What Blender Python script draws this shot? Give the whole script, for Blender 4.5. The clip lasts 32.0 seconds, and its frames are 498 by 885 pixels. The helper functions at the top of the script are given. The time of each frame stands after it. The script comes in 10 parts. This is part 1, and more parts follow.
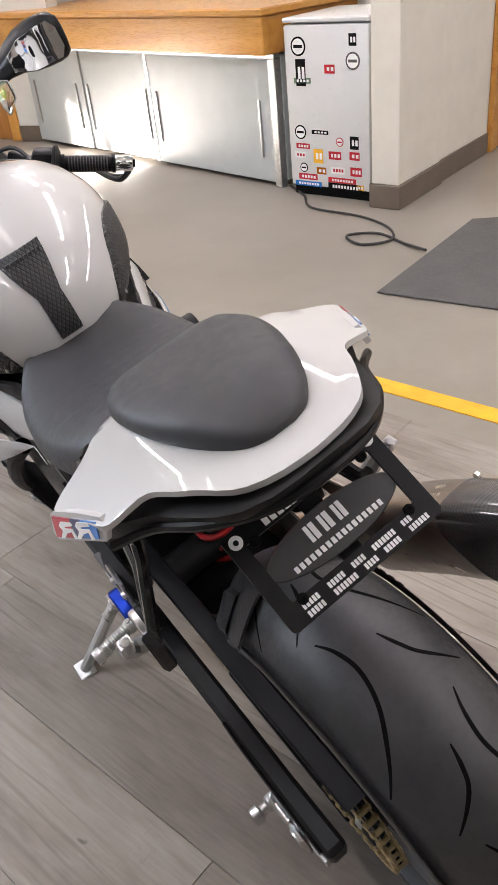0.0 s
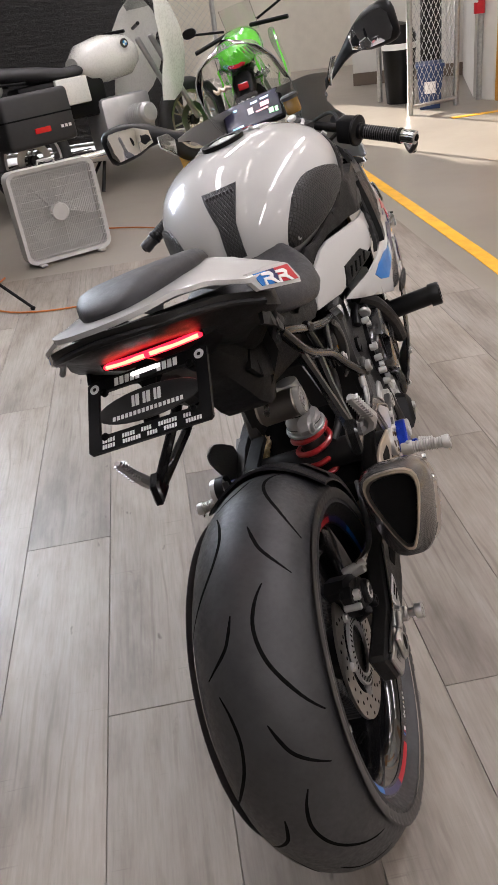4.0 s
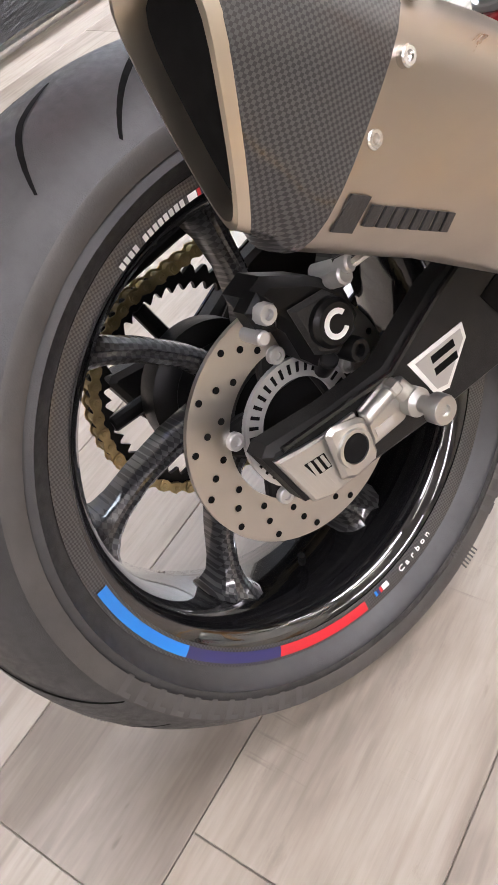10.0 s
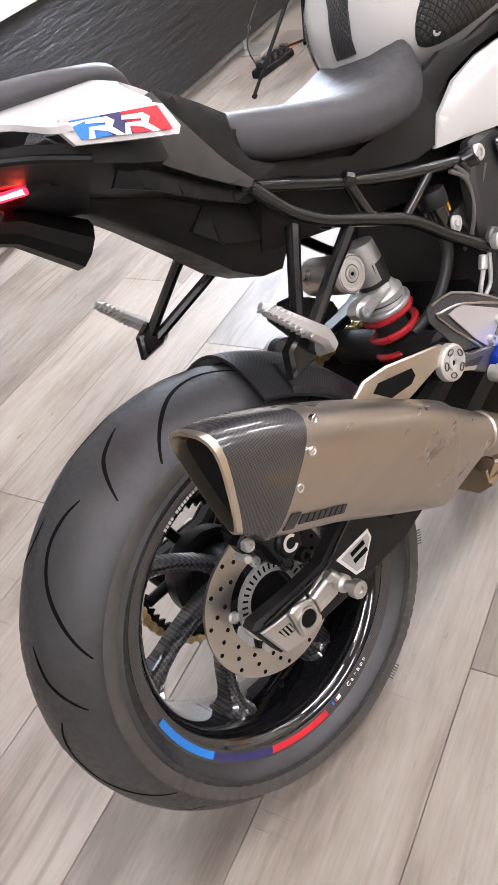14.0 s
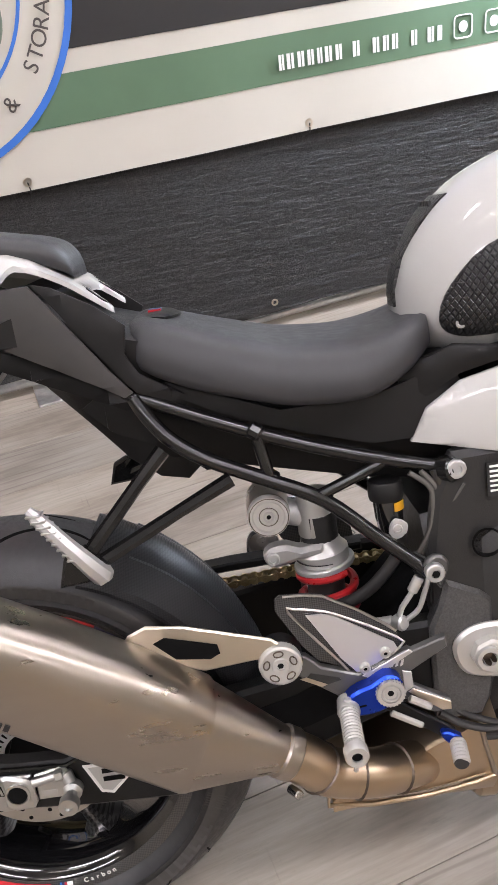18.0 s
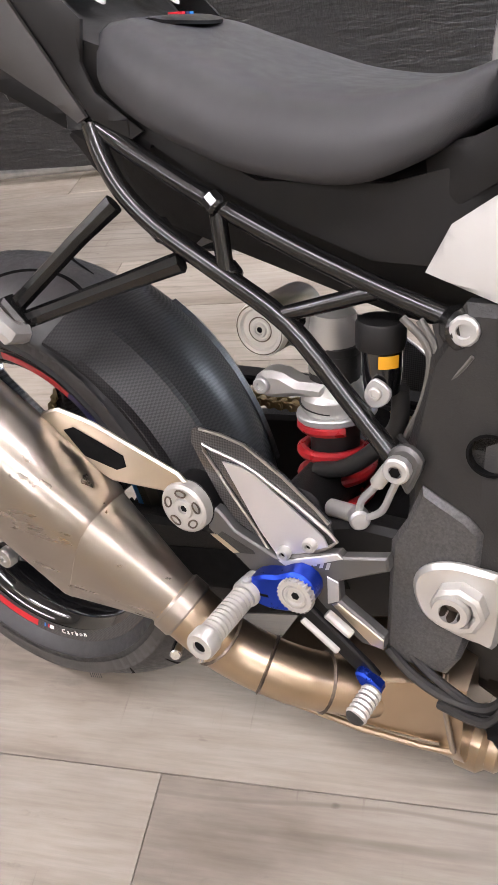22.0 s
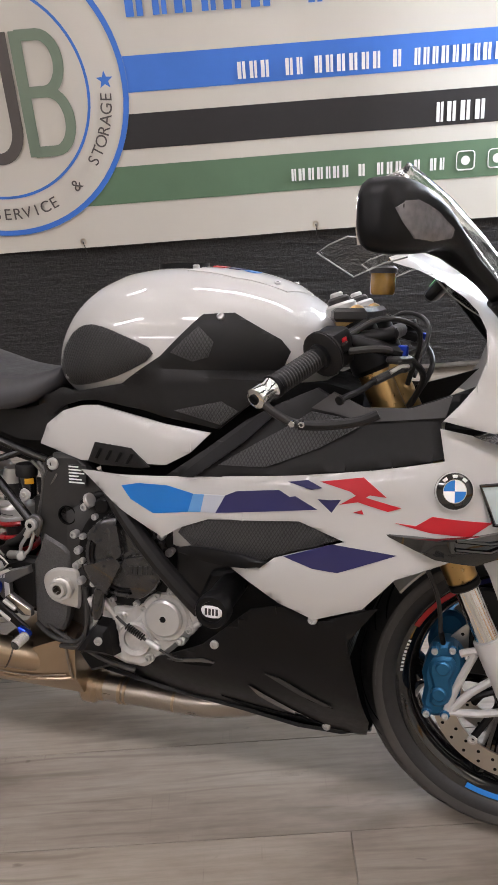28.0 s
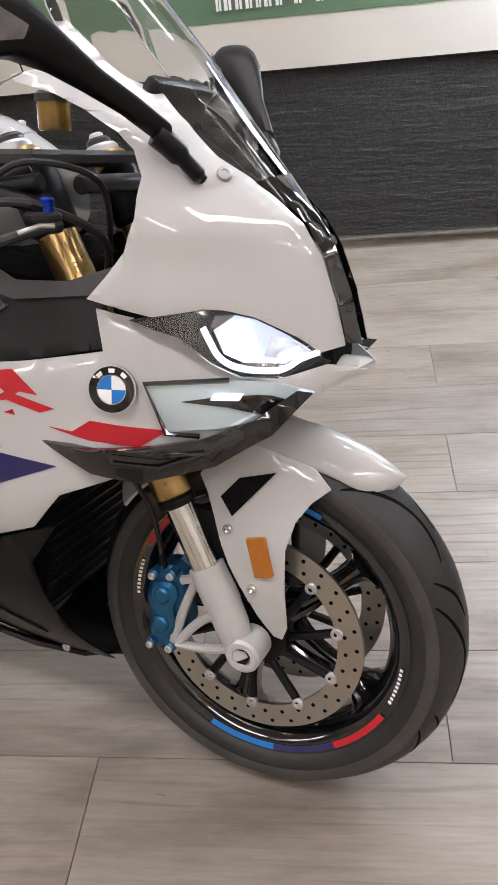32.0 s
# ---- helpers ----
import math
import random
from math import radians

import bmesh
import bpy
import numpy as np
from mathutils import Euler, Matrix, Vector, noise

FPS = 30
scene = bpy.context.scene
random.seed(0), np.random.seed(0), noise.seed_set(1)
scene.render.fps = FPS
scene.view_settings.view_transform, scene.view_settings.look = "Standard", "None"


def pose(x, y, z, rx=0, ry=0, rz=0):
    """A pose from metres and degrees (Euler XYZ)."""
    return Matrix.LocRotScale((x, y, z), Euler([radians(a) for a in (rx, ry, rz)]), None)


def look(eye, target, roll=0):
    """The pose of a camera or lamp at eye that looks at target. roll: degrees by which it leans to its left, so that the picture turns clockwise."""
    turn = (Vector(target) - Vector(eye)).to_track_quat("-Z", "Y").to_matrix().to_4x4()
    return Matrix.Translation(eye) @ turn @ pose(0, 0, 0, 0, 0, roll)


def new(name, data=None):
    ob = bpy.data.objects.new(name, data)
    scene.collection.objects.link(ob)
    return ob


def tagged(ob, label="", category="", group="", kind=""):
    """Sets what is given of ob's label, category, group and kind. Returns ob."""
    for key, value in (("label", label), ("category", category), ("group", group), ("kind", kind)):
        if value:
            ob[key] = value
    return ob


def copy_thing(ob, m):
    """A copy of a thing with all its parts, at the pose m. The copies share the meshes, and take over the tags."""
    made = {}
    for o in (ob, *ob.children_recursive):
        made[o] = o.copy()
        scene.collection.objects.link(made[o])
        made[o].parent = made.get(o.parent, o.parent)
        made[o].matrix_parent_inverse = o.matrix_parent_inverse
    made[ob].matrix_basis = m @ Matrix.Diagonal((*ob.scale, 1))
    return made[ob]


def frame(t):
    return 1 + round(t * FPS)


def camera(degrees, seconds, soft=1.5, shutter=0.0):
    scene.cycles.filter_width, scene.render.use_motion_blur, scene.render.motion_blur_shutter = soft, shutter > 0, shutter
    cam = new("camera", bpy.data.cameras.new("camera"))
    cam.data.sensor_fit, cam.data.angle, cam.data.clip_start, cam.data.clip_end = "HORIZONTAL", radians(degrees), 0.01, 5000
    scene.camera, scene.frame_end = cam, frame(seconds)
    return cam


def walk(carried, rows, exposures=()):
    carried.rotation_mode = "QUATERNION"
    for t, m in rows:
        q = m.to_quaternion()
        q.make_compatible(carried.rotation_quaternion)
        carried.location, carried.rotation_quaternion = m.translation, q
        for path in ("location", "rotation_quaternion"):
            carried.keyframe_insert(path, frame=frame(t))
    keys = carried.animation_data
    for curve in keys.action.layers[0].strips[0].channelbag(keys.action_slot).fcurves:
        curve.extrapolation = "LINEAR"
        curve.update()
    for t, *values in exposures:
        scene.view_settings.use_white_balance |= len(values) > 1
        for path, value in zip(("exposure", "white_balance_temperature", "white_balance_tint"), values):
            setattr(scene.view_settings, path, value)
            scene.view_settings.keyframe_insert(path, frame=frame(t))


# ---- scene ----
cam = camera(35.13, 32.0)
ROWS = [
    (0, -0.4674, -0.5425, 1.2946, 57.11, 5.27, -31.91),
    (0.5, -0.3831, -0.6593, 1.3173, 58.49, 5.94, -23.19),
    (1, -0.2956, -0.7731, 1.3209, 59.36, 5.52, -15.17),
    (1.5, -0.2603, -0.8210, 1.2990, 60.47, 5.81, -9.36),
    (2, -0.1635, -0.8155, 1.3007, 60.71, 3.58, -2.69),
    (2.5, -0.0740, -0.8359, 1.2870, 60.57, 4.64, 1.56),
    (4.5, 0.2372, -0.9396, 1.2921, 58.66, 5.16, 13.85),
    (5, 0.2785, -0.8328, 1.2884, 58.13, 3.15, 19.07),
    (5.5, 0.3312, -0.7754, 1.2931, 57.04, 4.51, 23.08),
    (6, 0.4268, -0.7384, 1.3099, 57.01, 3.86, 30.49),
    (6.5, 0.5344, -0.7007, 1.3045, 56.64, 3.61, 36.67),
    (7, 0.5544, -0.6088, 1.2696, 55.60, 4.95, 38.64),
    (7.5, 0.5420, -0.5177, 1.2131, 50.78, 4.73, 39.97),
    (8, 0.5385, -0.4207, 1.1102, 45.69, 7.20, 44.07),
    (8.5, 0.5256, -0.3548, 1.0027, 44.23, 9.27, 46.84),
    (9, 0.5129, -0.3134, 0.9322, 42.30, 10.19, 48.37),
    (9.5, 0.5046, -0.2858, 0.8730, 41.87, 10.65, 49.31),
    (10, 0.4803, -0.2562, 0.8128, 42.29, 11.71, 50.15),
    (10.5, 0.4569, -0.2242, 0.7821, 43.41, 13.32, 50.70),
    (11, 0.4612, -0.2151, 0.7715, 44.27, 14.33, 50.23),
    (11.5, 0.4596, -0.2075, 0.7631, 45.01, 14.90, 50.19),
    (12, 0.4617, -0.1976, 0.7694, 45.02, 15.40, 50.33),
    (12.5, 0.4944, -0.2163, 0.8277, 44.88, 15.43, 49.87),
    (13, 0.5480, -0.2575, 0.9536, 45.09, 15.87, 49.10),
    (13.5, 0.6098, -0.2973, 1.0725, 44.92, 15.71, 47.98),
    (14, 0.6587, -0.3383, 1.1891, 47.54, 13.01, 45.02),
    (14.5, 0.6678, -0.3501, 1.1903, 49.86, 11.93, 42.94),
    (15, 0.6735, -0.3406, 1.2004, 49.99, 11.24, 41.29),
    (15.5, 0.7327, -0.3157, 1.2412, 50.56, 8.46, 42.19),
    (17.5, 0.8062, 0.2287, 1.2732, 55.06, 5.15, 70.23),
    (18, 0.7788, 0.3636, 1.2339, 56.96, 6.82, 86.55),
    (18.5, 0.7185, 0.4938, 1.2501, 58.03, 6.74, 100.84),
    (19, 0.7192, 0.6363, 1.2359, 58.63, 6.52, 114.49),
    (19.5, 0.6123, 0.6716, 1.1584, 55.83, 6.06, 116.21),
    (20, 0.5039, 0.7128, 0.9857, 52.60, 8.68, 115.82),
    (20.5, 0.4687, 0.7096, 0.8530, 49.30, 9.94, 118.12),
    (21, 0.4603, 0.7122, 0.8237, 47.38, 10.67, 118.32),
    (21.5, 0.4672, 0.7203, 0.8461, 46.45, 11.36, 118.60),
    (22, 0.5007, 0.7422, 1.0386, 47.16, 10.75, 119.52),
    (22.5, 0.5514, 0.7499, 1.1986, 48.01, 8.80, 121.89),
    (23, 0.5973, 0.7973, 1.2362, 48.92, 8.64, 122.56),
    (23.5, 0.6486, 0.8314, 1.2549, 50.73, 7.19, 125.43),
    (24, 0.7673, 0.8354, 1.2756, 51.92, 6.44, 122.76),
    (24.5, 0.8497, 0.8803, 1.2921, 52.90, 4.85, 117.22),
    (26.5, 1.1005, 1.1591, 1.3661, 60.32, 4.60, 112.87),
    (27, 1.1431, 1.1912, 1.3663, 61.36, 4.87, 107.50),
    (27.5, 1.1440, 1.2633, 1.3756, 62.13, 4.52, 107.19),
    (28, 1.1533, 1.3654, 1.3691, 62.62, 4.05, 106.95),
    (28.5, 1.1460, 1.4333, 1.3505, 62.69, 3.72, 107.11),
    (29, 1.0815, 1.4769, 1.3259, 62.37, 3.92, 107.60),
    (29.5, 0.9442, 1.4942, 1.3088, 60.01, 4.91, 109.71),
    (30, 0.8850, 1.5975, 1.2979, 58.37, 5.41, 112.54),
    (30.5, 0.8525, 1.7495, 1.3024, 57.32, 3.87, 115.65),
    (31, 0.8436, 1.8408, 1.2930, 56.46, 4.33, 115.47),
    (31.5, 0.8387, 1.8585, 1.2857, 55.77, 4.97, 115.22),
    (32, 0.7476, 1.8301, 1.2137, 54.15, 5.83, 112.71),
]
EXPOSURES = [(0.0, 2.95), (1.0, 2.80), (2.0, 2.65), (4.5, 2.75), (6.0, 3.05), (7.0, 3.15), (8.0, 3.40), (9.0, 3.60), (10.0, 3.88), (11.0, 4.22), (12.0, 4.20), (13.0, 3.98), (14.0, 3.65), (15.5, 3.45), (17.5, 3.25), (18.0, 3.25), (19.0, 3.50), (21.0, 3.70), (22.0, 3.65), (24.0, 3.45), (27.0, 2.80), (28.0, 2.70), (29.0, 2.70), (30.0, 2.80), (32.0, 2.75)]
# the white balance drifts a little on the way round
WARMTH = [(0.0, 6420.0), (2.0, 6380.0), (6.0, 6600.0), (9.0, 6420.0), (12.0, 6250.0), (14.0, 6300.0), (21.0, 6420.0), (28.0, 6560.0), (32.0, 6500.0)]
TINT = 16.0
walk(cam, [(t, pose(x, y, z, rx, ry, rz)) for t, x, y, z, rx, ry, rz in ROWS], [(t, stops, float(np.interp(t, [w[0] for w in WARMTH], [w[1] for w in WARMTH])), TINT) for t, stops in EXPOSURES])

# ---- light: a closed shop hall with ceiling tubes, and low sun through an added far opening ----
world = bpy.data.worlds.new("sky")
scene.world = world
world.use_nodes = True
wn = world.node_tree
sky = wn.nodes.new("ShaderNodeTexSky")
sky.sky_type, sky.sun_disc = "NISHITA", False
sky.sun_elevation, sky.sun_rotation = radians(14), radians(-45)
wn.links.new(sky.outputs[0], wn.nodes["Background"].inputs[0])
wn.nodes["Background"].inputs[1].default_value = 0.05

sun = new("sun", bpy.data.lights.new("sun", "SUN"))
sun.data.energy, sun.data.angle, sun.data.color = 5.0, radians(0.5), (1.0, 0.93, 0.82)
sun.matrix_world = look((-28.6, 35.7, 10.6), (1.4, 5.7, 0.0))


def area(name, eye, target, sx, sy, watts, color=(1, 1, 1)):
    ob = new(name, bpy.data.lights.new(name, "AREA"))
    ob.data.shape, ob.data.size, ob.data.size_y = "RECTANGLE", sx, sy
    ob.data.energy, ob.data.color = watts, color
    ob.matrix_world = look(eye, target)
    return ob


# the cool softbox on its stand
area("softbox_lamp", (-1.93, 1.90, 1.35), (0.0, 0.75, 0.25), 0.5, 0.7, 4.4, (0.78, 0.90, 1.0))
# an added fill lamp for sky light, set inside the unseen opening
area("opening_fill", (-4.9, 11.3, 1.8), (-1.5, 5.0, 0.5), 2.2, 1.0, 17, (0.92, 0.96, 1.0))

# ---- materials ----


def nodes_of(name):
    m = bpy.data.materials.new(name)
    m.use_nodes = True
    return m, m.node_tree.nodes, m.node_tree.links, m.node_tree.nodes["Principled BSDF"]


def coords(n, l, scale=(1, 1, 1), kind="Object", rot=(0, 0, 0)):
    c, mp = n.new("ShaderNodeTexCoord"), n.new("ShaderNodeMapping")
    mp.inputs["Scale"].default_value = scale
    mp.inputs["Rotation"].default_value = [radians(a) for a in rot]
    l.new(c.outputs[kind], mp.inputs[0])
    return mp.outputs[0]


def ramp(n, l, src, stops):
    r = n.new("ShaderNodeValToRGB")
    while len(r.color_ramp.elements) < len(stops):
        r.color_ramp.elements.new(0.5)
    for e, (p, c) in zip(r.color_ramp.elements, stops):
        e.position, e.color = p, (*c, 1) if len(c) == 3 else c
    l.new(src, r.inputs[0])
    return r.outputs[0]


def noise_tex(n, l, vec, scale, detail=4.0, rough=0.55):
    t = n.new("ShaderNodeTexNoise")
    t.inputs["Scale"].default_value, t.inputs["Detail"].default_value, t.inputs["Roughness"].default_value = scale, detail, rough
    l.new(vec, t.inputs["Vector"])
    return t.outputs["Fac"]


def bump(n, l, p, height, strength=0.2, dist=0.001, chain=None):
    b = n.new("ShaderNodeBump")
    b.inputs["Strength"].default_value, b.inputs["Distance"].default_value = strength, dist
    l.new(height, b.inputs["Height"])
    if chain is not None:
        l.new(chain, b.inputs["Normal"])
    l.new(b.outputs[0], p.inputs["Normal"])
    return b.outputs[0]


def mix_rgb(n, l, fac, a, b, mode="MIX"):
    m = n.new("ShaderNodeMix")
    m.data_type, m.blend_type = "RGBA", mode
    for src, k in ((fac, 0), (a, 6), (b, 7)):
        if isinstance(src, (int, float)):
            m.inputs[k].default_value = src
        elif isinstance(src, tuple):
            m.inputs[k].default_value = (*src, 1)
        else:
            l.new(src, m.inputs[k])
    return m.outputs[2]


def mat(name, color, rough=0.5, metal=0.0, vary=0.12, scale=8.0, grain=0.0, grain_scale=600.0, coat=0.0, stretch=(1, 1, 1), rough_vary=0.12, spec=0.5):
    """A surface with slow tone changes, fine grain and uneven gloss."""
    m, n, l, p = nodes_of(name)
    v = coords(n, l, stretch)
    slow = noise_tex(n, l, v, scale)
    lo, hi = tuple(c * (1 - vary) for c in color), tuple(min(1, c * (1 + vary)) for c in color)
    l.new(ramp(n, l, slow, [(0.3, lo), (0.7, hi)]), p.inputs["Base Color"])
    mid = noise_tex(n, l, v, scale * 9, 6)
    l.new(ramp(n, l, mid, [(0.3, (max(0.02, rough * (1 - rough_vary)),) * 3), (0.7, (min(1, rough * (1 + rough_vary)),) * 3)]), p.inputs["Roughness"])
    p.inputs["Metallic"].default_value = metal
    p.inputs["Coat Weight"].default_value, p.inputs["Coat Roughness"].default_value = coat, 0.025
    p.inputs["Specular IOR Level"].default_value = spec
    if grain:
        bump(n, l, p, noise_tex(n, l, v, grain_scale, 2), grain, 0.0006)
    return m


def glow(name, color, strength, base=(0.8, 0.8, 0.8)):
    m, n, l, p = nodes_of(name)
    p.inputs["Base Color"].default_value = (*base, 1)
    p.inputs["Emission Color"].default_value, p.inputs["Emission Strength"].default_value = (*color, 1), strength
    p.inputs["Roughness"].default_value = 0.3
    return m


def glass(name, tint=(1, 1, 1), rough=0.0):
    m, n, l, p = nodes_of(name)
    p.inputs["Base Color"].default_value = (*tint, 1)
    p.inputs["Transmission Weight"].default_value, p.inputs["Roughness"].default_value, p.inputs["IOR"].default_value = 1.0, rough, 1.45
    return m


def carbon_mat(name, pitch=0.0026, gloss=0.16, tone=0.055, coat=0.9, spec=0.5):
    """Twill carbon weave, laid flat on the side faces, under clear coat."""
    m, n, l, p = nodes_of(name)
    v = coords(n, l, (0, 1, 1), rot=(45, 0, 0))
    ch = n.new("ShaderNodeTexChecker")
    ch.inputs["Scale"].default_value = 1 / pitch
    ch.inputs["Color1"].default_value, ch.inputs["Color2"].default_value = (tone, tone, tone * 1.02, 1), (0.006, 0.006, 0.007, 1)
    l.new(v, ch.inputs["Vector"])
    l.new(ch.outputs["Color"], p.inputs["Base Color"])
    l.new(ramp(n, l, ch.outputs["Fac"], [(0.0, (0.45,) * 3), (1.0, (0.28,) * 3)]), p.inputs["Roughness"])
    bump(n, l, p, ch.outputs["Fac"], 0.25, 0.0004)
    p.inputs["Coat Weight"].default_value, p.inputs["Coat Roughness"].default_value = coat, gloss
    p.inputs["Specular IOR Level"].default_value = spec
    return m


def pad_mat(name, tone=0.022, cell=0.0070, face="side"):
    """Rubber or plastic with a raised diamond relief, its valleys painted darker as shade, set out on the side or on
    the rear face.
    """
    m, n, l, p = nodes_of(name)
    c = n.new("ShaderNodeTexCoord")
    axes = ((0, 1, 0.62), (0, 1, -0.62)) if face == "side" else ((1, 0, 0.62), (1, 0, -0.62))
    heights = []
    for ax in axes:
        dot, wave_ = n.new("ShaderNodeVectorMath"), n.new("ShaderNodeMath")
        dot.operation, wave_.operation = "DOT_PRODUCT", "PINGPONG"
        dot.inputs[1].default_value = ax
        l.new(c.outputs["Object"], dot.inputs[0])
        wave_.inputs[1].default_value = cell / 2
        l.new(dot.outputs["Value"], wave_.inputs[0])
        heights.append(wave_.outputs[0])
    low = n.new("ShaderNodeMath")
    low.operation = "MINIMUM"
    for i, h_ in enumerate(heights):
        l.new(h_, low.inputs[i])
    unit_ = n.new("ShaderNodeMath")
    unit_.operation = "MULTIPLY"
    unit_.inputs[1].default_value = 2 / cell
    l.new(low.outputs[0], unit_.inputs[0])
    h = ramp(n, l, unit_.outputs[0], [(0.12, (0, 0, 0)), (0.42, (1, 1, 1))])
    # one tone throughout; shade between the diamonds is put into the base colour
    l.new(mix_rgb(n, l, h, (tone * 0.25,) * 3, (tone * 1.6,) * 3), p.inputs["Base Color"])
    p.inputs["Roughness"].default_value = 0.42
    bump(n, l, p, h, 0.9, 0.0016)
    return m


def wood_mat(name, dark, light, axis=0, rough=0.35, ring=9.0, smudge=0.0):
    """Straight wood grain along one axis."""
    m, n, l, p = nodes_of(name)
    sc = [14.0, 14.0, 14.0]
    sc[axis] = 1.1
    info = n.new("ShaderNodeObjectInfo")
    add = n.new("ShaderNodeVectorMath")
    off = n.new("ShaderNodeVectorMath")
    off.operation = "SCALE"
    off.inputs[0].default_value = (17, 31, 23)
    l.new(info.outputs["Random"], off.inputs["Scale"])
    l.new(coords(n, l, tuple(sc)), add.inputs[0])
    l.new(off.outputs[0], add.inputs[1])
    g1 = noise_tex(n, l, add.outputs[0], ring * 0.16, 5, 0.6)
    g2 = noise_tex(n, l, add.outputs[0], ring * 2.2, 10, 0.75)
    g = n.new("ShaderNodeMath")
    g.operation = "MULTIPLY_ADD"
    g.inputs[1].default_value = 0.45
    l.new(g2, g.inputs[0])
    half = n.new("ShaderNodeMath")
    half.operation = "MULTIPLY"
    half.inputs[1].default_value = 0.55
    l.new(g1, half.inputs[0])
    l.new(half.outputs[0], g.inputs[2])
    col = ramp(n, l, g.outputs[0], [(0.32, dark), (0.56, light)])
    if smudge:
        # dark sap streaks and knots in loose clusters
        wide = [2.6, 2.6, 2.6]
        wide[axis] = 0.9
        o2 = n.new("ShaderNodeVectorMath")
        l.new(coords(n, l, tuple(wide)), o2.inputs[0])
        l.new(off.outputs[0], o2.inputs[1])
        patchy = ramp(n, l, noise_tex(n, l, o2.outputs[0], 3.0, 5, 0.6), [(0.46, (0, 0, 0)), (0.66, (1, 1, 1))])
        streak = ramp(n, l, noise_tex(n, l, add.outputs[0], ring * 0.7, 10, 0.75), [(0.40, (0, 0, 0)), (0.60, (1, 1, 1))])
        both_ = mix_rgb(n, l, 1.0, patchy, streak, "MULTIPLY")
        strength = mix_rgb(n, l, 1.0, both_, (smudge, smudge, smudge), "MULTIPLY")
        col = mix_rgb(n, l, strength, col, tuple(c * 0.55 for c in dark))
    tone = ramp(n, l, info.outputs["Random"], [(0.0, (0.84, 0.83, 0.82)), (1.0, (1.12, 1.12, 1.13))])
    l.new(mix_rgb(n, l, 1.0, col, tone, "MULTIPLY"), p.inputs["Base Color"])
    l.new(ramp(n, l, g2, [(0.3, (rough * 0.8,) * 3), (0.7, (rough * 1.35,) * 3)]), p.inputs["Roughness"])
    bump(n, l, p, g2, 0.12, 0.0008)
    return m


WHITE = mat("white_paint", (0.47, 0.465, 0.445), 0.38, vary=0.015, scale=3, coat=1.0, rough_vary=0.1, spec=0.25)
BLACK = mat("satin_black_plastic", (0.0045, 0.0045, 0.0048), 0.38, vary=0.2, grain=0.12, grain_scale=900, spec=0.2)
CLUTCH = mat("semi_gloss_black", (0.016, 0.016, 0.017), 0.26, vary=0.15, coat=0.7)
MATTE = mat("grained_black_plastic", (0.0095, 0.0092, 0.0090), 0.50, vary=0.18, grain=0.35, grain_scale=1500, spec=0.24)
GLOSS = mat("gloss_black", (0.005, 0.005, 0.0055), 0.10, vary=0.1, coat=1.0)
FRAME = mat("black_frame_paint", (0.006, 0.006, 0.006), 0.2, vary=0.15, coat=0.4, spec=0.35)
CAST = mat("black_cast_metal", (0.026, 0.0255, 0.025), 0.42, metal=0.25, vary=0.25, grain=0.7, grain_scale=500)
ROUGHCAST = mat("rough_grey_casting", (0.070, 0.069, 0.068), 0.42, metal=0.25, vary=0.30, scale=420, grain=1.0, grain_scale=330)
REARSET = mat("grey_anodised", (0.10, 0.098, 0.095), 0.4, metal=0.5, vary=0.15, grain=0.15)
TURNED = mat("pale_turned_alloy", (0.50, 0.49, 0.465), 0.34, metal=0.55, vary=0.06, grain=0.1)
POLISHED = mat("polished_plate", (0.60, 0.59, 0.61), 0.38, metal=0.75, vary=0.06, scale=9, rough_vary=0.08)
CAPALU = mat("pale_cap_alloy", (0.56, 0.54, 0.50), 0.38, metal=0.3, vary=0.05)
CABLEGREY = mat("grey_cable_sheath", (0.10, 0.095, 0.085), 0.45, vary=0.15)
# near-black, also laid flat where holes and hollows would be in shade
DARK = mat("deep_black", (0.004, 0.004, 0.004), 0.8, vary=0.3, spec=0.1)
VINYL = mat("seat_vinyl", (0.025, 0.025, 0.027), 0.52, vary=0.08, grain=0.3, grain_scale=1800)
RUBBER = mat("tyre_rubber", (0.031, 0.031, 0.0315), 0.50, vary=0.25, scale=14, grain=0.3, grain_scale=900, rough_vary=0.2)
# the front tyre's tone, darker than the rear's
FRONTRUBBER = mat("front_tyre_rubber", (0.017, 0.017, 0.0172), 0.48, vary=0.25, scale=14, grain=0.3, grain_scale=900, rough_vary=0.2)
SIDEWALL = mat("sidewall_rubber", (0.046, 0.043, 0.040), 0.5, vary=0.2, scale=20, grain=0.2)
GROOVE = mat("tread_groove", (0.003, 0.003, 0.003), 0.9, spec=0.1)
LETTER = mat("raised_rubber_lettering", (0.050, 0.048, 0.046), 0.45)
CARBON = carbon_mat("carbon_fibre", 0.0019, 0.06, 0.040)
CARBON_LIP = carbon_mat("rim_lip_weave", 0.0018, 0.10, 0.040)
CARBON_MATT = carbon_mat("matt_carbon", 0.0022, 0.50, 0.020, 0.20, 0.25)
WEAVE = carbon_mat("spoke_weave", 0.0042, 0.06, 0.045, 1.0, 0.4)
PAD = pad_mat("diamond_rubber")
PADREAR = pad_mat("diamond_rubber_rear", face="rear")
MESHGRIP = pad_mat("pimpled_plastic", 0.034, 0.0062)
TITAN = mat("titanium", (0.37, 0.33, 0.285), 0.34, metal=1.0, vary=0.06, scale=5, grain=0.05, stretch=(1, 0.15, 1), rough_vary=0.25)
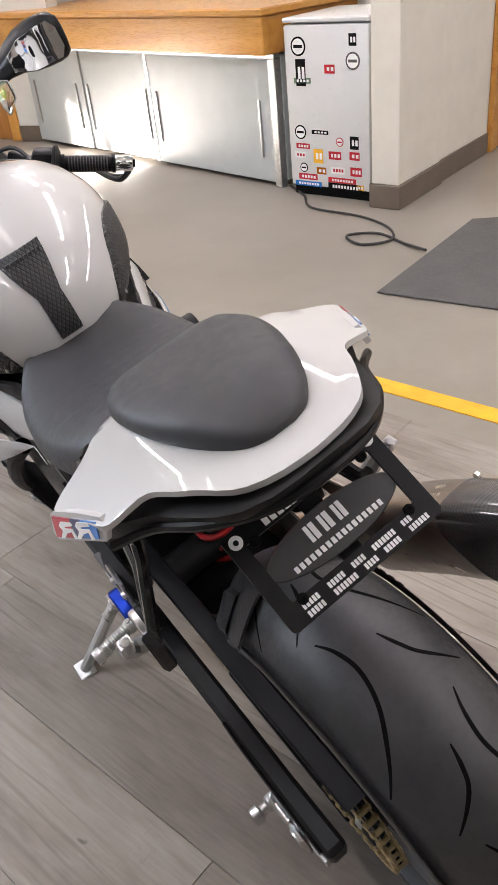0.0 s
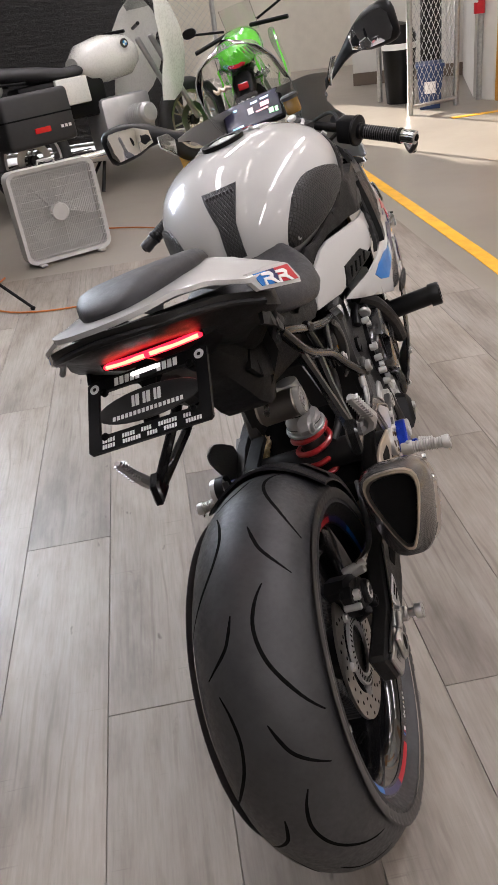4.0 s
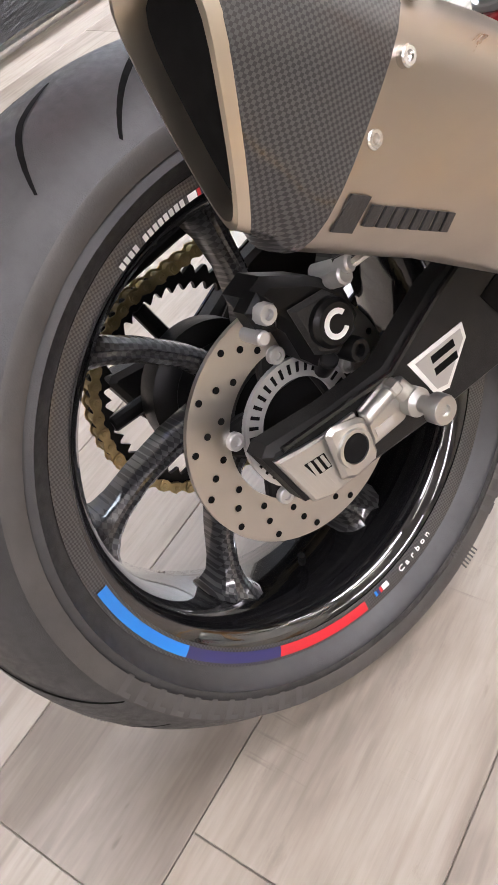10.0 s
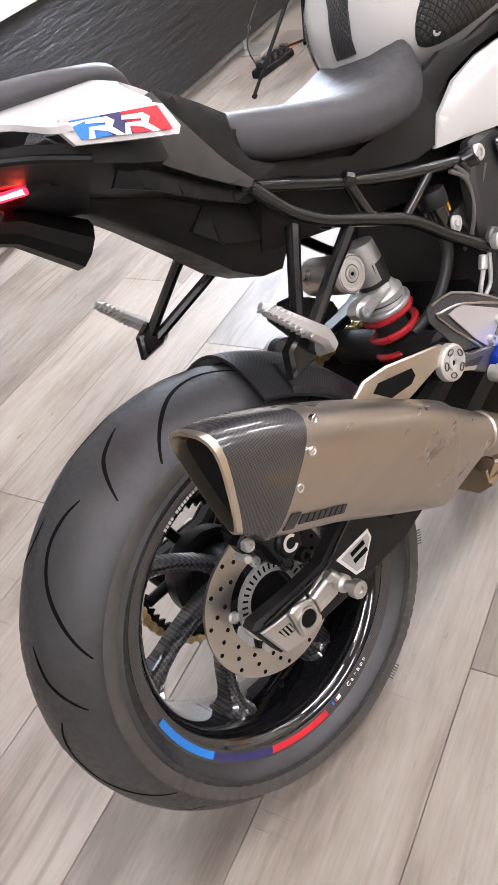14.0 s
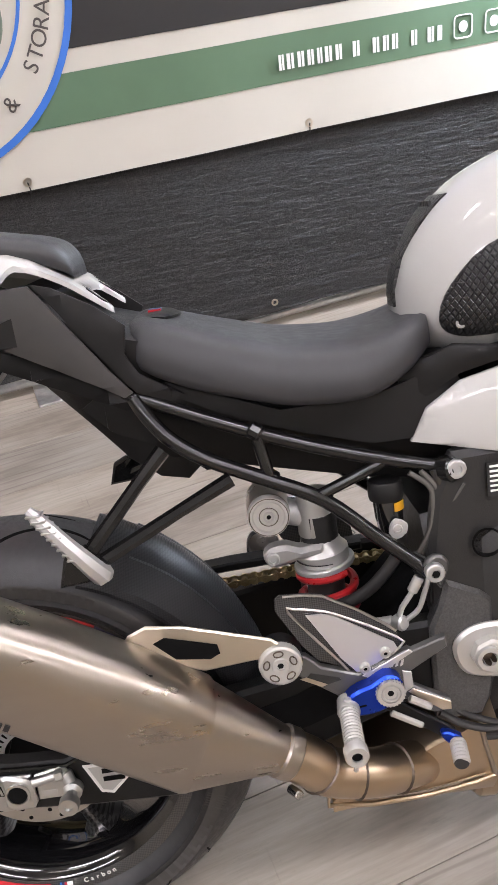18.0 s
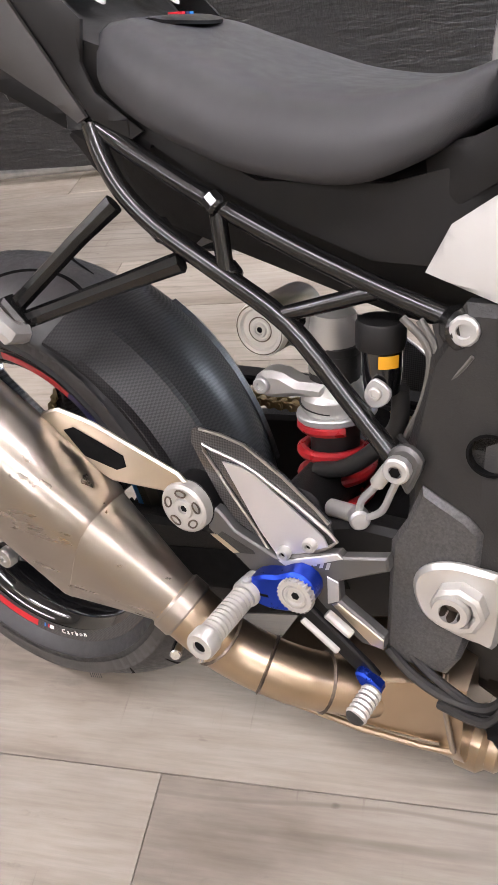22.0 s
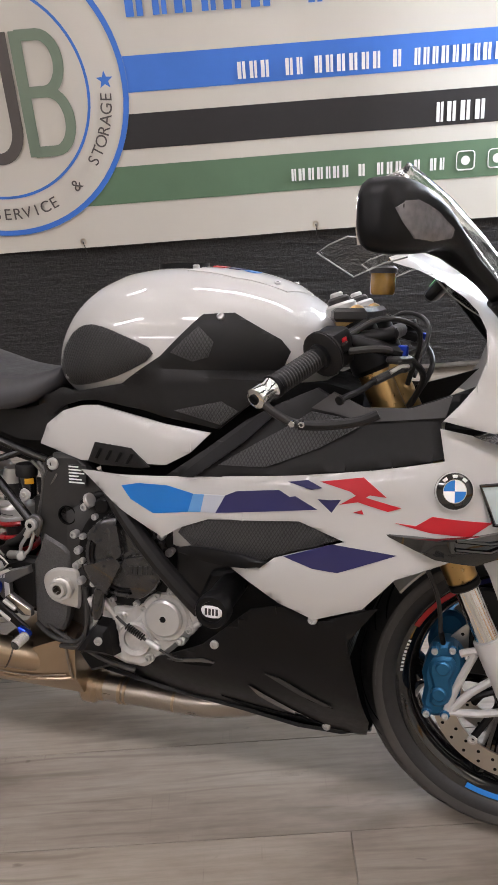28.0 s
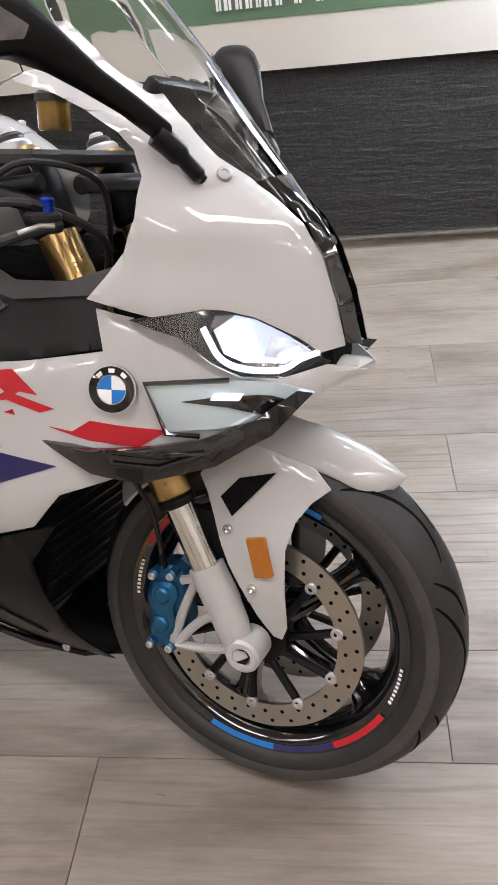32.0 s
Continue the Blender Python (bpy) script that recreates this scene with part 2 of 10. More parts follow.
WELD = mat("scorched_weld", (0.13, 0.105, 0.085), 0.38, metal=0.9, vary=0.4, scale=120, grain=0.6)
HOT = mat("heat_tinted_steel", (0.44, 0.345, 0.245), 0.32, metal=1.0, vary=0.16, scale=4, rough_vary=0.04)
ALU = mat("brushed_aluminium", (0.50, 0.50, 0.485), 0.36, metal=1.0, vary=0.08, grain=0.08)
SATIN = mat("satin_silver", (0.50, 0.50, 0.49), 0.42, metal=0.65, vary=0.12, grain=0.15)
FORKPAINT = mat("pale_silver_paint", (0.48, 0.475, 0.46), 0.45, metal=0.25, vary=0.05)
RAWALU = mat("raw_cast_alloy", (0.52, 0.51, 0.49), 0.40, metal=0.35, vary=0.2, scale=25, grain=0.5, grain_scale=450)
FLANK = mat("grained_grey_plastic", (0.030, 0.0285, 0.027), 0.48, vary=0.12, grain=0.4, grain_scale=1600)
SMOKELENS = mat("smoked_lens", (0.12, 0.115, 0.12), 0.08, vary=0.2, scale=60, coat=1.0)
POCKET = mat("pale_pocket", (0.52, 0.62, 0.64), 0.14, metal=0.35, vary=0.1)
CHAMPAGNE = mat("champagne_alloy", (0.58, 0.52, 0.43), 0.33, metal=1.0, vary=0.05)
CHROME = mat("chrome", (0.75, 0.75, 0.74), 0.14, metal=1.0, vary=0.04)
STEEL = mat("disc_steel", (0.44, 0.42, 0.39), 0.34, metal=1.0, vary=0.06, scale=12, rough_vary=0.1)
GOLD = mat("gold_anodised", (0.44, 0.29, 0.12), 0.3, metal=1.0, vary=0.05)
CHAIN = mat("gold_chain", (0.50, 0.40, 0.22), 0.35, metal=1.0, vary=0.3, scale=60)
BLUE_ANO = mat("blue_anodised", (0.015, 0.05, 0.42), 0.3, metal=0.9, vary=0.1)
BLUE_CAL = mat("blue_caliper", (0.02, 0.12, 0.24), 0.42, metal=0.7, vary=0.12)
SPRING = mat("red_spring", (0.38, 0.014, 0.018), 0.3, coat=0.5, vary=0.08)
RED = mat("red_decal", (0.48, 0.008, 0.018), 0.35, coat=0.35, vary=0.03)
BLUE = mat("light_blue_decal", (0.004, 0.155, 0.50), 0.35, coat=0.35, vary=0.03)
MIDBLUE = mat("mid_blue_decal", (0.10, 0.28, 0.56), 0.35, coat=0.35, vary=0.03)
PALEFADE = mat("pale_blue_decal", (0.40, 0.43, 0.48), 0.38, coat=0.35, vary=0.03)
NAVY = mat("navy_decal", (0.014, 0.014, 0.085), 0.35, coat=0.35, vary=0.05)
FRIDGE_W = mat("white_weight_coating", (0.6, 0.6, 0.58), 0.4, vary=0.05)
INKWHITE = mat("white_print", (0.78, 0.78, 0.76), 0.45, vary=0.03)
AMBER = mat("amber_reflector", (0.40, 0.12, 0.004), 0.18, coat=1.0, vary=0.1, scale=400)
AMBER_TAG = mat("amber_label", (0.55, 0.27, 0.01), 0.45, vary=0.1)
FLUID = mat("amber_fluid_pot", (0.20, 0.11, 0.018), 0.10, coat=1.0, vary=0.25, scale=40)
SCREEN = glass("clear_screen", (0.93, 0.94, 0.93), 0.0)
SMOKE = glass("smoked_screen", (0.55, 0.56, 0.56), 0.0)
# opaque pale colour for the light that the clear rims catch
EDGE = mat("painted_edge_glint", (0.30, 0.31, 0.29), 0.3, vary=0.1, coat=1.0)
MIRROR = mat("mirror_glass", (0.88, 0.89, 0.9), 0.03, metal=1.0, vary=0.0)
LENS = glass("lamp_lens", (0.97, 0.98, 1.0), 0.0)
LED = glow("white_led", (0.85, 0.93, 1.0), 2)
# weak emission stands in for lamp light thrown on the reflector
LAMPGLOW = glow("lit_reflector_glow", (0.36, 0.58, 1.0), 0.030, (0.5, 0.55, 0.62))
LEDSOFT = glow("white_led_strip", (0.62, 0.80, 1.0), 0.30)
REFLECT = mat("lamp_reflector", (0.72, 0.78, 0.84), 0.25, metal=0.6, vary=0.1)
TAIL = glow("red_led", (1.0, 0.008, 0.02), 0.9, (0.6, 0.02, 0.02))
TAILHOT = glow("red_led_core", (1.0, 0.10, 0.05), 1.7, (0.6, 0.02, 0.02))
DASH = glow("dash_glow", (0.10, 0.08, 0.22), 0.012, (0.01, 0.01, 0.02))
DASHRED = glow("dash_red", (1.0, 0.05, 0.08), 0.2)
DASHBLUE = glow("dash_blue", (0.12, 0.55, 1.0), 0.2)
DASHGREEN = glow("dash_green", (0.1, 1.0, 0.2), 0.25)
TUBELIGHT = glow("ceiling_tube", (1.0, 0.96, 0.88), 1.75)

# ---- mesh helpers ----


def put(name, verts, faces, material, parent=None, label="", smooth=35, mats=None):
    """One mesh object from vertices and faces, normals outward, smooth but for sharp edges."""
    me = bpy.data.meshes.new(name)
    me.from_pydata([tuple(v) for v in verts], [], [tuple(f) for f in faces])
    bm = bmesh.new()
    bm.from_mesh(me)
    bmesh.ops.remove_doubles(bm, verts=bm.verts, dist=1e-6)
    bmesh.ops.recalc_face_normals(bm, faces=bm.faces)
    bm.to_mesh(me)
    bm.free()
    return finish(name, me, material, parent, label, smooth)


def finish(name, me, material, parent=None, label="", smooth=35):
    me.materials.append(material)
    if smooth:
        me.polygons.foreach_set("use_smooth", [True] * len(me.polygons))
        me.set_sharp_from_angle(angle=radians(smooth))
    ob = new(name, me)
    ob.parent = parent
    if label:
        ob["label"] = label
    return ob


def part(name, bm, material, parent=None, label="", smooth=35):
    """Links a bmesh as one mesh object under a thing or a part."""
    bmesh.ops.recalc_face_normals(bm, faces=bm.faces)
    me = bpy.data.meshes.new(name)
    bm.to_mesh(me)
    bm.free()
    return finish(name, me, material, parent, label, smooth)


def thing(name, label, category, m=None, group="", kind=""):
    ob = new(name)
    ob.empty_display_size = 0.1
    ob.matrix_world = m or Matrix()
    return tagged(ob, label, category, group, kind)


def merge(*pieces):
    vs, fs = [], []
    for v, f in pieces:
        o = len(vs)
        vs += [tuple(p) for p in v]
        fs += [tuple(i + o for i in q) for q in f]
    return vs, fs


def moved(piece, m):
    return [tuple(m @ Vector(v)) for v in piece[0]], piece[1]


def mirrored(piece):
    return [(-x, y, z) for x, y, z in piece[0]], [tuple(reversed(f)) for f in piece[1]]


def curve_points(pts, n=6, closed=False):
    """A smooth line through the points."""
    P = [Vector(p) for p in pts]
    k = len(P)
    out = []
    for i in range(k if closed else k - 1):
        a, b, c, d = (P[(i + j) % k] if closed else P[min(max(i + j, 0), k - 1)] for j in (-1, 0, 1, 2))
        for s in range(n):
            t = s / n
            out.append(0.5 * ((2 * b) + (c - a) * t + (2 * a - 5 * b + 4 * c - d) * t * t + (3 * b - a - 3 * c + d) * t ** 3))
    if not closed:
        out.append(P[-1])
    return out


def tube(pts, r, n=10, caps=True, closed=False):
    """A round bar along a line; r is one radius or one for each point."""
    P = [Vector(p) for p in pts]
    k = len(P)
    rs = list(r) if isinstance(r, (list, tuple)) else [r] * k
    up = None
    vs, fs = [], []
    for i, p in enumerate(P):
        a, b = (P[i - 1], P[(i + 1) % k]) if closed else (P[max(i - 1, 0)], P[min(i + 1, k - 1)])
        d = b - a
        d = d.normalized() if d.length > 1e-9 else Vector((0, 0, 1))
        if up is None:
            up = d.orthogonal().normalized()
        up = up - d * up.dot(d)
        up = up.normalized() if up.length > 1e-6 else d.orthogonal().normalized()
        s = d.cross(up)
        for j in range(n):
            w = 2 * math.pi * j / n
            vs.append(p + (up * math.cos(w) + s * math.sin(w)) * rs[i])
    rings = k if closed else k - 1
    for i in range(rings):
        for j in range(n):
            a, b = i * n, ((i + 1) % k) * n
            fs.append((a + j, a + (j + 1) % n, b + (j + 1) % n, b + j))
    if caps and not closed:
        fs += [tuple(range(n))[::-1], tuple(range((k - 1) * n, k * n))]
    return vs, fs


def rod(a, b, r, n=12, ends=0.0):
    """A straight bar with softened ends."""
    a, b = Vector(a), Vector(b)
    e = ends or min(r * 0.25, (b - a).length * 0.2)
    d = (b - a).normalized() * e
    return tube([a, a + d * 0.01, a + d, b - d, b - d * 0.01, b], [r * 0.6, r - e * 0.9, r, r, r - e * 0.9, r * 0.6], n)


def lathe(profile, n=48, center=(0, 0, 0), axis="X", arc=None):
    """Turns (radius, along) round an axis. arc: start and end in degrees for a part turn."""
    vs, fs = [], []
    c = Vector(center)
    k = len(profile)
    full = arc is None
    a0, a1 = (0, 360) if full else arc
    m = n if full else n + 1
    for i in range(m):
        w = radians(a0 + (a1 - a0) * i / n)
        for r, x in profile:
            u, v = r * math.cos(w), r * math.sin(w)
            vs.append(c + Vector({"X": (x, u, v), "Y": (v, x, u), "Z": (u, v, x)}[axis]))
    for i in range(n):
        for j in range(k - 1):
            a, b = i * k, ((i + 1) % m) * k
            fs.append((a + j, a + j + 1, b + j + 1, b + j))
    return vs, fs


def ring_solid(r0, r1, x0, x1, n=48, center=(0, 0, 0), axis="X", arc=None):
    p = [(r0, x0), (r1, x0), (r1, x1), (r0, x1), (r0, x0)]
    v, f = lathe(p, n, center, axis, arc)
    if arc is not None:
        f += [(0, 1, 2, 3), tuple(n * 5 + i for i in (3, 2, 1, 0))]
    return v, f


def loft(rings, caps=True, closed=True):
    """Joins rings of equally many points."""
    n = len(rings[0])
    vs = [tuple(p) for r in rings for p in r]
    fs = []
    for i in range(len(rings) - 1):
        for j in range(n if closed else n - 1):
            a, b = i * n, (i + 1) * n
            fs.append((a + j, a + (j + 1) % n, b + (j + 1) % n, b + j))
    if caps:
        fs += [tuple(range(n))[::-1], tuple(range((len(rings) - 1) * n, len(rings) * n))]
    return vs, fs


def block(x0, x1, y0, y1, z0, z1, bevel=0.003, seg=1):
    bm = bmesh.new()
    bmesh.ops.create_cube(bm, size=1.0, matrix=Matrix.Translation(((x0 + x1) / 2, (y0 + y1) / 2, (z0 + z1) / 2)) @ Matrix.Diagonal((x1 - x0, y1 - y0, z1 - z0, 1)))
    if bevel:
        bmesh.ops.bevel(bm, geom=bm.edges[:], offset=min(bevel, 0.45 * min(x1 - x0, y1 - y0, z1 - z0)), segments=seg, affect="EDGES", profile=0.5)
    bm.verts.index_update()
    out = [tuple(v.co) for v in bm.verts], [tuple(v.index for v in f.verts) for f in bm.faces]
    bm.free()
    return out


def prism(poly, x0, x1, bevel=0.002, axis="X"):
    """A flat plate with an outline, from x0 to x1, its rim softened."""
    n = len(poly)
    area2 = sum(poly[i][0] * poly[(i + 1) % n][1] - poly[(i + 1) % n][0] * poly[i][1] for i in range(n))
    P = [Vector(p) for p in (poly if area2 > 0 else poly[::-1])]

    def inset(e):
        out = []
        for i in range(n):
            a, b, c = P[i - 1], P[i], P[(i + 1) % n]
            d1, d2 = (b - a).normalized(), (c - b).normalized()
            n1, n2 = Vector((-d1.y, d1.x)), Vector((-d2.y, d2.x))
            m = n1 + n2
            m = m.normalized() if m.length > 1e-6 else n1
            out.append(b + m * (e / max(0.45, m.dot(n1))))
        return out

    def at(p, x):
        return {"X": (x, p[0], p[1]), "Y": (p[0], x, p[1]), "Z": (p[0], p[1], x)}[axis]
    bevel = min(bevel, abs(x1 - x0) * 0.45)
    s = 1 if x1 > x0 else -1
    inn = inset(bevel) if bevel else P
    rings = [[at(p, x0) for p in inn], [at(p, x0 + s * bevel) for p in P], [at(p, x1 - s * bevel) for p in P], [at(p, x1) for p in inn]]
    return loft(rings)


def patch(poly, xf, thick=0.004, step=0.03, soft=0.003, side=1, inner=None):
    """A curved panel: the outline (y, z) laid on the surface x = xf(y, z), with thickness and a rounded rim."""
    bm = bmesh.new()
    f = bm.faces.new([bm.verts.new((0, p[0], p[1])) for p in poly])
    ys, zs = [p[0] for p in poly], [p[1] for p in poly]
    for lo, hi, no in ((min(ys), max(ys), (0, 1, 0)), (min(zs), max(zs), (0, 0, 1))):
        k = int((hi - lo) / step)
        for i in range(1, k + 1):
            c = lo + (hi - lo) * i / (k + 1)
            bmesh.ops.bisect_plane(bm, geom=bm.verts[:] + bm.edges[:] + bm.faces[:], plane_co=Vector(no) * c, plane_no=no)
    bmesh.ops.triangulate(bm, faces=bm.faces[:])
    bm.verts.index_update()
    bm.edges.index_update()
    flat = [(v.co.y, v.co.z) for v in bm.verts]
    tris = [tuple(v.index for v in q.verts) for q in bm.faces]
    rim = [tuple(v.index for v in e.verts) for e in bm.edges if e.is_boundary]
    on_rim = {i for e in rim for i in e}
    bm.free()
    n = len(flat)
    vs, fs = [], list(tris)
    for i, (y, z) in enumerate(flat):
        vs.append((side * (xf(y, z) - (soft if i in on_rim else 0)), y, z))
    for y, z in flat:
        vs.append((side * ((inner if inner is not None else xf(y, z)) - (thick if inner is None else 0)), y, z))
    fs += [tuple(i + n for i in reversed(t)) for t in tris]
    fs += [(a, b, b + n, a + n) for a, b in rim]
    return vs, fs


def smooth_poly(pts, n=4):
    return [(p.x, p.y) for p in curve_points([(a, b, 0) for a, b in pts], n, True)]


def arc_block(c, r, a0, a1, z0, z1, thick=0.0012, n=8):
    """A thin curved plate round an upright axis at c."""
    rows = []
    for i in range(n + 1):
        a = radians(a0 + (a1 - a0) * i / n)
        u, v = math.cos(a), math.sin(a)
        rows.append([(c[0] + u * q, c[1] + v * q, z) for q, z in ((r, z0), (r + thick, z0), (r + thick, z1), (r, z1))])
    return loft(rows)


def bolt(pos, d=(1, 0, 0), r=0.006, h=0.004):
    """A socket-head screw: domed head with a recess."""
    q = Vector(d).to_track_quat("Z", "Y").to_matrix().to_4x4()
    return moved(lathe([(0, h * 0.4), (r * 0.45, h * 0.4), (r * 0.5, h), (r * 0.85, h), (r, h * 0.7), (r, -h), (0, -h)], 12, axis="Z"), Matrix.Translation(pos) @ q)


def lerp(x, table):
    """A value between the rows (x, value) of a table, eased."""
    if x <= table[0][0]:
        return table[0][1]
    for (a, u), (b, v) in zip(table, table[1:]):
        if x <= b:
            t = (x - a) / (b - a)
            t = t * t * (3 - 2 * t) * 0.5 + t * 0.5
            return u + (v - u) * t
    return table[-1][1]


def spline(x, table):
    """A smooth curve through a table of (at, value)."""
    n = len(table)
    if x <= table[0][0]:
        return table[0][1]
    if x >= table[-1][0]:
        return table[-1][1]
    slope = [(table[i + 1][1] - table[i][1]) / (table[i + 1][0] - table[i][0]) for i in range(n - 1)]
    tang = [slope[0]] + [0.0 if slope[i - 1] * slope[i] <= 0 else 2 * slope[i - 1] * slope[i] / (slope[i - 1] + slope[i]) for i in range(1, n - 1)] + [slope[-1]]
    for i in range(n - 1):
        a, b = table[i][0], table[i + 1][0]
        if x <= b:
            h = b - a
            u = (x - a) / h
            return (1 + 2 * u) * (1 - u) ** 2 * table[i][1] + u * (1 - u) ** 2 * h * tang[i] + u * u * (3 - 2 * u) * table[i + 1][1] + u * u * (u - 1) * h * tang[i + 1]


def writing(text, size, m, material, parent=None, name="writing", depth=0.0006, align="CENTER", spread=1.0, wide=1.0):
    """Words as a mesh, upright in the local x and y of the pose m."""
    cu = bpy.data.curves.new(name, "FONT")
    cu.body, cu.size, cu.extrude, cu.align_x, cu.align_y, cu.space_character = text, size, depth, align, "CENTER", spread
    tmp = bpy.data.objects.new(name, cu)
    me = bpy.data.meshes.new_from_object(tmp)
    bpy.data.objects.remove(tmp)
    me.transform(m @ Matrix.Diagonal((wide, 1, 1, 1)))
    return finish(name, me, material, parent, "", 0)

# ---- the hall ----
CONCRETE_M, cn, cl, cp = nodes_of("polished_concrete")
cv = coords(cn, cl)
c1, c2, c3 = noise_tex(cn, cl, cv, 0.7, 6), noise_tex(cn, cl, cv, 9, 8, 0.7), noise_tex(cn, cl, cv, 120, 4)
cbase = ramp(cn, cl, c1, [(0.3, (0.20, 0.178, 0.145)), (0.7, (0.29, 0.262, 0.22))])
cspot = ramp(cn, cl, c2, [(0.30, (0.93, 0.93, 0.93)), (0.70, (1.05, 1.05, 1.04))])
cl.new(mix_rgb(cn, cl, 1.0, cbase, cspot, "MULTIPLY"), cp.inputs["Base Color"])
cl.new(ramp(cn, cl, c2, [(0.3, (0.31,) * 3), (0.7, (0.38,) * 3)]), cp.inputs["Roughness"])
bump(cn, cl, cp, c3, 0.06, 0.001)



def plank_mat(name):
    """Printed grey oak: soft blotches, cathedral grain and cross saw marks in patches, small knots."""
    m, n, l, p = nodes_of(name)
    info = n.new("ShaderNodeObjectInfo")
    off = n.new("ShaderNodeVectorMath")
    off.operation = "SCALE"
    off.inputs[0].default_value = (17, 31, 23)
    l.new(info.outputs["Random"], off.inputs["Scale"])

    def field(scale, size, detail, rough, stops):
        add = n.new("ShaderNodeVectorMath")
        l.new(coords(n, l, scale), add.inputs[0])
        l.new(off.outputs[0], add.inputs[1])
        return ramp(n, l, noise_tex(n, l, add.outputs[0], size, detail, rough), stops), add.outputs[0]
    blotch, _ = field((1.0, 3.2, 1), 2.2, 5, 0.6, [(0.34, (0.172, 0.145, 0.117)), (0.50, (0.258, 0.225, 0.190)), (0.68, (0.312, 0.280, 0.242))])
    fine, _ = field((3.0, 46, 1), 3.0, 6, 0.65, [(0.30, (0.87, 0.865, 0.86)), (0.62, (1.06, 1.06, 1.06))])
    where, _ = field((1.3, 3.0, 1), 2.0, 3, 0.5, [(0.47, (0, 0, 0)), (0.64, (1, 1, 1))])
    cath = n.new("ShaderNodeTexWave")
    cath.wave_type, cath.bands_direction = "BANDS", "Y"
    for k_, v_ in (("Scale", 5.0), ("Distortion", 16.0), ("Detail", 3.0), ("Detail Scale", 0.45), ("Detail Roughness", 0.55)):
        cath.inputs[k_].default_value = v_
    add = n.new("ShaderNodeVectorMath")
    l.new(coords(n, l, (0.30, 2.0, 1)), add.inputs[0])
    l.new(off.outputs[0], add.inputs[1])
    l.new(add.outputs[0], cath.inputs["Vector"])
    lines = ramp(n, l, cath.outputs["Fac"], [(0.0, (1, 1, 1)), (0.16, (0, 0, 0))])
    saw, _ = field((40, 1.6, 1), 3.0, 4, 0.7, [(0.60, (0, 0, 0)), (0.74, (1, 1, 1))])
    where2, _ = field((2.2, 3.4, 1), 2.4, 3, 0.5, [(0.54, (0, 0, 0)), (0.68, (1, 1, 1))])
    smut, _ = field((2.0, 6.5, 1), 3.4, 8, 0.75, [(0.60, (0, 0, 0)), (0.76, (1, 1, 1))])
    knots, _ = field((3.0, 7.0, 1), 5.0, 2, 0.5, [(0.735, (0, 0, 0)), (0.80, (1, 1, 1))])
    col = mix_rgb(n, l, 1.0, blotch, fine, "MULTIPLY")
    for mask, amount, tone in ((mix_rgb(n, l, 1.0, where, lines, "MULTIPLY"), 0.50, (0.135, 0.110, 0.086)), (mix_rgb(n, l, 1.0, where2, saw, "MULTIPLY"), 0.75, (0.125, 0.104, 0.085)), (smut, 0.60, (0.118, 0.100, 0.082)), (knots, 0.85, (0.10, 0.083, 0.066))):
        col = mix_rgb(n, l, mix_rgb(n, l, 1.0, mask, (amount,) * 3, "MULTIPLY"), col, tone)
    tone = ramp(n, l, info.outputs["Random"], [(0.0, (0.80, 0.80, 0.80)), (0.5, (0.98, 0.97, 0.96)), (1.0, (1.10, 1.09, 1.07))])
    l.new(mix_rgb(n, l, 1.0, col, tone, "MULTIPLY"), p.inputs["Base Color"])
    l.new(ramp(n, l, fine, [(0.84, (0.56,) * 3), (1.0, (0.44,) * 3)]), p.inputs["Roughness"])
    bump(n, l, p, fine, 0.10, 0.0006)
    return m


PLANK = plank_mat("grey_oak_plank")
WALLPAINT = mat("cream_wall_paint", (0.66, 0.62, 0.53), 0.7, vary=0.04, grain=0.25, grain_scale=250)
WALLWHITE = mat("white_wall_paint", (0.64, 0.63, 0.585), 0.65, vary=0.03, grain=0.25, grain_scale=250)
CEIL = mat("ceiling_paint", (0.62, 0.61, 0.58), 0.8, vary=0.05)
OAK = wood_mat("varnished_oak", (0.40, 0.165, 0.028), (0.60, 0.295, 0.060), 1, 0.28, 7)
OAKDOOR = wood_mat("oak_door", (0.36, 0.145, 0.030), (0.52, 0.23, 0.055), 2, 0.3, 7)
CABINET = mat("pale_grey_laminate", (0.40, 0.43, 0.425), 0.4, vary=0.03)
BASEB = mat("brown_baseboard", (0.13, 0.10, 0.075), 0.5)
YELLOW = mat("yellow_line_paint", (0.80, 0.42, 0.02), 0.5, vary=0.15, scale=12, grain=0.2)
MATM = mat("grey_rubber_mat", (0.075, 0.072, 0.068), 0.75, vary=0.12, grain=0.5, grain_scale=400)
FRIDGE = mat("white_enamel", (0.62, 0.62, 0.60), 0.3, vary=0.02, grain=0.08, grain_scale=500)
CORD = mat("black_cable", (0.02, 0.019, 0.018), 0.5)
ORANGE = mat("orange_cable", (0.45, 0.13, 0.02), 0.5)
GALV = mat("galvanised_steel", (0.48, 0.48, 0.47), 0.42, metal=0.9, vary=0.15, scale=40)
BINBLUE = mat("blue_bin_plastic", (0.015, 0.04, 0.12), 0.5)

# black privacy screen: woven cloth with creases
CLOTH_M, kn, kl, kp = nodes_of("black_screen_cloth")
kv = coords(kn, kl)
wv = kn.new("ShaderNodeTexBrick")
wv.inputs["Scale"].default_value = 90
wv.inputs["Mortar Size"].default_value = 0.03
kl.new(coords(kn, kl, (1, 1, 1), rot=(90, 0, 0)), wv.inputs["Vector"])
crease = noise_tex(kn, kl, coords(kn, kl, (1.2, 1, 7)), 4.0, 8, 0.65)
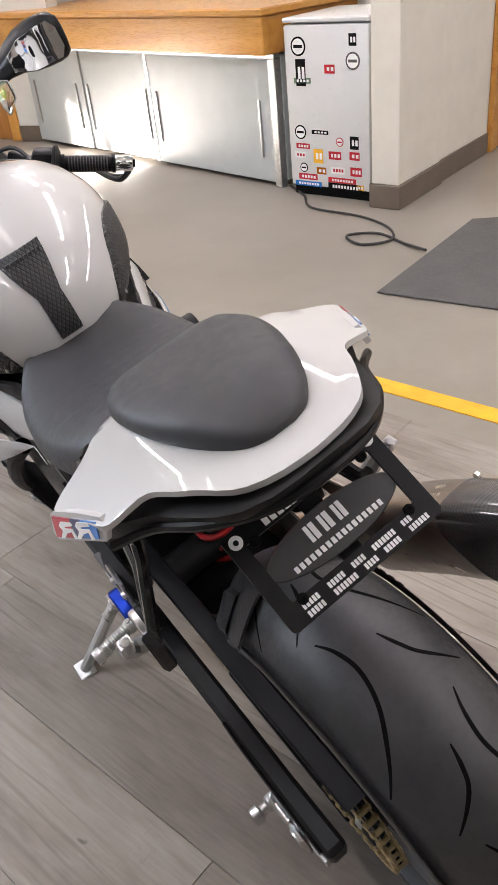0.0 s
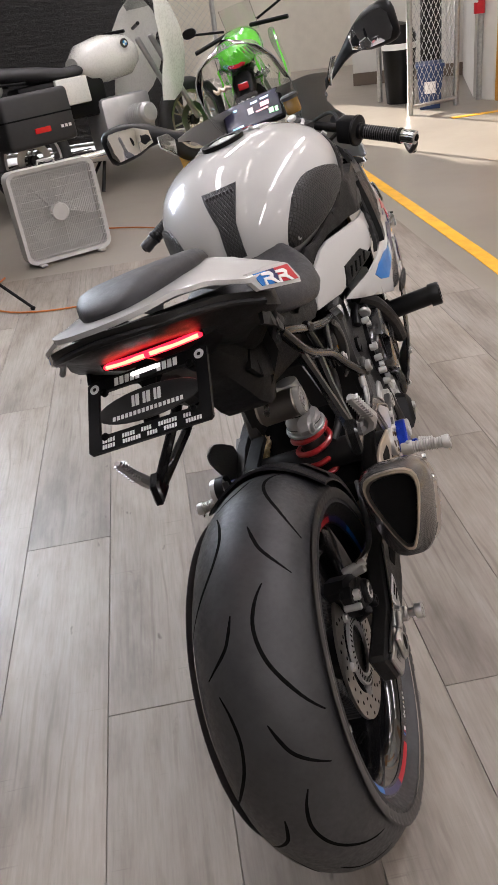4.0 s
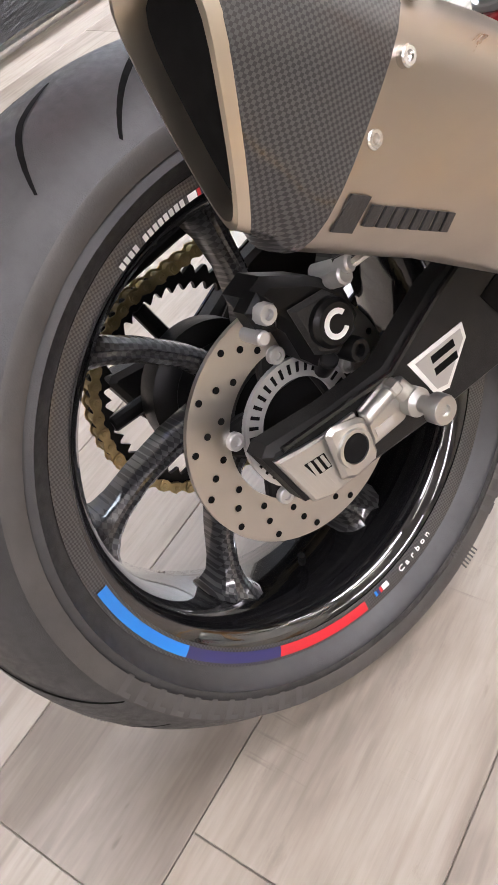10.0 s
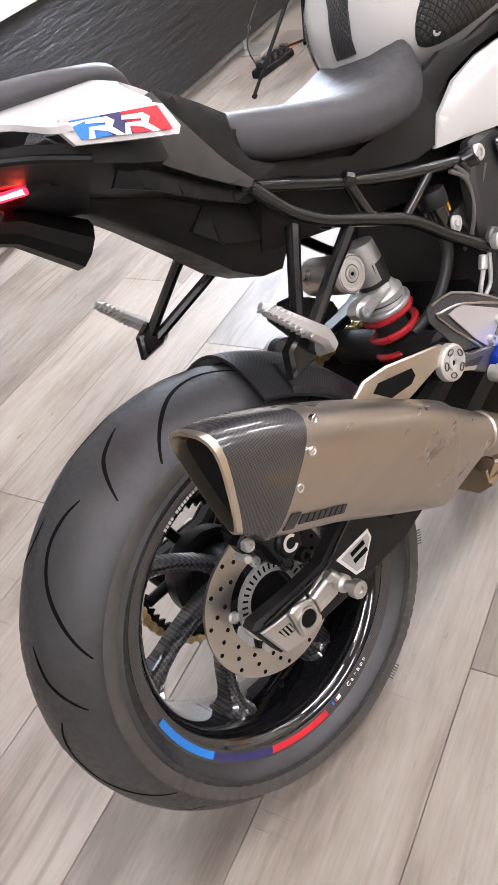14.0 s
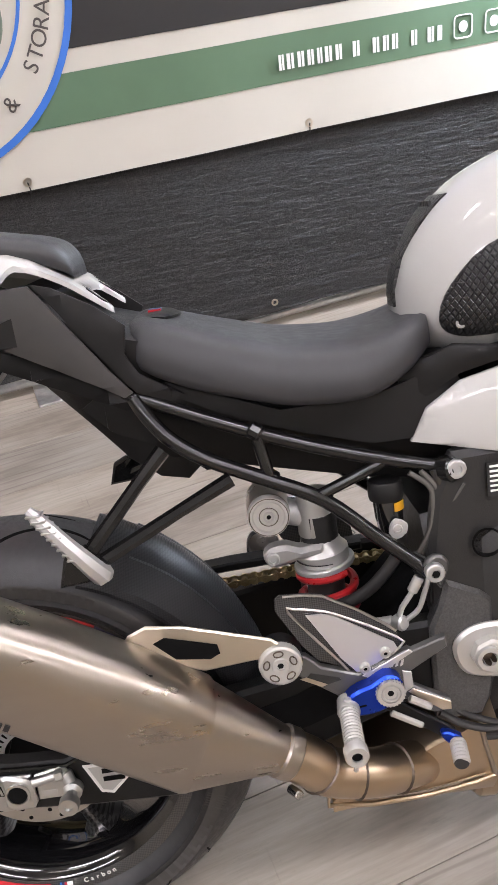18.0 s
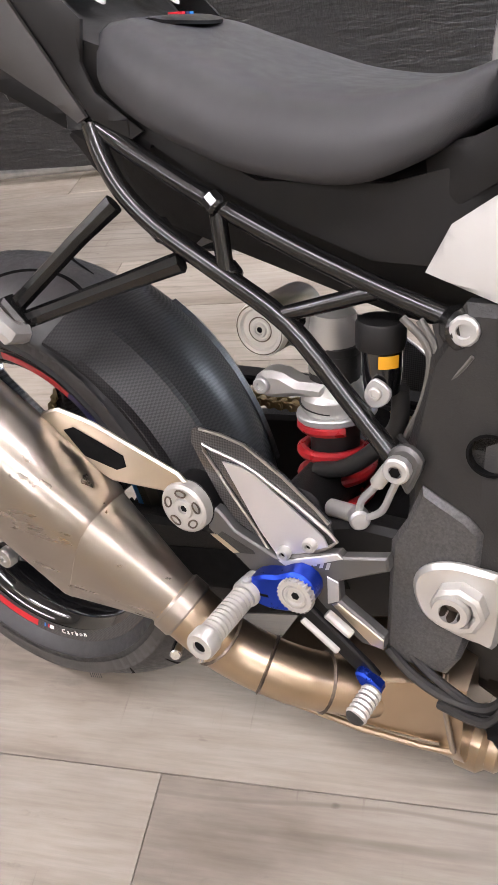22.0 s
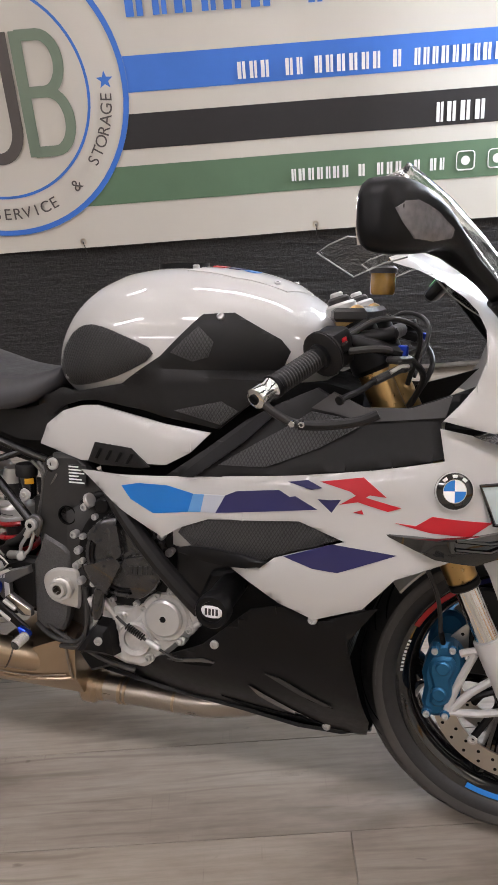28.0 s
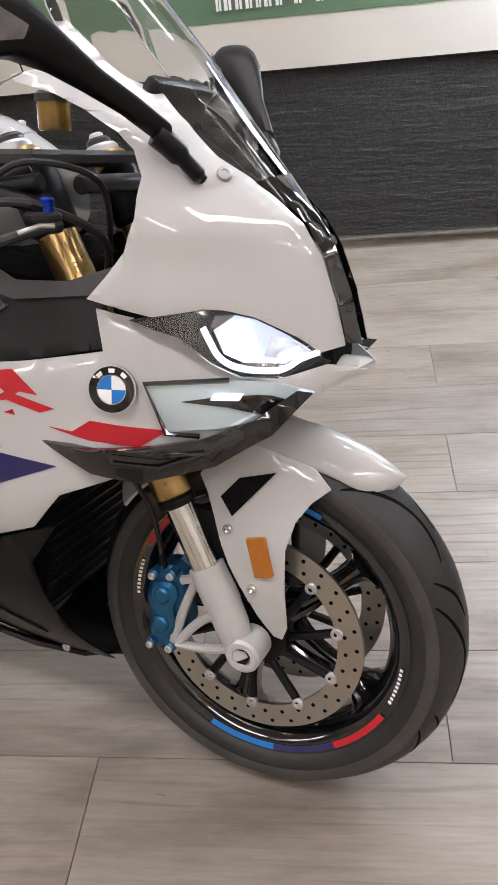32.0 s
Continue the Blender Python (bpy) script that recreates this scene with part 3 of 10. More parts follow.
fine = noise_tex(kn, kl, coords(kn, kl, (1, 1, 0.16)), 420, 2)
kcol = ramp(kn, kl, fine, [(0.38, (0.003, 0.003, 0.0031)), (0.70, (0.030, 0.029, 0.029))])
kl.new(kcol, kp.inputs["Base Color"])
kp.inputs["Roughness"].default_value = 0.5
b0 = bump(kn, kl, kp, crease, 0.9, 0.03)
bump(kn, kl, kp, fine, 0.25, 0.001, b0)
BANNERW = mat("white_banner_vinyl", (0.57, 0.545, 0.485), 0.42, vary=0.03, scale=3, grain=0.25, grain_scale=500)
BANBLUE = mat("banner_blue", (0.045, 0.17, 0.58), 0.42, vary=0.04, grain=0.2, grain_scale=500)
BANBLACK = mat("banner_black", (0.022, 0.021, 0.022), 0.42, vary=0.06, grain=0.2, grain_scale=500)
BANGREEN = mat("banner_green", (0.105, 0.180, 0.110), 0.42, vary=0.05, grain=0.2, grain_scale=500)
BANGREY = mat("banner_grey", (0.085, 0.075, 0.07), 0.42, vary=0.05)
BANSAGE = mat("banner_sage", (0.165, 0.215, 0.160), 0.42, vary=0.05)

# ground: one concrete slab under everything
tagged(put("floor", *block(-9, 9, -7, 13.2, -0.24, -0.005, 0), CONCRETE_M, smooth=0), "polished tan concrete shop floor with worn stains", "floor", kind="structure")

X0, X1, Y0, Y1, HZ = -8.0, 7.0, -6.0, 11.5, 3.6
tagged(put("ceiling", *block(X0 - 0.2, X1 + 0.2, Y0 - 0.2, Y1 + 0.2, HZ, HZ + 0.2, 0), CEIL, smooth=0), "pale painted hall ceiling", "ceiling", kind="structure")
tagged(put("wall_south", *block(X0, X1, Y0 - 0.2, Y0, -0.005, HZ, 0), WALLPAINT, smooth=0), "cream painted end wall", "wall", kind="structure")
tagged(put("wall_west", *block(X0 - 0.2, X0, Y0 - 0.2, Y1 + 0.2, -0.005, HZ, 0), WALLPAINT, smooth=0), "cream painted side wall", "wall", kind="structure")
tagged(put("wall_east", *block(X1, X1 + 0.2, Y0 - 0.2, Y1 + 0.2, -0.005, HZ, 0), WALLPAINT, smooth=0), "cream painted side wall", "wall", kind="structure")
# far wall: an unseen opening on its left, added to place the sun patch
WX0, WX1, WZ0, WZ1 = -6.3, -4.0, 1.25, 2.44
wall_n = thing("wall_north", "cream far wall with an unseen opening added for the sun", "wall", kind="structure")
for nm, b in (("wall_panel", (X0, WX0, Y1, Y1 + 0.2, -0.005, HZ)), ("wall_panel", (WX1, X1, Y1, Y1 + 0.2, -0.005, HZ)), ("wall_panel", (WX0, WX1, Y1, Y1 + 0.2, -0.005, WZ0)), ("wall_panel", (WX0, WX1, Y1, Y1 + 0.2, WZ1, HZ))):
    put(nm, *block(*b, 0), WALLPAINT, wall_n, smooth=0)

# ceiling light fittings, seen mirrored in the paint and the mirrors
fit0 = thing("ceiling_light", "long white twin-tube ceiling light fitting, lit", "ceiling light", pose(0, 0, HZ), "ceiling lights")
put("housing", *block(-0.07, 0.07, -0.75, 0.75, -0.06, 0.0, 0.006), FRIDGE, fit0)
for dx in (-0.035, 0.035):
    put("tube", *rod((dx, -0.72, -0.075), (dx, 0.72, -0.075), 0.014, 10), TUBELIGHT, fit0, "lit tube")
first = True
for lx in (-3.0, -0.6, 1.8, 4.4):
    for ly in (-3.6, -1.2, 1.2, 3.6, 6.0, 9.0):
        if first:
            fit0.matrix_world, first = pose(lx, ly, HZ), False
        else:
            copy_thing(fit0, pose(lx, ly, HZ))
for lx in (-1.8, 1.2, 4.0):
    for ly in (-2.4, 1.2, 4.8, 8.6):
        area("ceiling_lamp", (lx, ly, HZ - 0.16), (lx, ly, 0), 0.2, 2.6, 7.5, (1.0, 0.968, 1.0))

# ---- the screened fence beside the motorcycle; local x runs along it, y into it ----
WALL = Matrix.Translation((-1.5653, -0.5086, 0)) @ pose(0, 0, 0, 0, 0, 108.0)


def on_wall(x, y, z):
    return WALL @ Matrix.Translation((x, y, z))


curtain = thing("privacy_screen", "black woven privacy screen tied to a chain-link fence, creased", "screen", WALL)
nx, nz = 150, 26
cvx, cfx = [], []
for i in range(nx + 1):
    for j in range(nz + 1):
        x, z = -5.2 + 12.2 * i / nx, 0.07 + 2.75 * j / nz
        sag = 0.012 * noise.noise((x * 1.6, z * 0.8, 0)) + 0.006 * noise.noise((x * 5, z * 3, 4)) + 0.010 * math.sin(x * 2.6) * math.exp(-z * 3)
        cvx.append((x, sag, z + (0.012 * noise.noise((x * 2.2, 7, 0)) - 0.01 * abs(math.sin(x * 2.6)) if j == 0 else 0)))
for i in range(nx):
    for j in range(nz):
        a = i * (nz + 1) + j
        cfx.append((a, a + nz + 1, a + nz + 2, a + 1))
k = len(cvx)
cvx2 = cvx + [(x, y + 0.002, z) for x, y, z in cvx]
put("cloth", cvx2, cfx + [tuple(i + k for i in reversed(f)) for f in cfx], CLOTH_M, curtain, smooth=80)
eyelet = lathe([(0.007, -0.002), (0.013, -0.002), (0.0135, 0.0), (0.013, 0.002), (0.007, 0.002), (0.007, -0.002)], 14, axis="Y")
for i in range(9):
    put("eyelet", *moved(eyelet, Matrix.Translation((-3.2 + i * 1.06, -0.008, 0.105))), CHAMPAGNE, curtain, "small brass eyelet")

fence = thing("chain_link_fence", "galvanised chain-link fence panel behind the black screen", "fence", WALL)
put("bottom_rail", *rod((-5.2, 0.05, 0.03), (7, 0.05, 0.03), 0.016, 10), GALV, fence)
put("top_rail", *rod((-5.2, 0.05, 2.84), (7, 0.05, 2.84), 0.02, 10), GALV, fence)
for px in (-4.1, -1.2, 1.72, 4.64):
    put("post", *rod((px, 0.09, 0), (px, 0.09, 2.86), 0.022, 12), GALV, fence)
for px in (-2.7, 0.23, 3.15):
    put("foot_plate", *block(px - 0.09, px + 0.09, -0.10, 0.16, -0.004, 0.008, 0.002), GALV, fence, "flat steel fence foot")
    put("foot_stub", *rod((px, 0.03, 0.006), (px, 0.03, 0.10), 0.018, 10), GALV, fence)
wire = []
for i in range(180):
    x = -5.2 + i * 0.067
    wire += [rod((x, 0.05, 0.012), (x + 0.067, 0.052, 0.085), 0.0018, 4), rod((x + 0.067, 0.054, 0.012), (x, 0.05, 0.085), 0.0018, 4)]
tagged(put("wire_mesh", *merge(*wire), GALV, fence), kind="stuff")

# the second run of the fence, behind the parked machines; its end is bare wire
FENCE_B = Matrix.Translation((-3.80, 6.38, 0)) @ pose(0, 0, 0, 0, 0, 18.0)
screen_b = thing("privacy_screen", "black woven privacy screen on the fence behind parked motorcycles", "screen", FENCE_B)
bv, bf = [], []
for i in range(41):
    for j in range(19):
        x, z = 1.96 * i / 40, 0.08 + 2.72 * j / 18
        bv.append((x, 0.012 * noise.noise((x * 1.8, z * 0.9, 3)) + 0.005 * noise.noise((x * 5, z * 3, 8)), z))
for i in range(40):
    for j in range(18):
        q = i * 19 + j
        bf.append((q, q + 19, q + 20, q + 1))
nb = len(bv)
put("cloth", bv + [(x, y + 0.002, z) for x, y, z in bv], bf + [tuple(t + nb for t in reversed(f)) for f in bf], CLOTH_M, screen_b, smooth=80)
fence_b = thing("chain_link_fence", "galvanised chain-link fence end, bare beside the screen", "fence", FENCE_B)
for px in (0.0, 1.15, 2.36):
    put("post", *rod((px, 0.07, 0), (px, 0.07, 2.86), 0.024, 12), GALV, fence_b)
for pz in (0.05, 1.42, 2.84):
    put("rail", *rod((0, 0.05, pz), (2.36, 0.05, pz), 0.016, 10), GALV, fence_b)
wire_b = []
for i in range(60):
    z0 = 0.05 + (i - 8) * 0.06
    for a, b in ((z0, z0 + 0.42), (z0 + 0.42, z0)):
        lo_, hi_ = min(a, b), max(a, b)
        if lo_ > 0.02 and hi_ < 2.86:
            wire_b.append(rod((1.94, 0.05, a), (2.36, 0.05, b), 0.0022, 4))
tagged(put("wire_mesh", *merge(*wire_b), GALV, fence_b), kind="stuff")

# banner hung on the screen
banner = thing("banner", "white vinyl shop banner with coloured stripes and a round badge", "banner", WALL)
BX0, BX1, BZ0, BZ1 = -0.647, 2.198, 0.668, 1.96


def sheet(name, x0, x1, z0, z1, y, material, lab=""):
    """A vinyl strip that follows the banner's waves."""
    vs, fs = [], []
    a, b = max(2, int((x1 - x0) / 0.05)), max(1, int((z1 - z0) / 0.05))
    for i in range(a + 1):
        for j in range(b + 1):
            x, z = x0 + (x1 - x0) * i / a, z0 + (z1 - z0) * j / b
            vs.append((x, y + wave(x, z), z))
    for i in range(a):
        for j in range(b):
            q = i * (b + 1) + j
            fs.append((q, q + b + 1, q + b + 2, q + 1))
    m = len(vs)
    vs += [(x, yy + 0.0012, z) for x, yy, z in vs]
    fs += [tuple(t + m for t in reversed(f)) for f in fs]
    return put(name, vs, fs, material, banner, lab, 80)


def wave(x, z):
    return -0.026 + 0.004 * math.sin(x * 5.1 + z * 2) + 0.003 * math.sin(x * 11 + 1)


sheet("vinyl", BX0, BX1, BZ0, BZ1, 0, BANNERW)
for nm, z0, z1, m_ in (("blue_stripe", 1.214, 1.334, BANBLUE), ("black_stripe", 1.020, 1.142, BANBLACK), ("green_stripe", 0.826, 0.961, BANGREEN)):
    sheet(nm, BX0 + 0.004, BX1 - 0.004, z0, z1, -0.003, m_)
CXB, CZB, RB = 0.045, 1.240, 0.505


def disc(name, r0, r1, y, material):
    vs, fs = [], []
    rr = [r0 + (r1 - r0) * k / 6 for k in range(7)]
    for i in range(72):
        w = 2 * math.pi * i / 72
        for r in rr:
            x, z = CXB + r * math.cos(w), CZB + r * math.sin(w)
            vs.append((x, y + wave(x, z), z))
    for i in range(72):
        for k_ in range(6):
            a, b = i * 7 + k_, ((i + 1) % 72) * 7 + k_
            fs.append((a, b, b + 1, a + 1))
    return put(name, vs, fs, material, banner, "", 80)


disc("badge_field", 0.0, RB, -0.0055, BANNERW)
disc("badge_ring", RB - 0.020, RB, -0.008, BANBLUE)
disc("badge_ring", 0.356, 0.366, -0.008, BANBLUE)
words, total = "MOTORCYCLE  SALES  SERVICE  &  STORAGE", 198.0
for i, ch in enumerate(words):
    if ch == " ":
        continue
    w = radians(259.0 - total / 2 + total * (i + 0.5) / len(words))
    r = 0.425
    x, z = CXB + r * math.cos(w), CZB + r * math.sin(w)
    writing(ch, 0.060, pose(x, wave(x, z) - 0.009, z, 90, 0, 0) @ pose(0, 0, 0, 0, 0, math.degrees(w) + 90), BANGREY, banner, "letter")
for w in (3, 177):
    pts = []
    for i in range(10):
        a, r = radians(90 + 36 * i), (0.032 if i % 2 == 0 else 0.013)
        pts.append((CXB + 0.425 * math.cos(radians(w)) + r * math.cos(a), CZB + 0.425 * math.sin(radians(w)) + r * math.sin(a)))
    put("star", *prism(pts, -0.037, -0.034, 0, "Y"), BANBLUE, banner)


def stroke(name, pts, r, material):
    """A flat ribbon of the badge's emblem."""
    P = [Vector((a, b)) for a, b in pts]
    L, Rr = [], []
    for i, p in enumerate(P):
        d = (P[min(i + 1, len(P) - 1)] - P[max(i - 1, 0)]).normalized()
        nn = Vector((-d.y, d.x)) * r
        L.append(p + nn)
        Rr.append(p - nn)
    vs = [(q.x, wave(q.x, q.y) - 0.011, q.y) for q in L + Rr]
    m = len(P)
    put(name, vs + [(x, y + 0.0015, z) for x, y, z in vs], [(i, i + 1, m + i + 1, m + i) for i in range(m - 1)] + [tuple(2 * m + t for t in (m + i, m + i + 1, i + 1, i)) for i in range(m - 1)], material, banner)


def arc_pts(cx, cz, rx, rz, a0, a1, n=14):
    return [(cx + rx * math.cos(radians(a0 + (a1 - a0) * i / n)), cz + rz * math.sin(radians(a0 + (a1 - a0) * i / n))) for i in range(n + 1)]


stroke("emblem", arc_pts(CXB - 0.19, 1.335, 0.078, 0.105, 20, 250) + arc_pts(CXB - 0.19, 1.125, 0.078, 0.105, 70, -160), 0.021, BANBLUE)
stroke("emblem", [(CXB - 0.078, 1.44)] + arc_pts(CXB, 1.125, 0.078, 0.105, 180, 360) + [(CXB + 0.078, 1.44)], 0.021, BANGREY)
stroke("emblem", [(CXB + 0.13, 1.02), (CXB + 0.13, 1.44)], 0.021, BANSAGE)
stroke("emblem", [(CXB + 0.13, 1.425)] + arc_pts(CXB + 0.205, 1.333, 0.064, 0.092, 90, -90) + [(CXB + 0.13, 1.24)], 0.019, BANSAGE)
stroke("emblem", [(CXB + 0.13, 1.24)] + arc_pts(CXB + 0.21, 1.138, 0.070, 0.101, 90, -90) + [(CXB + 0.13, 1.036)], 0.019, BANSAGE)


def bars(x, z, h, widths, gap, material, y=-0.034):
    """Plain bars in place of a name or number."""
    for w in widths:
        put("print_bar", *block(x, x + w, y - 0.0012, y, z, z + h, 0), material, banner, smooth=0)
        x += w + gap


random.seed(5)


def word_bars(x, x1, z, h, unit, material):
    while x < x1:
        w = min(unit * random.choice((0.8, 1, 1.1)), x1 - x)
        if random.random() > 0.14:
            bars(x, z, h, [w * 0.34, w * 0.26], w * 0.12, material)
        x += w * 1.12


word_bars(0.950, 1.93, 1.231, 0.056, 0.036, INKWHITE)
word_bars(1.673, 2.10, 1.034, 0.068, 0.044, INKWHITE)
word_bars(0.575, 1.31, 1.455, 0.16, 0.085, BANBLUE)
word_bars(1.39, 2.15, 1.455, 0.16, 0.085, BANGREY)
word_bars(1.128, 1.725, 0.862, 0.044, 0.03, INKWHITE)
for bx in (1.745, 1.865, 1.985):
    corner = [(bx + 0.045 + q.x, 0, 0.890 + q.y) for q in [Vector((0.034 * math.copysign(abs(math.cos(a)) ** 0.35, math.cos(a)), 0.034 * math.copysign(abs(math.sin(a)) ** 0.35, math.sin(a)))) for a in [2 * math.pi * (k + 0.5) / 24 for k in range(24)]]]
    put("icon_frame", *tube([(x, -0.0345, z) for x, y, z in corner], 0.0028, 4, closed=True), INKWHITE, banner)
    put("icon", *lathe([(0, -0.0352), (0.017, -0.0352), (0.017, -0.034), (0, -0.034)], 16, (bx + 0.045, 0, 0.890), "Y"), INKWHITE, banner)
for gx in (-0.618, 0.297, 1.214, 2.170):
    for gz in (0.694, BZ1 - 0.03):
        put("eyelet", *moved(eyelet, Matrix.Translation((gx, -0.036, gz))), CHAMPAGNE, banner, "brass eyelet")
        put("tie", *tube([(gx, -0.04, gz), (gx + 0.004, -0.03, gz - 0.03), (gx + 0.002, -0.006, gz - 0.05)], 0.002, 6), CORD, banner, "thin black tie")

# ---- painted floor lines, mat ----


def strip(name, pts, w, z, material, lab, cat):
    P = [Vector(p) for p in pts]
    vs, fs = [], []
    for i, p in enumerate(P):
        d = (P[min(i + 1, len(P) - 1)] - P[max(i - 1, 0)]).normalized()
        nn = Vector((-d.y, d.x)) * w / 2
        vs += [(*(p + nn), z), (*(p - nn), z), (*(p + nn), z - 0.004), (*(p - nn), z - 0.004)]
    for i in range(len(P) - 1):
        a, b = 4 * i, 4 * i + 4
        fs += [(a, a + 1, b + 1, b), (a + 1, a + 3, b + 3, b + 1), (a + 2, a, b, b + 2), (a + 3, a + 2, b + 2, b + 3)]
    return tagged(put(name, vs, fs, material, smooth=0), lab, cat, kind="structure")


strip("floor_line_1", [(1.95, -1.6), (1.16, 0.87), (1.02, 1.27), (0.83, 1.885), (0.51, 2.915), (-0.2, 5.0), (-0.9, 7.0)], 0.075, -0.001, YELLOW, "yellow painted floor line along the plank edge", "floor line")
strip("floor_line_2", [(-0.86, 3.50), (-1.56, 5.47), (-1.9, 6.5)], 0.085, -0.001, YELLOW, "yellow painted parking line on concrete", "floor line")
strip("floor_line_3", [(0.55, 6.6), (1.05, 6.75)], 0.07, -0.001, YELLOW, "yellow painted line by the door", "floor line")
tagged(put("floor_mat", *prism([(1.515, 1.855), (2.44, 2.24), (3.1, 1.75), (1.76, 1.35)], -0.004, 0.006, 0.003, "Z"), MATM), "dark grey ribbed rubber floor mat on concrete", "floor mat")

# ---- counter with sliding-door cabinets; local y runs along it, x into it ----
CTR = Matrix.Translation((2.165, 3.50, 0)) @ pose(0, 0, 0, 0, 0, 11.0)
unit = thing("counter_cabinet", "pale grey sliding-door cabinet under a thick oak counter", "cabinet", CTR)
put("carcass", *block(0.03, 0.62, 0.0, 2.9, 0.03, 0.72, 0.004), CABINET, unit)
put("plinth", *block(0.06, 0.60, 0.02, 2.88, -0.005, 0.03, 0.0), BASEB, unit)
for y0, y1, dx in ((0.06, 1.24, 0.0), (1.20, 2.10, 0.014), (2.06, 2.86, 0.0)):
    dr = put("sliding_door", *block(-0.012 + dx, 0.006 + dx, y0, y1, 0.02, 0.70, 0.003), CABINET, unit)
    for hy in (y0 + 0.09, y1 - 0.09):
        put("handle", *block(-0.026 + dx, -0.012 + dx, hy - 0.008, hy + 0.008, 0.16, 0.48, 0.004), ALU, dr, "slim vertical metal pull")
put("track", *block(-0.02, 0.03, 0.0, 2.9, 0.70, 0.73, 0.003), GALV, unit)
put("end_post", *block(-0.022, 0.03, 0.0, 0.055, 0.0, 0.70, 0.003), GALV, unit)
put("door_gap", *block(-0.016, 0.0, 1.215, 1.245, 0.02, 0.70, 0.002), GALV, unit, "dark metal door edge")
counter = thing("counter", "thick varnished oak counter with a deep front band", "counter", CTR)
put("front_band", *block(-0.14, -0.10, -0.05, 3.0, 0.735, 0.925, 0.006), OAK, counter)
put("worktop", *block(-0.16, 0.66, -0.07, 3.02, 0.925, 0.965, 0.008), OAK, counter)
put("end_band", *block(-0.10, 0.64, -0.05, -0.01, 0.735, 0.925, 0.006), OAK, counter)
put("soffit", *block(-0.10, 0.64, -0.01, 2.98, 0.735, 0.75, 0.002), OAK, counter)

fr = thing("fridge", "small white fridge covered with racing stickers", "fridge", Matrix.Translation((2.232, 3.118, 0)) @ pose(0, 0, 0, 0, 0, 20.0))
FWD = 0.262
put("cabinet", *block(0.045, 0.52, -FWD, FWD, 0.02, 0.885, 0.01, 2), FRIDGE, fr)
frd = put("door", *block(-0.02, 0.04, -FWD, FWD, 0.05, 0.875, 0.012, 2), FRIDGE, fr)
put("gasket", *block(0.038, 0.047, -FWD + 0.01, FWD - 0.01, 0.06, 0.865, 0), DARK, fr, "dark door seal")
put("top_lid", *block(-0.022, 0.53, -FWD - 0.004, FWD + 0.004, 0.885, 0.908, 0.006), FRIDGE, fr)
put("kick_strip", *block(0.0, 0.05, -FWD + 0.01, FWD - 0.01, -0.005, 0.05, 0.003), DARK, fr)
random.seed(11)


def sticker(y, z, w, h, m_, shape=0):
    y, z, w, h = y * 0.84, z * 0.98 - 0.01, w * 0.9, h * 0.95
    if shape:
        put("sticker", *lathe([(0, -0.0225), (h * 0.5, -0.0225), (h * 0.5, -0.0205), (0, -0.0205)], 18, (0, y, z), "X"), m_, frd)
        put("sticker", *lathe([(0, -0.0232), (h * 0.40, -0.0232), (h * 0.40, -0.0222)], 18, (0, y, z), "X"), INKWHITE, frd)
        put("sticker", *block(-0.0240, -0.0230, y - h * 0.3, y + h * 0.3, z - h * 0.08, z + h * 0.08, 0), m_, frd, smooth=0)
    else:
        put("sticker", *block(-0.0225, -0.0205, y - w / 2, y + w / 2, z - h / 2, z + h / 2, 0), m_, frd, smooth=0)
        n_ = max(1, int(w / 0.022))
        for k in range(n_):
            a = y - w * 0.40 + k * w * 0.8 / n_
            put("sticker", *block(-0.0235, -0.0222, a, a + w * 0.5 / n_, z - h * 0.22, z + h * 0.22, 0), INKWHITE if m_ is not INKWHITE else RED, frd, smooth=0)


for yy, zz, w, h, m_, sh in ((0.20, 0.80, 0.10, 0.10, DARK, 1), (-0.20, 0.83, 0.05, 0.06, DARK, 0), (-0.20, 0.73, 0.09, 0.09, BANGREY, 1), (0.19, 0.67, 0.07, 0.14, DARK, 0), (0.18, 0.63, 0.12, 0.03, BANGREEN, 0), (-0.03, 0.69, 0.07, 0.045, RED, 0),
                             (0.215, 0.36, 0.07, 0.08, DARK, 1), (0.06, 0.365, 0.12, 0.022, DARK, 0), (-0.09, 0.32, 0.08, 0.05, RED, 1), (-0.20, 0.32, 0.06, 0.07, DARK, 0), (0.2, 0.285, 0.10, 0.03, RED, 0), (0.225, 0.235, 0.08, 0.035, INKWHITE, 0), (0.08, 0.235, 0.07, 0.08, YELLOW, 0),
                             (-0.05, 0.245, 0.09, 0.045, RED, 0), (-0.2, 0.25, 0.07, 0.045, RED, 0), (0.2, 0.165, 0.09, 0.055, DARK, 1), (0.06, 0.155, 0.07, 0.04, AMBER, 0), (-0.07, 0.165, 0.10, 0.04, INKWHITE, 0), (-0.21, 0.165, 0.08, 0.05, RED, 0), (0.17, 0.115, 0.14, 0.035, RED, 0),
                             (-0.10, 0.11, 0.20, 0.03, RED, 0), (0.17, 0.075, 0.20, 0.028, BLUE, 0), (-0.12, 0.075, 0.24, 0.04, DARK, 0), (-0.24, 0.08, 0.05, 0.03, YELLOW, 0)):
    sticker(yy, zz, w, h, m_, sh)

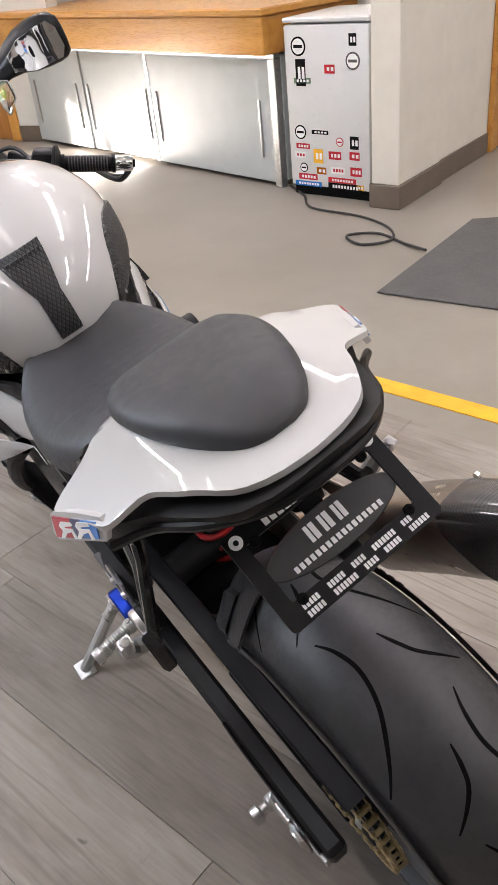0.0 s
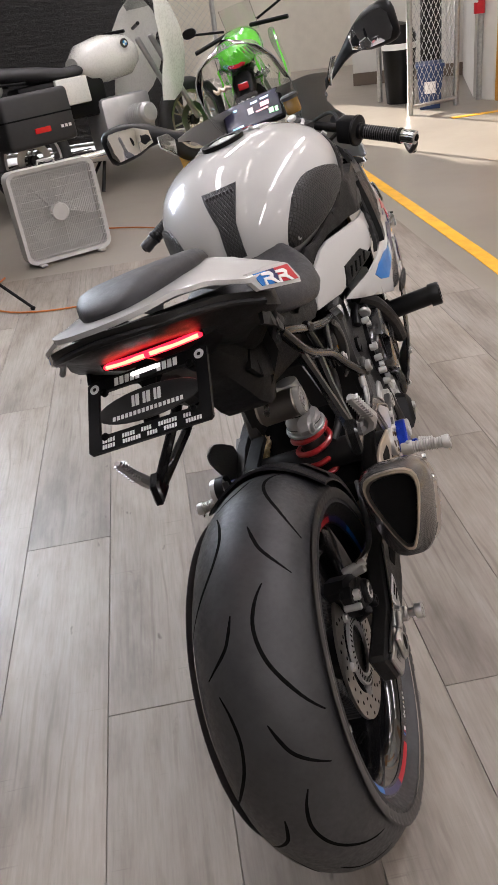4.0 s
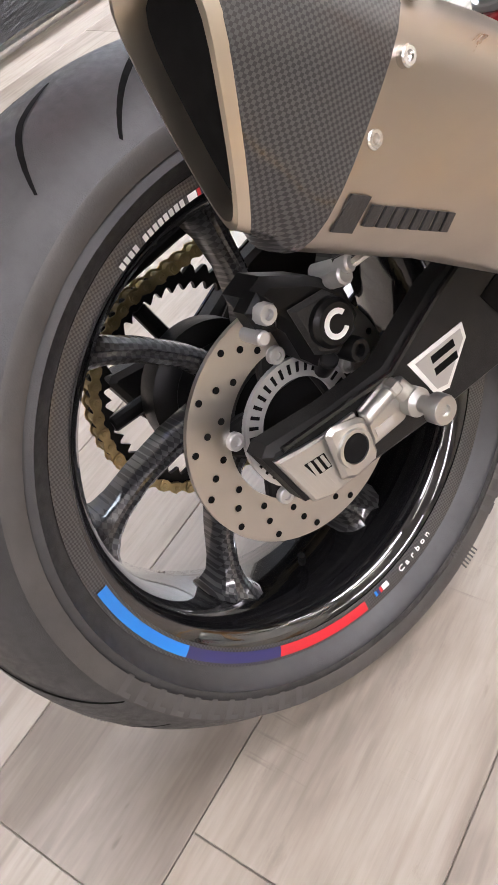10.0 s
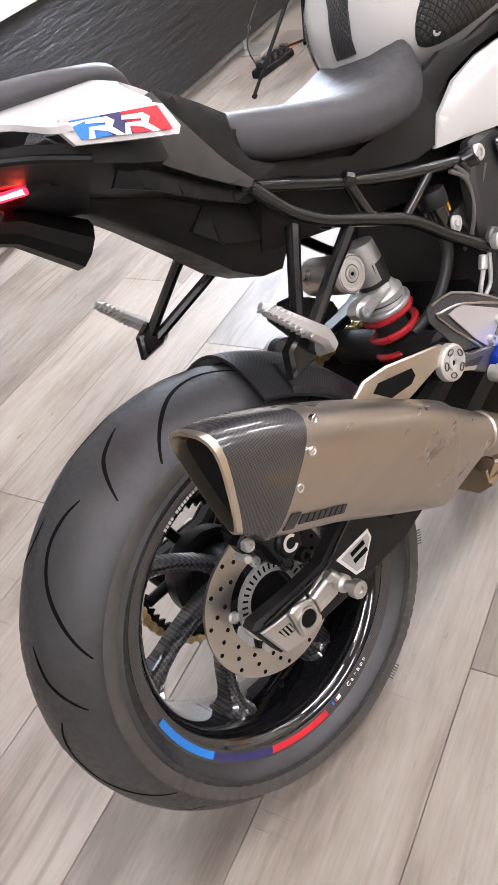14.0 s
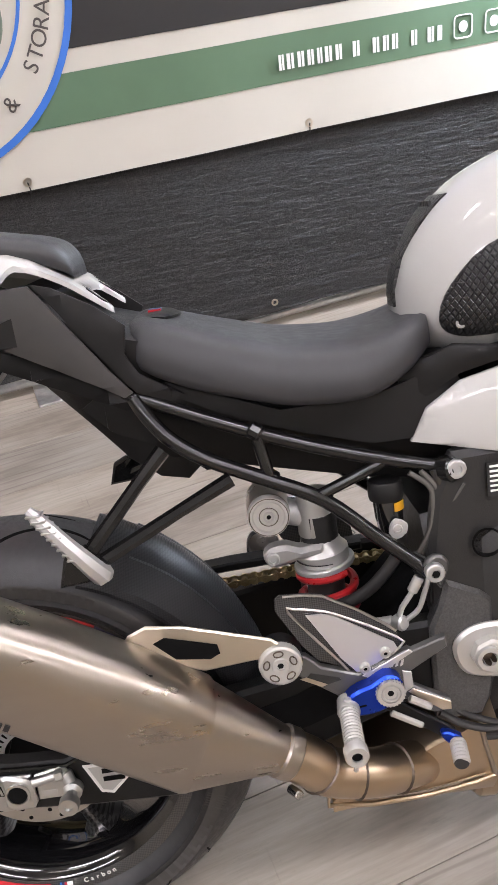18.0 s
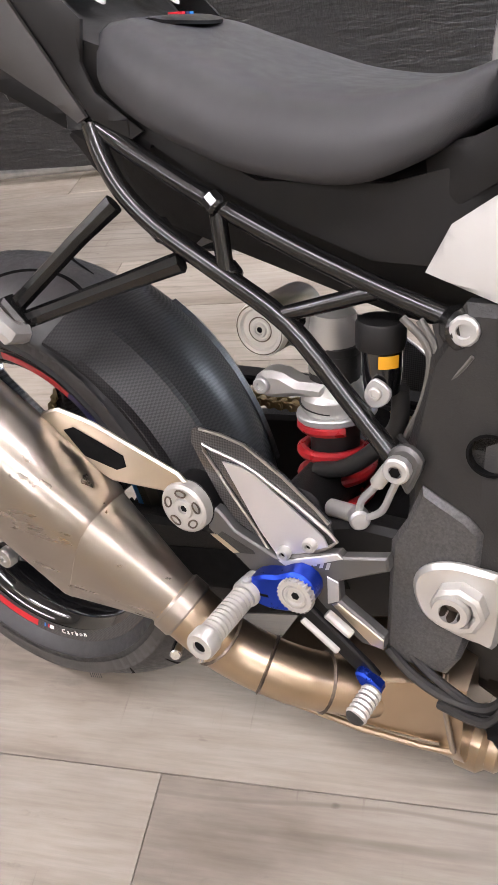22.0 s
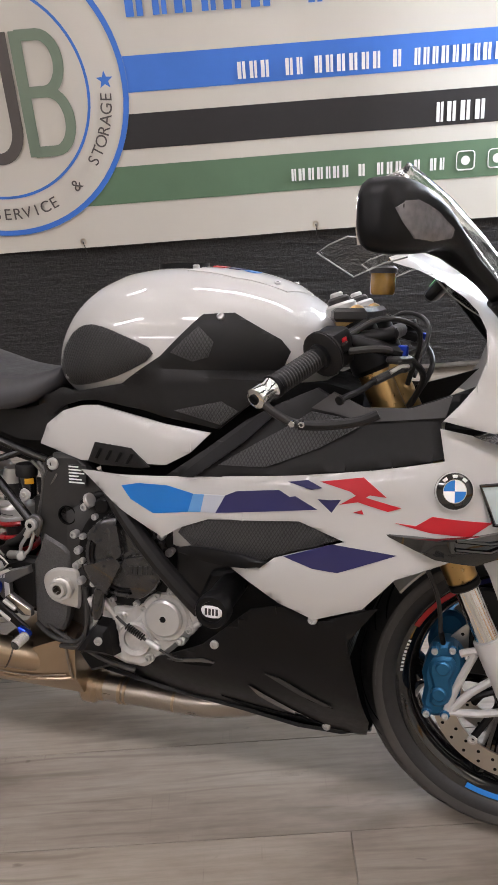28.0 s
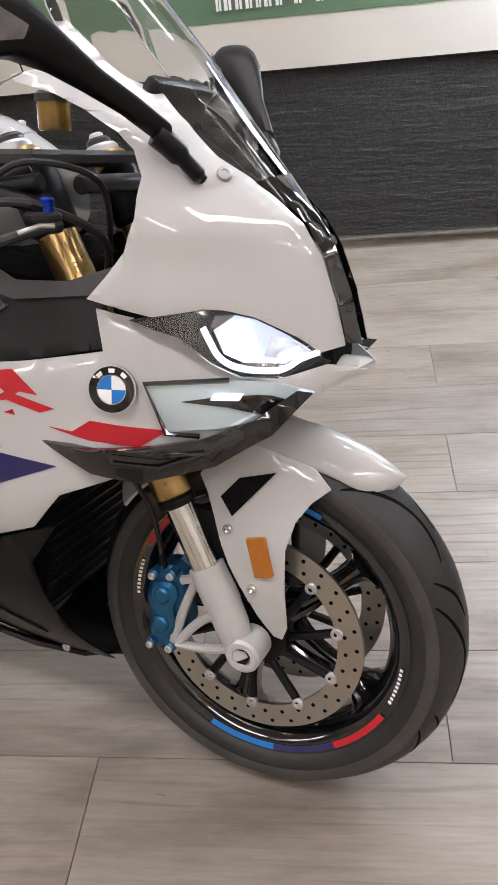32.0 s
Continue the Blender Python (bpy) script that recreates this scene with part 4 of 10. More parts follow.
# right-hand pier and the wall that runs back from it
PIER = Matrix.Translation((2.32, 2.65, 0)) @ pose(0, 0, 0, 0, 0, 22.0)
pier = thing("wall_pier", "cream painted wall pier with a brown baseboard", "wall", PIER, kind="structure")
put("pier", *block(0.0, 0.5, 0.0, 0.16, 0.12, HZ, 0.004), WALLPAINT, pier)
put("wall_panel", *block(0.5, 3.2, 0.02, 0.16, -0.005, HZ, 0), WALLPAINT, pier, smooth=0)
put("baseboard", *block(-0.012, 0.51, -0.012, 0.17, -0.005, 0.12, 0.004), BASEB, pier)
put("baseboard", *block(0.515, 3.2, 0.005, 0.019, -0.005, 0.12, 0.003), BASEB, pier)
put("door_casing", *block(1.22, 1.32, -0.014, 0.018, 0.0, 2.1, 0.004), OAK, pier)
put("door_leaf", *block(1.32, 2.1, 0.004, 0.018, 0.0, 2.05, 0.002), OAKDOOR, pier)
wc = thing("wall_counter", "white wall behind and beyond the counter, with an oak door", "wall", CTR, kind="structure")
put("wall_panel", *block(0.66, 0.8, -0.4, 3.05, -0.005, HZ, 0), WALLWHITE, wc, smooth=0)
put("wall_panel", *block(0.05, 0.66, 3.05, 3.19, -0.005, HZ, 0), WALLWHITE, wc, smooth=0)

# angled wall with the door
DWM = Matrix.Translation((1.60, 6.36, 0)) @ pose(0, 0, 0, 0, 0, 124.0)
dw = thing("wall_door", "white angled wall around an oak door", "wall", DWM, kind="structure")
put("wall_panel", *block(-0.35, 0.17, -0.14, 0.0, -0.005, HZ, 0), WALLWHITE, dw, smooth=0)
put("wall_panel", *block(1.10, 1.40, -0.14, 0.0, -0.005, HZ, 0), WALLWHITE, dw, smooth=0)
put("wall_panel", *block(0.17, 1.10, -0.14, 0.0, 2.1, HZ, 0), WALLWHITE, dw, smooth=0)
put("baseboard", *block(-0.34, 0.17, 0.001, 0.014, -0.005, 0.12, 0.003), BASEB, dw)
door = thing("door_1", "varnished oak flush door, closed", "door", DWM, kind="structure")
put("door_leaf", *block(0.26, 1.01, -0.08, -0.04, 0.0, 2.03, 0.003), OAKDOOR, door)
for x in (0.17, 1.01):
    put("door_frame", *block(x, x + 0.09, -0.13, 0.02, 0, 2.1, 0.004), OAK, door)
put("door_frame", *block(0.26, 1.01, -0.13, 0.02, 2.03, 2.1, 0.004), OAK, door)
put("lever", *rod((0.36, -0.02, 1.0), (0.47, -0.01, 1.0), 0.011), CHROME, door, "chrome lever")
put("stop_sign", *lathe([(0, 0.016), (0.05, 0.016), (0.05, 0.003)], 8, (-0.06, 0, 1.25), "Y"), RED, dw, "small red sign")
endw = thing("wall_end", "pale end wall lit by the sun", "wall", kind="structure")
put("wall_panel", *block(-0.45, 0.95, 9.3, 9.45, -0.005, HZ, 0), WALLWHITE, endw, smooth=0)
put("baseboard", *block(-0.45, 0.95, 9.28, 9.297, -0.005, 0.13, 0.003), BASEB, endw)
put("wall_panel", *block(0.80, 0.95, 7.6, 9.3, -0.005, HZ, 0), WALLWHITE, endw, smooth=0)

cage = thing("tool_cage", "galvanised chain-link cage gate with round posts", "cage")
for x, y in ((0.20, 6.95), (0.62, 7.25), (0.84, 7.45), (-0.1, 7.9)):
    put("post", *rod((x, y, -0.005), (x, y, 2.6), 0.026), GALV, cage)
mesh = []
A0, B0 = Vector((0.20, 6.95, 0)), Vector((0.62, 7.25, 0))
for i in range(36):
    for k in (1, -1):
        t0 = -1.9 + i * 0.1
        pts = []
        for z in (0.08, 1.98):
            t = t0 + (z / 1.0 if k > 0 else 1.9 - z)
            pts.append((t, z))
        (ta, za), (tb, zb) = pts
        if ta > tb:
            (ta, za), (tb, zb) = (tb, zb), (ta, za)
        c0, c1 = max(ta, 0.0), min(tb, 1.0)
        if c1 - c0 < 0.03:
            continue
        zz = lambda t: za + (zb - za) * (t - ta) / (tb - ta)
        p, q = A0.lerp(B0, c0), A0.lerp(B0, c1)
        mesh.append(rod((p.x, p.y, zz(c0)), (q.x, q.y, zz(c1)), 0.003, 4))
tagged(put("wire_mesh", *merge(*mesh), GALV, cage), kind="stuff")
put("rail", *rod((0.20, 6.95, 0.06), (0.62, 7.25, 0.06), 0.018), GALV, cage)
put("rail", *rod((0.20, 6.95, 2.0), (0.62, 7.25, 2.0), 0.018), GALV, cage)
bin1 = thing("waste_bin", "tall black waste bin with a domed lid", "bin", pose(0.10, 7.75, -0.005))
put("barrel", *lathe([(0, 0), (0.13, 0), (0.165, 0.50), (0.165, 0.54)], 24, axis="Z"), BLACK, bin1)
put("liner", *lathe([(0.167, 0.49), (0.170, 0.54), (0.165, 0.55), (0.155, 0.54)], 24, axis="Z"), INKWHITE, bin1, "white bag rim")
put("lid", *lathe([(0.168, 0.54), (0.165, 0.60), (0.115, 0.70), (0.0, 0.73)], 24, axis="Z"), BLACK, bin1)
bin2 = thing("recycling_bin", "small dark blue recycling bin", "bin", pose(0.38, 7.30, -0.005))
put("barrel", *loft([[(sx * a, sy * b, z) for sx, sy in ((-1, -1), (1, -1), (1, 1), (-1, 1))] for a, b, z in ((0.09, 0.12, 0), (0.12, 0.15, 0.36), (0.13, 0.16, 0.36), (0.13, 0.16, 0.385))]), BINBLUE, bin2)
put("print_bar", *block(-0.05, 0.05, -0.160, -0.153, 0.14, 0.24, 0), INKWHITE, bin2)
cyl = thing("gas_cylinder", "dark upright cylinder in the cage", "cylinder", pose(0.40, 7.62, -0.005))
put("body", *lathe([(0, 0), (0.10, 0), (0.10, 0.95), (0.07, 1.05), (0.026, 1.08), (0.026, 1.14), (0, 1.14)], 20, axis="Z"), BLACK, cyl)
ext = thing("fire_extinguisher", "red fire extinguisher hung beside the door", "extinguisher", DWM @ Matrix.Translation((1.30, 0.06, 0.93)))
put("bottle", *lathe([(0, -0.2), (0.05, -0.2), (0.05, 0.10), (0.02, 0.17), (0, 0.17)], 16, axis="Z"), RED, ext)
put("label", *block(-0.035, 0.035, 0.044, 0.0525, -0.11, 0.02, 0), INKWHITE, ext, "white instruction label")
put("handle", *block(-0.04, 0.04, -0.02, 0.02, 0.17, 0.21, 0.004), DARK, ext)

# cables on the floor
cab = thing("floor_cable", "loose black cable curling on concrete from the fridge", "cable")
put("cable", *tube(curve_points([(2.18, 3.46, 0.01), (2.13, 3.25, 0.003), (2.02, 3.02, 0.003), (2.10, 2.70, 0.003), (2.08, 2.45, 0.003), (1.97, 2.30, 0.003), (1.83, 2.36, 0.003), (1.86, 2.50, 0.006), (1.99, 2.42, 0.003), (1.98, 2.22, 0.003), (1.97, 2.06, 0.012)], 7), 0.0065, 8), CORD, cab)
cab2 = thing("extension_cord", "thin orange and black extension cord on the planks", "cable")
put("cord", *tube(curve_points([(-2.62, 3.0, 0.008), (-2.2, 2.75, 0.006), (-1.75, 2.45, 0.006), (-1.3, 2.52, 0.006), (-0.95, 2.75, 0.006), (-0.78, 3.1, 0.006), (-0.85, 3.5, 0.004), (-1.3, 3.75, 0.004), (-1.7, 3.85, 0.004), (-2.3, 3.8, 0.004)], 7), 0.0045, 8), ORANGE, cab2)
put("plug", *rod((-1.34, 2.52, 0.012), (-1.25, 2.53, 0.012), 0.011), CORD, cab2)

# ---- the motorcycle, leaning on its side stand; x to its right, y ahead, z up ----
bike = thing("motorcycle", "white sport motorcycle with red and blue stripes on its stand", "motorcycle", pose(0.107, 0, 0, 0, -17.0, 1.0))
RW, FW = Vector((0, 0, 0.320)), Vector((0, 1.457, 0.298))


def both(name, piece, material, parent=None, label=""):
    """A right-hand part and its left-hand twin."""
    a = put(name, *piece, material, parent or bike, label)
    b = put(name, *mirrored(piece), material, parent or bike, label)
    return a, b


def wheel_profile(R, half, bead_r, bead_x):
    """Outer surface of a tyre from bead to bead: (radius, x)."""
    pts = []
    for i in range(-12, 13):
        a = i / 12 * 1.32
        pts.append((R - half * 1.02 * (1 - math.cos(a)), half * 1.03 * math.sin(a)))
    lo = [(bead_r, -bead_x), (bead_r + 0.006, -bead_x - 0.008), (bead_r + 0.018, -half * 0.96)]
    return lo + pts + [(r, -x) for r, x in reversed(lo)]


def surf_r(R, half, x):
    a = math.asin(max(-1, min(1, x / (half * 1.03))))
    return R - half * 1.02 * (1 - math.cos(a))


def groove(c, R, half, line, w=0.0022):
    """A near-black strip on the tread, painted as a shaded cut; line holds (degrees, x)."""
    pts = curve_points([(a, x, 0) for a, x in line], 5)
    vs, fs = [], []
    m = len(pts)
    for i, p in enumerate(pts):
        q, o = pts[min(i + 1, m - 1)], pts[max(i - 1, 0)]
        d = Vector((radians(q.x - o.x) * R, q.y - o.y)).normalized()
        taper = w * (0.35 + 0.65 * min(1, 4 * i / m, 4 * (m - 1 - i) / m))
        for s in (-1, 1):
            x = p.y + s * d.x * taper
            a = radians(p.x) - s * d.y * taper / R
            r = surf_r(R, half, x) + 0.0005
            vs.append((c.x + x, c.y + r * math.cos(a), c.z + r * math.sin(a)))
    for i in range(m - 1):
        fs.append((2 * i, 2 * i + 1, 2 * i + 3, 2 * i + 2))
    return vs, fs


def arc_strip(c, r0, r1, x, a0, a1, n=24, x1=None):
    """A flat arc laid on a wheel's side."""
    vs, fs = [], []
    x1 = x if x1 is None else x1
    for i in range(n + 1):
        a = radians(a0 + (a1 - a0) * i / n)
        vs += [(c.x + x, c.y + r0 * math.cos(a), c.z + r0 * math.sin(a)), (c.x + x1, c.y + r1 * math.cos(a), c.z + r1 * math.sin(a))]
    fs = [(2 * i, 2 * i + 1, 2 * i + 3, 2 * i + 2) for i in range(n)]
    return vs, fs


def brake_disc(name, c, r0, r1, x0, x1, parent, rows, per):
    """A drilled disc: an uncut ring with rows of flat dark discs painted as shaded holes."""
    bm = bmesh.new()
    vs, fs = ring_solid(r0, r1, x0, x1, 90, c, "X")
    d = put(name, vs, fs, STEEL, parent, "drilled steel brake disc")
    for k in range(per):
        for j in range(rows):
            a = 2 * math.pi * (k + 0.33 * j) / per
            r = r0 + (r1 - r0) * (j + 0.75) / (rows + 0.35)
            h = lathe([(0, 0), (0.0031, 0), (0.0031, 0.0004), (0, 0.0004)], 10, (0, 0, 0), "X")
            if k == 0 and j == 0:
                hm = bpy.data.meshes.new("hole")
                hm.from_pydata([tuple(v) for v in merge(h, moved(h, Matrix.Translation((-(x1 - x0) - 0.001, 0, 0))))[0]], [], merge(h, h)[1])
                hm.materials.append(DARK)
            ob = new("hole", hm)
            ob.parent = d
            ob.location = (c.x + x1 + 0.0002, c.y + r * math.cos(a), c.z + r * math.sin(a))
    bm.free()
    return d


def wheel(name, c, R, half, rim_r, rim_x, spokes, sx, rear):
    broad = 1.0 if rear else 1.45
    w = new(name)
    w.parent = bike
    w["label"] = "black carbon wheel with sport tyre and red and blue rim stripes" if rear else "black wheel with sport tyre and red and blue rim stripes"
    tyre = put("tyre", *lathe(wheel_profile(R, half, rim_r + 0.004, rim_x), 120, c), RUBBER if rear else FRONTRUBBER, w, "black road-sport tyre", 60)
    for s in (-1, 1):
        put("sidewall_band", *lathe([(rim_r + 0.030, s * (half * 0.985 + 0.0012)), (rim_r + 0.034, s * (half * 0.99 + 0.002)), (rim_r + 0.044, s * (half * 1.0 + 0.0018)), (rim_r + 0.048, s * (half * 1.0 + 0.0002))], 96, c), SIDEWALL, tyre)
    # seven repeats of two cuts a side: a long boomerang and a short hook
    gs = []
    turn, lay = (360 / 7, 0.0) if rear else (360 / 8, 6.0)
    for k in range(7 if rear else 8):
        a = k * turn + lay
        for s, o in ((1, 0.0), (-1, -26.0)):
            h = half * s
            gs.append(groove(c, R, half, [(a + o + 115.5, h * 0.41), (a + o + 120.5, h * 0.30), (a + o + 127, h * 0.25), (a + o + 134.5, h * 0.35), (a + o + 142.5, h * 0.60), (a + o + 150, h * 0.86)], 0.0027))
            q = 97.6 if s > 0 else 122.6
            gs.append(groove(c, R, half, [(a + q, h * (0.19 if s > 0 else 0.05)), (a + q + 4.5, h * (0.29 if s > 0 else 0.11)), (a + q + 8.6, h * (0.42 if s > 0 else 0.22)), (a + q + 14.4, h * (0.76 if s > 0 else 0.56))], 0.0026))
    # the cuts have no depth, their shade is only the strip's colour
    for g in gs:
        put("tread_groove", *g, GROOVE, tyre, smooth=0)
    # fine mould line and wear bars round the shoulder
    for s in (-1, 1):
        put("mould_line", *lathe([(surf_r(R, half, half * 0.93) + 0.0002, s * half * 0.925), (surf_r(R, half, half * 0.94) + 0.0009, s * half * 0.94), (surf_r(R, half, half * 0.95) + 0.0002, s * half * 0.955)], 96, c), RUBBER if rear else FRONTRUBBER, tyre)
    # rim
    t = rim_x
    prof = [(rim_r - 0.012, t - 0.002), (rim_r + 0.006, t + 0.004), (rim_r + 0.010, t + 0.001), (rim_r + 0.006, t - 0.006), (rim_r - 0.004, t - 0.012), (rim_r - 0.018, t * 0.4), (rim_r - 0.018, -t * 0.4), (rim_r - 0.004, -t + 0.012), (rim_r + 0.006, -t + 0.006), (rim_r + 0.010, -t - 0.001), (rim_r + 0.006, -t - 0.004), (rim_r - 0.012, -t + 0.002), (rim_r - 0.024, -t + 0.016), (rim_r - 0.030, -t * 0.4), (rim_r - 0.030, t * 0.4), (rim_r - 0.024, t - 0.016), (rim_r - 0.012, t - 0.002)]
    rim = put("rim", *lathe(prof, 96, c), GLOSS, w, "gloss black rim", 50)
    put("rim_lip", *lathe([(rim_r - 0.0095, t + 0.0008), (rim_r - 0.004, t + 0.0035), (rim_r + 0.0068, t + 0.0052)], 96, c), CARBON_LIP if rear else GLOSS, rim, "carbon weave rim lip" if rear else "")
    put("hub", *lathe([(0.0, -0.07), (0.045, -0.07), (0.05, -0.05), (0.036, -0.02), (0.036, 0.02), (0.05, 0.05), (0.045, 0.07), (0.0, 0.07)], 32, c), BLACK, w)
    for k in range(spokes):
        a = 2 * math.pi * (k + 0.5) / spokes + radians(4)
        rings = []
        for f, wd, dp in ((0.0, 0.034, 0.052), (0.15, 0.027, 0.046), (0.35, 0.0225, 0.040), (0.6, 0.0215, 0.036), (0.78, 0.024, 0.038), (0.88, 0.031, 0.044), (0.95, 0.047, 0.054), (1.0, 0.080, 0.070)):
            r = 0.036 + (rim_r - 0.028 - 0.036) * f
            aa = a - radians(27 if rear else 10) * (1 - f) ** 1.25
            ring = []
            for u, v in ((-1, -0.7), (-0.6, -1), (0.6, -1), (1, -0.7), (1, 0.30), (0.74, 0.78), (0.34, 1.0), (0.16, 0.82), (-0.16, 0.82), (-0.34, 1.0), (-0.74, 0.78), (-1, 0.30)):
                x, tng = sx * 0.3 + v * dp * 0.5, u * wd * broad * 0.5
                ring.append((c.x + x, c.y + r * math.cos(aa) - tng * math.sin(aa), c.z + r * math.sin(aa) + tng * math.cos(aa)))
            rings.append(ring)
        put("spoke", *loft(rings), WEAVE if rear else GLOSS, w, "twin-ridged carbon spoke" if rear else "", 28)
    put("valve", *rod((c.x + 0.01, c.y - 0.03, c.z - rim_r + 0.034), (c.x + 0.03, c.y - 0.035, c.z - rim_r + 0.06), 0.004, 8), DARK, w)
    # rim stripes and print on the lip
    lip = lambda a0, a1, m_, lab: put("rim_stripe", *lathe([(rim_r - 0.0068, t + 0.0038), (rim_r - 0.003, t + 0.0054), (rim_r + 0.0030, t + 0.0062)], 24, c, "X", (a0, a1)), m_, rim, lab)
    return w, rim, lip, tyre


rear, rrim, rlip, rtyre = wheel("rear_wheel", RW, 0.317, 0.100, 0.218, 0.078, 7, 0.0, True)
for a0, a1, m_, lab in ((180.5, 209.5, BLUE, "light blue rim stripe"), (209.5, 237, NAVY, "navy rim stripe"), (237, 265, RED, "red rim stripe"), (0.5, 29.5, BLUE, "light blue rim stripe"), (29.5, 57, NAVY, "navy rim stripe"), (57, 85, RED, "red rim stripe")):
    rlip(a0, a1, m_, lab)
# maker's name as bars on the lip, then the plain word below the stripes
for base in (94.5, 274.5 + 180):
    for k in range(13):
        if k != 8:
            put("rim_print", *arc_strip(RW, 0.2098, 0.2150, 0.0826, base + k * 1.42, base + k * 1.42 + 1.05, 4, 0.0842), INKWHITE, rrim, "white print bar")
for base in (268.5, 88.5):
    for k, m_ in enumerate((BLUE, NAVY, RED)):
        put("rim_print", *arc_strip(RW, 0.2098, 0.2150, 0.0827, base + k * 0.9, base + k * 0.9 + 0.8, 3, 0.0843), m_, rrim)
    put("rim_print", *arc_strip(RW, 0.2098, 0.2150, 0.0827, base + 2.8, base + 5.0, 3, 0.0843), INKWHITE, rrim)
for i, ch in enumerate("Carbon"):
    w_ = radians(279.0 + i * 2.35)
    writing(ch, 0.0105, Matrix.Translation((0.0842, RW.y + 0.2125 * math.cos(w_), RW.z + 0.2125 * math.sin(w_))) @ Matrix.Rotation(w_ + math.pi / 2, 4, "X") @ Matrix.Rotation(math.pi / 2, 4, "Z") @ Matrix.Rotation(math.pi / 2, 4, "X") @ Matrix.Rotation(radians(0), 4, "Z"), INKWHITE, rrim, "letter", 0.0004)
put("wheel_weight", *moved(block(-0.018, 0.018, -0.007, 0.007, -0.003, 0.003, 0.0015), Matrix.Translation((0.047, RW.y + 0.2025 * math.cos(radians(190)), RW.z + 0.2025 * math.sin(radians(190)))) @ Matrix.Rotation(radians(190 + 90), 4, "X") @ Matrix.Rotation(radians(90), 4, "Z")), FRIDGE_W, rrim, "stick-on white wheel weight")
put("weight_tape", *moved(block(-0.022, 0.022, -0.007, 0.007, -0.001, 0.0015, 0.0005), Matrix.Translation((0.047, RW.y + 0.2025 * math.cos(radians(203)), RW.z + 0.2025 * math.sin(radians(203)))) @ Matrix.Rotation(radians(203 + 90), 4, "X") @ Matrix.Rotation(radians(90), 4, "Z")), SATIN, rrim, "thin silver tape")
# raised sidewall names as bars, in a hatched field
for base, cnt, r0, r1, stp in ((303, 7, 0.2475, 0.2640, 4.0), (196, 11, 0.2460, 0.2640, 4.3), (60, 7, 0.2475, 0.2640, 4.0)):
    for a in range(cnt):
        put("raised_print", *arc_strip(RW, r0, r1, 0.1004, base + a * stp, base + a * stp + stp * 0.32, 4, 0.1026), LETTER, rtyre, "raised lettering bar")
        put("raised_print", *arc_strip(RW, r1 - 0.004, r1, 0.1018, base + a * stp + stp * 0.32, base + a * stp + stp * 0.68, 4, 0.1026), LETTER, rtyre, "raised lettering bar")
for base in (290, 336):
    for k in range(6):
        put("raised_print", *arc_strip(RW, 0.242, 0.272, 0.0998, base + k * 0.9, base + k * 0.9 + 0.4, 3, 0.1030), LETTER, rtyre, "raised hatching bar")

# rear brake
brake_disc("brake_disc", RW + Vector((0.072, 0, 0)), 0.070, 0.110, -0.0025, 0.0025, rear, 3, 15)
put("abs_ring", *ring_solid(0.040, 0.058, 0.074, 0.079, 48, RW), SATIN, rear, "slotted sensor ring")
for k in range(36):
    a = 2 * math.pi * k / 36
    # slots are flat near-black plates, their shade painted, the ring uncut
    put("slot", *prism([(RW.y + r * math.cos(a + s * 0.03), RW.z + r * math.sin(a + s * 0.03)) for r, s in ((0.045, -1), (0.054, -1), (0.054, 1), (0.045, 1))], 0.0792, 0.0796, 0), DARK, rear, smooth=0)
for k in range(5):
    a = 2 * math.pi * (k + 0.2) / 5
    put("disc_carrier", *prism([(RW.y + r * math.cos(a + w_), RW.z + r * math.sin(a + w_)) for r, w_ in ((0.040, -0.55), (0.060, -0.30), (0.078, -0.13), (0.083, 0.0), (0.078, 0.13), (0.060, 0.30), (0.040, 0.55))], 0.064, 0.0735, 0.002), BLACK, rear)
    put("bobbin", *bolt((0.076, RW.y + 0.066 * math.cos(a), RW.z + 0.066 * math.sin(a)), (1, 0, 0), 0.008), SATIN, rear)
cal = put("rear_caliper", *prism([(-0.012, 0.452), (0.008, 0.459), (0.046, 0.438), (0.073, 0.416), (0.078, 0.382), (0.056, 0.363), (0.028, 0.361), (0.013, 0.381), (0.009, 0.408), (-0.006, 0.432)], 0.058, 0.105, 0.008), BLACK, bike, "black rear brake caliper")
put("caliper_ear", *prism([(-0.022, 0.446), (-0.006, 0.455), (0.004, 0.44), (-0.002, 0.42), (-0.018, 0.425)], 0.088, 0.112, 0.004), BLACK, cal)
put("caliper_body", *prism([(0.012, 0.428), (0.048, 0.425), (0.066, 0.405), (0.064, 0.378), (0.040, 0.370), (0.020, 0.382)], 0.104, 0.112, 0.004), CAST, cal)
put("piston_cap", *lathe([(0, 0.121), (0.017, 0.121), (0.0205, 0.117), (0.0215, 0.10)], 28, (0, 0.041, 0.400)), BLACK, cal)
put("cap_mark", *ring_solid(0.008, 0.0125, 0.1212, 0.1218, 20, (0, 0.041, 0.400), "X", (30, 320)), INKWHITE, cal, "pale cap emblem")
put("bleed_nipple", *rod((0.10, 0.062, 0.424), (0.122, 0.064, 0.430), 0.008, 12), SATIN, cal)
put("slide_bolt", *bolt((0.110, 0.052, 0.368), (1, 0, 0), 0.011, 0.012), BLACK, cal)
put("slide_bolt", *bolt((0.112, -0.010, 0.440), (1, 0, 0), 0.009, 0.008), SATIN, cal)
put("hose_sleeve", *tube(curve_points([(0.118, 0.066, 0.434), (0.125, 0.085, 0.438), (0.128, 0.112, 0.436)], 4), 0.0055, 8), CHROME, cal, "steel hose sleeve")
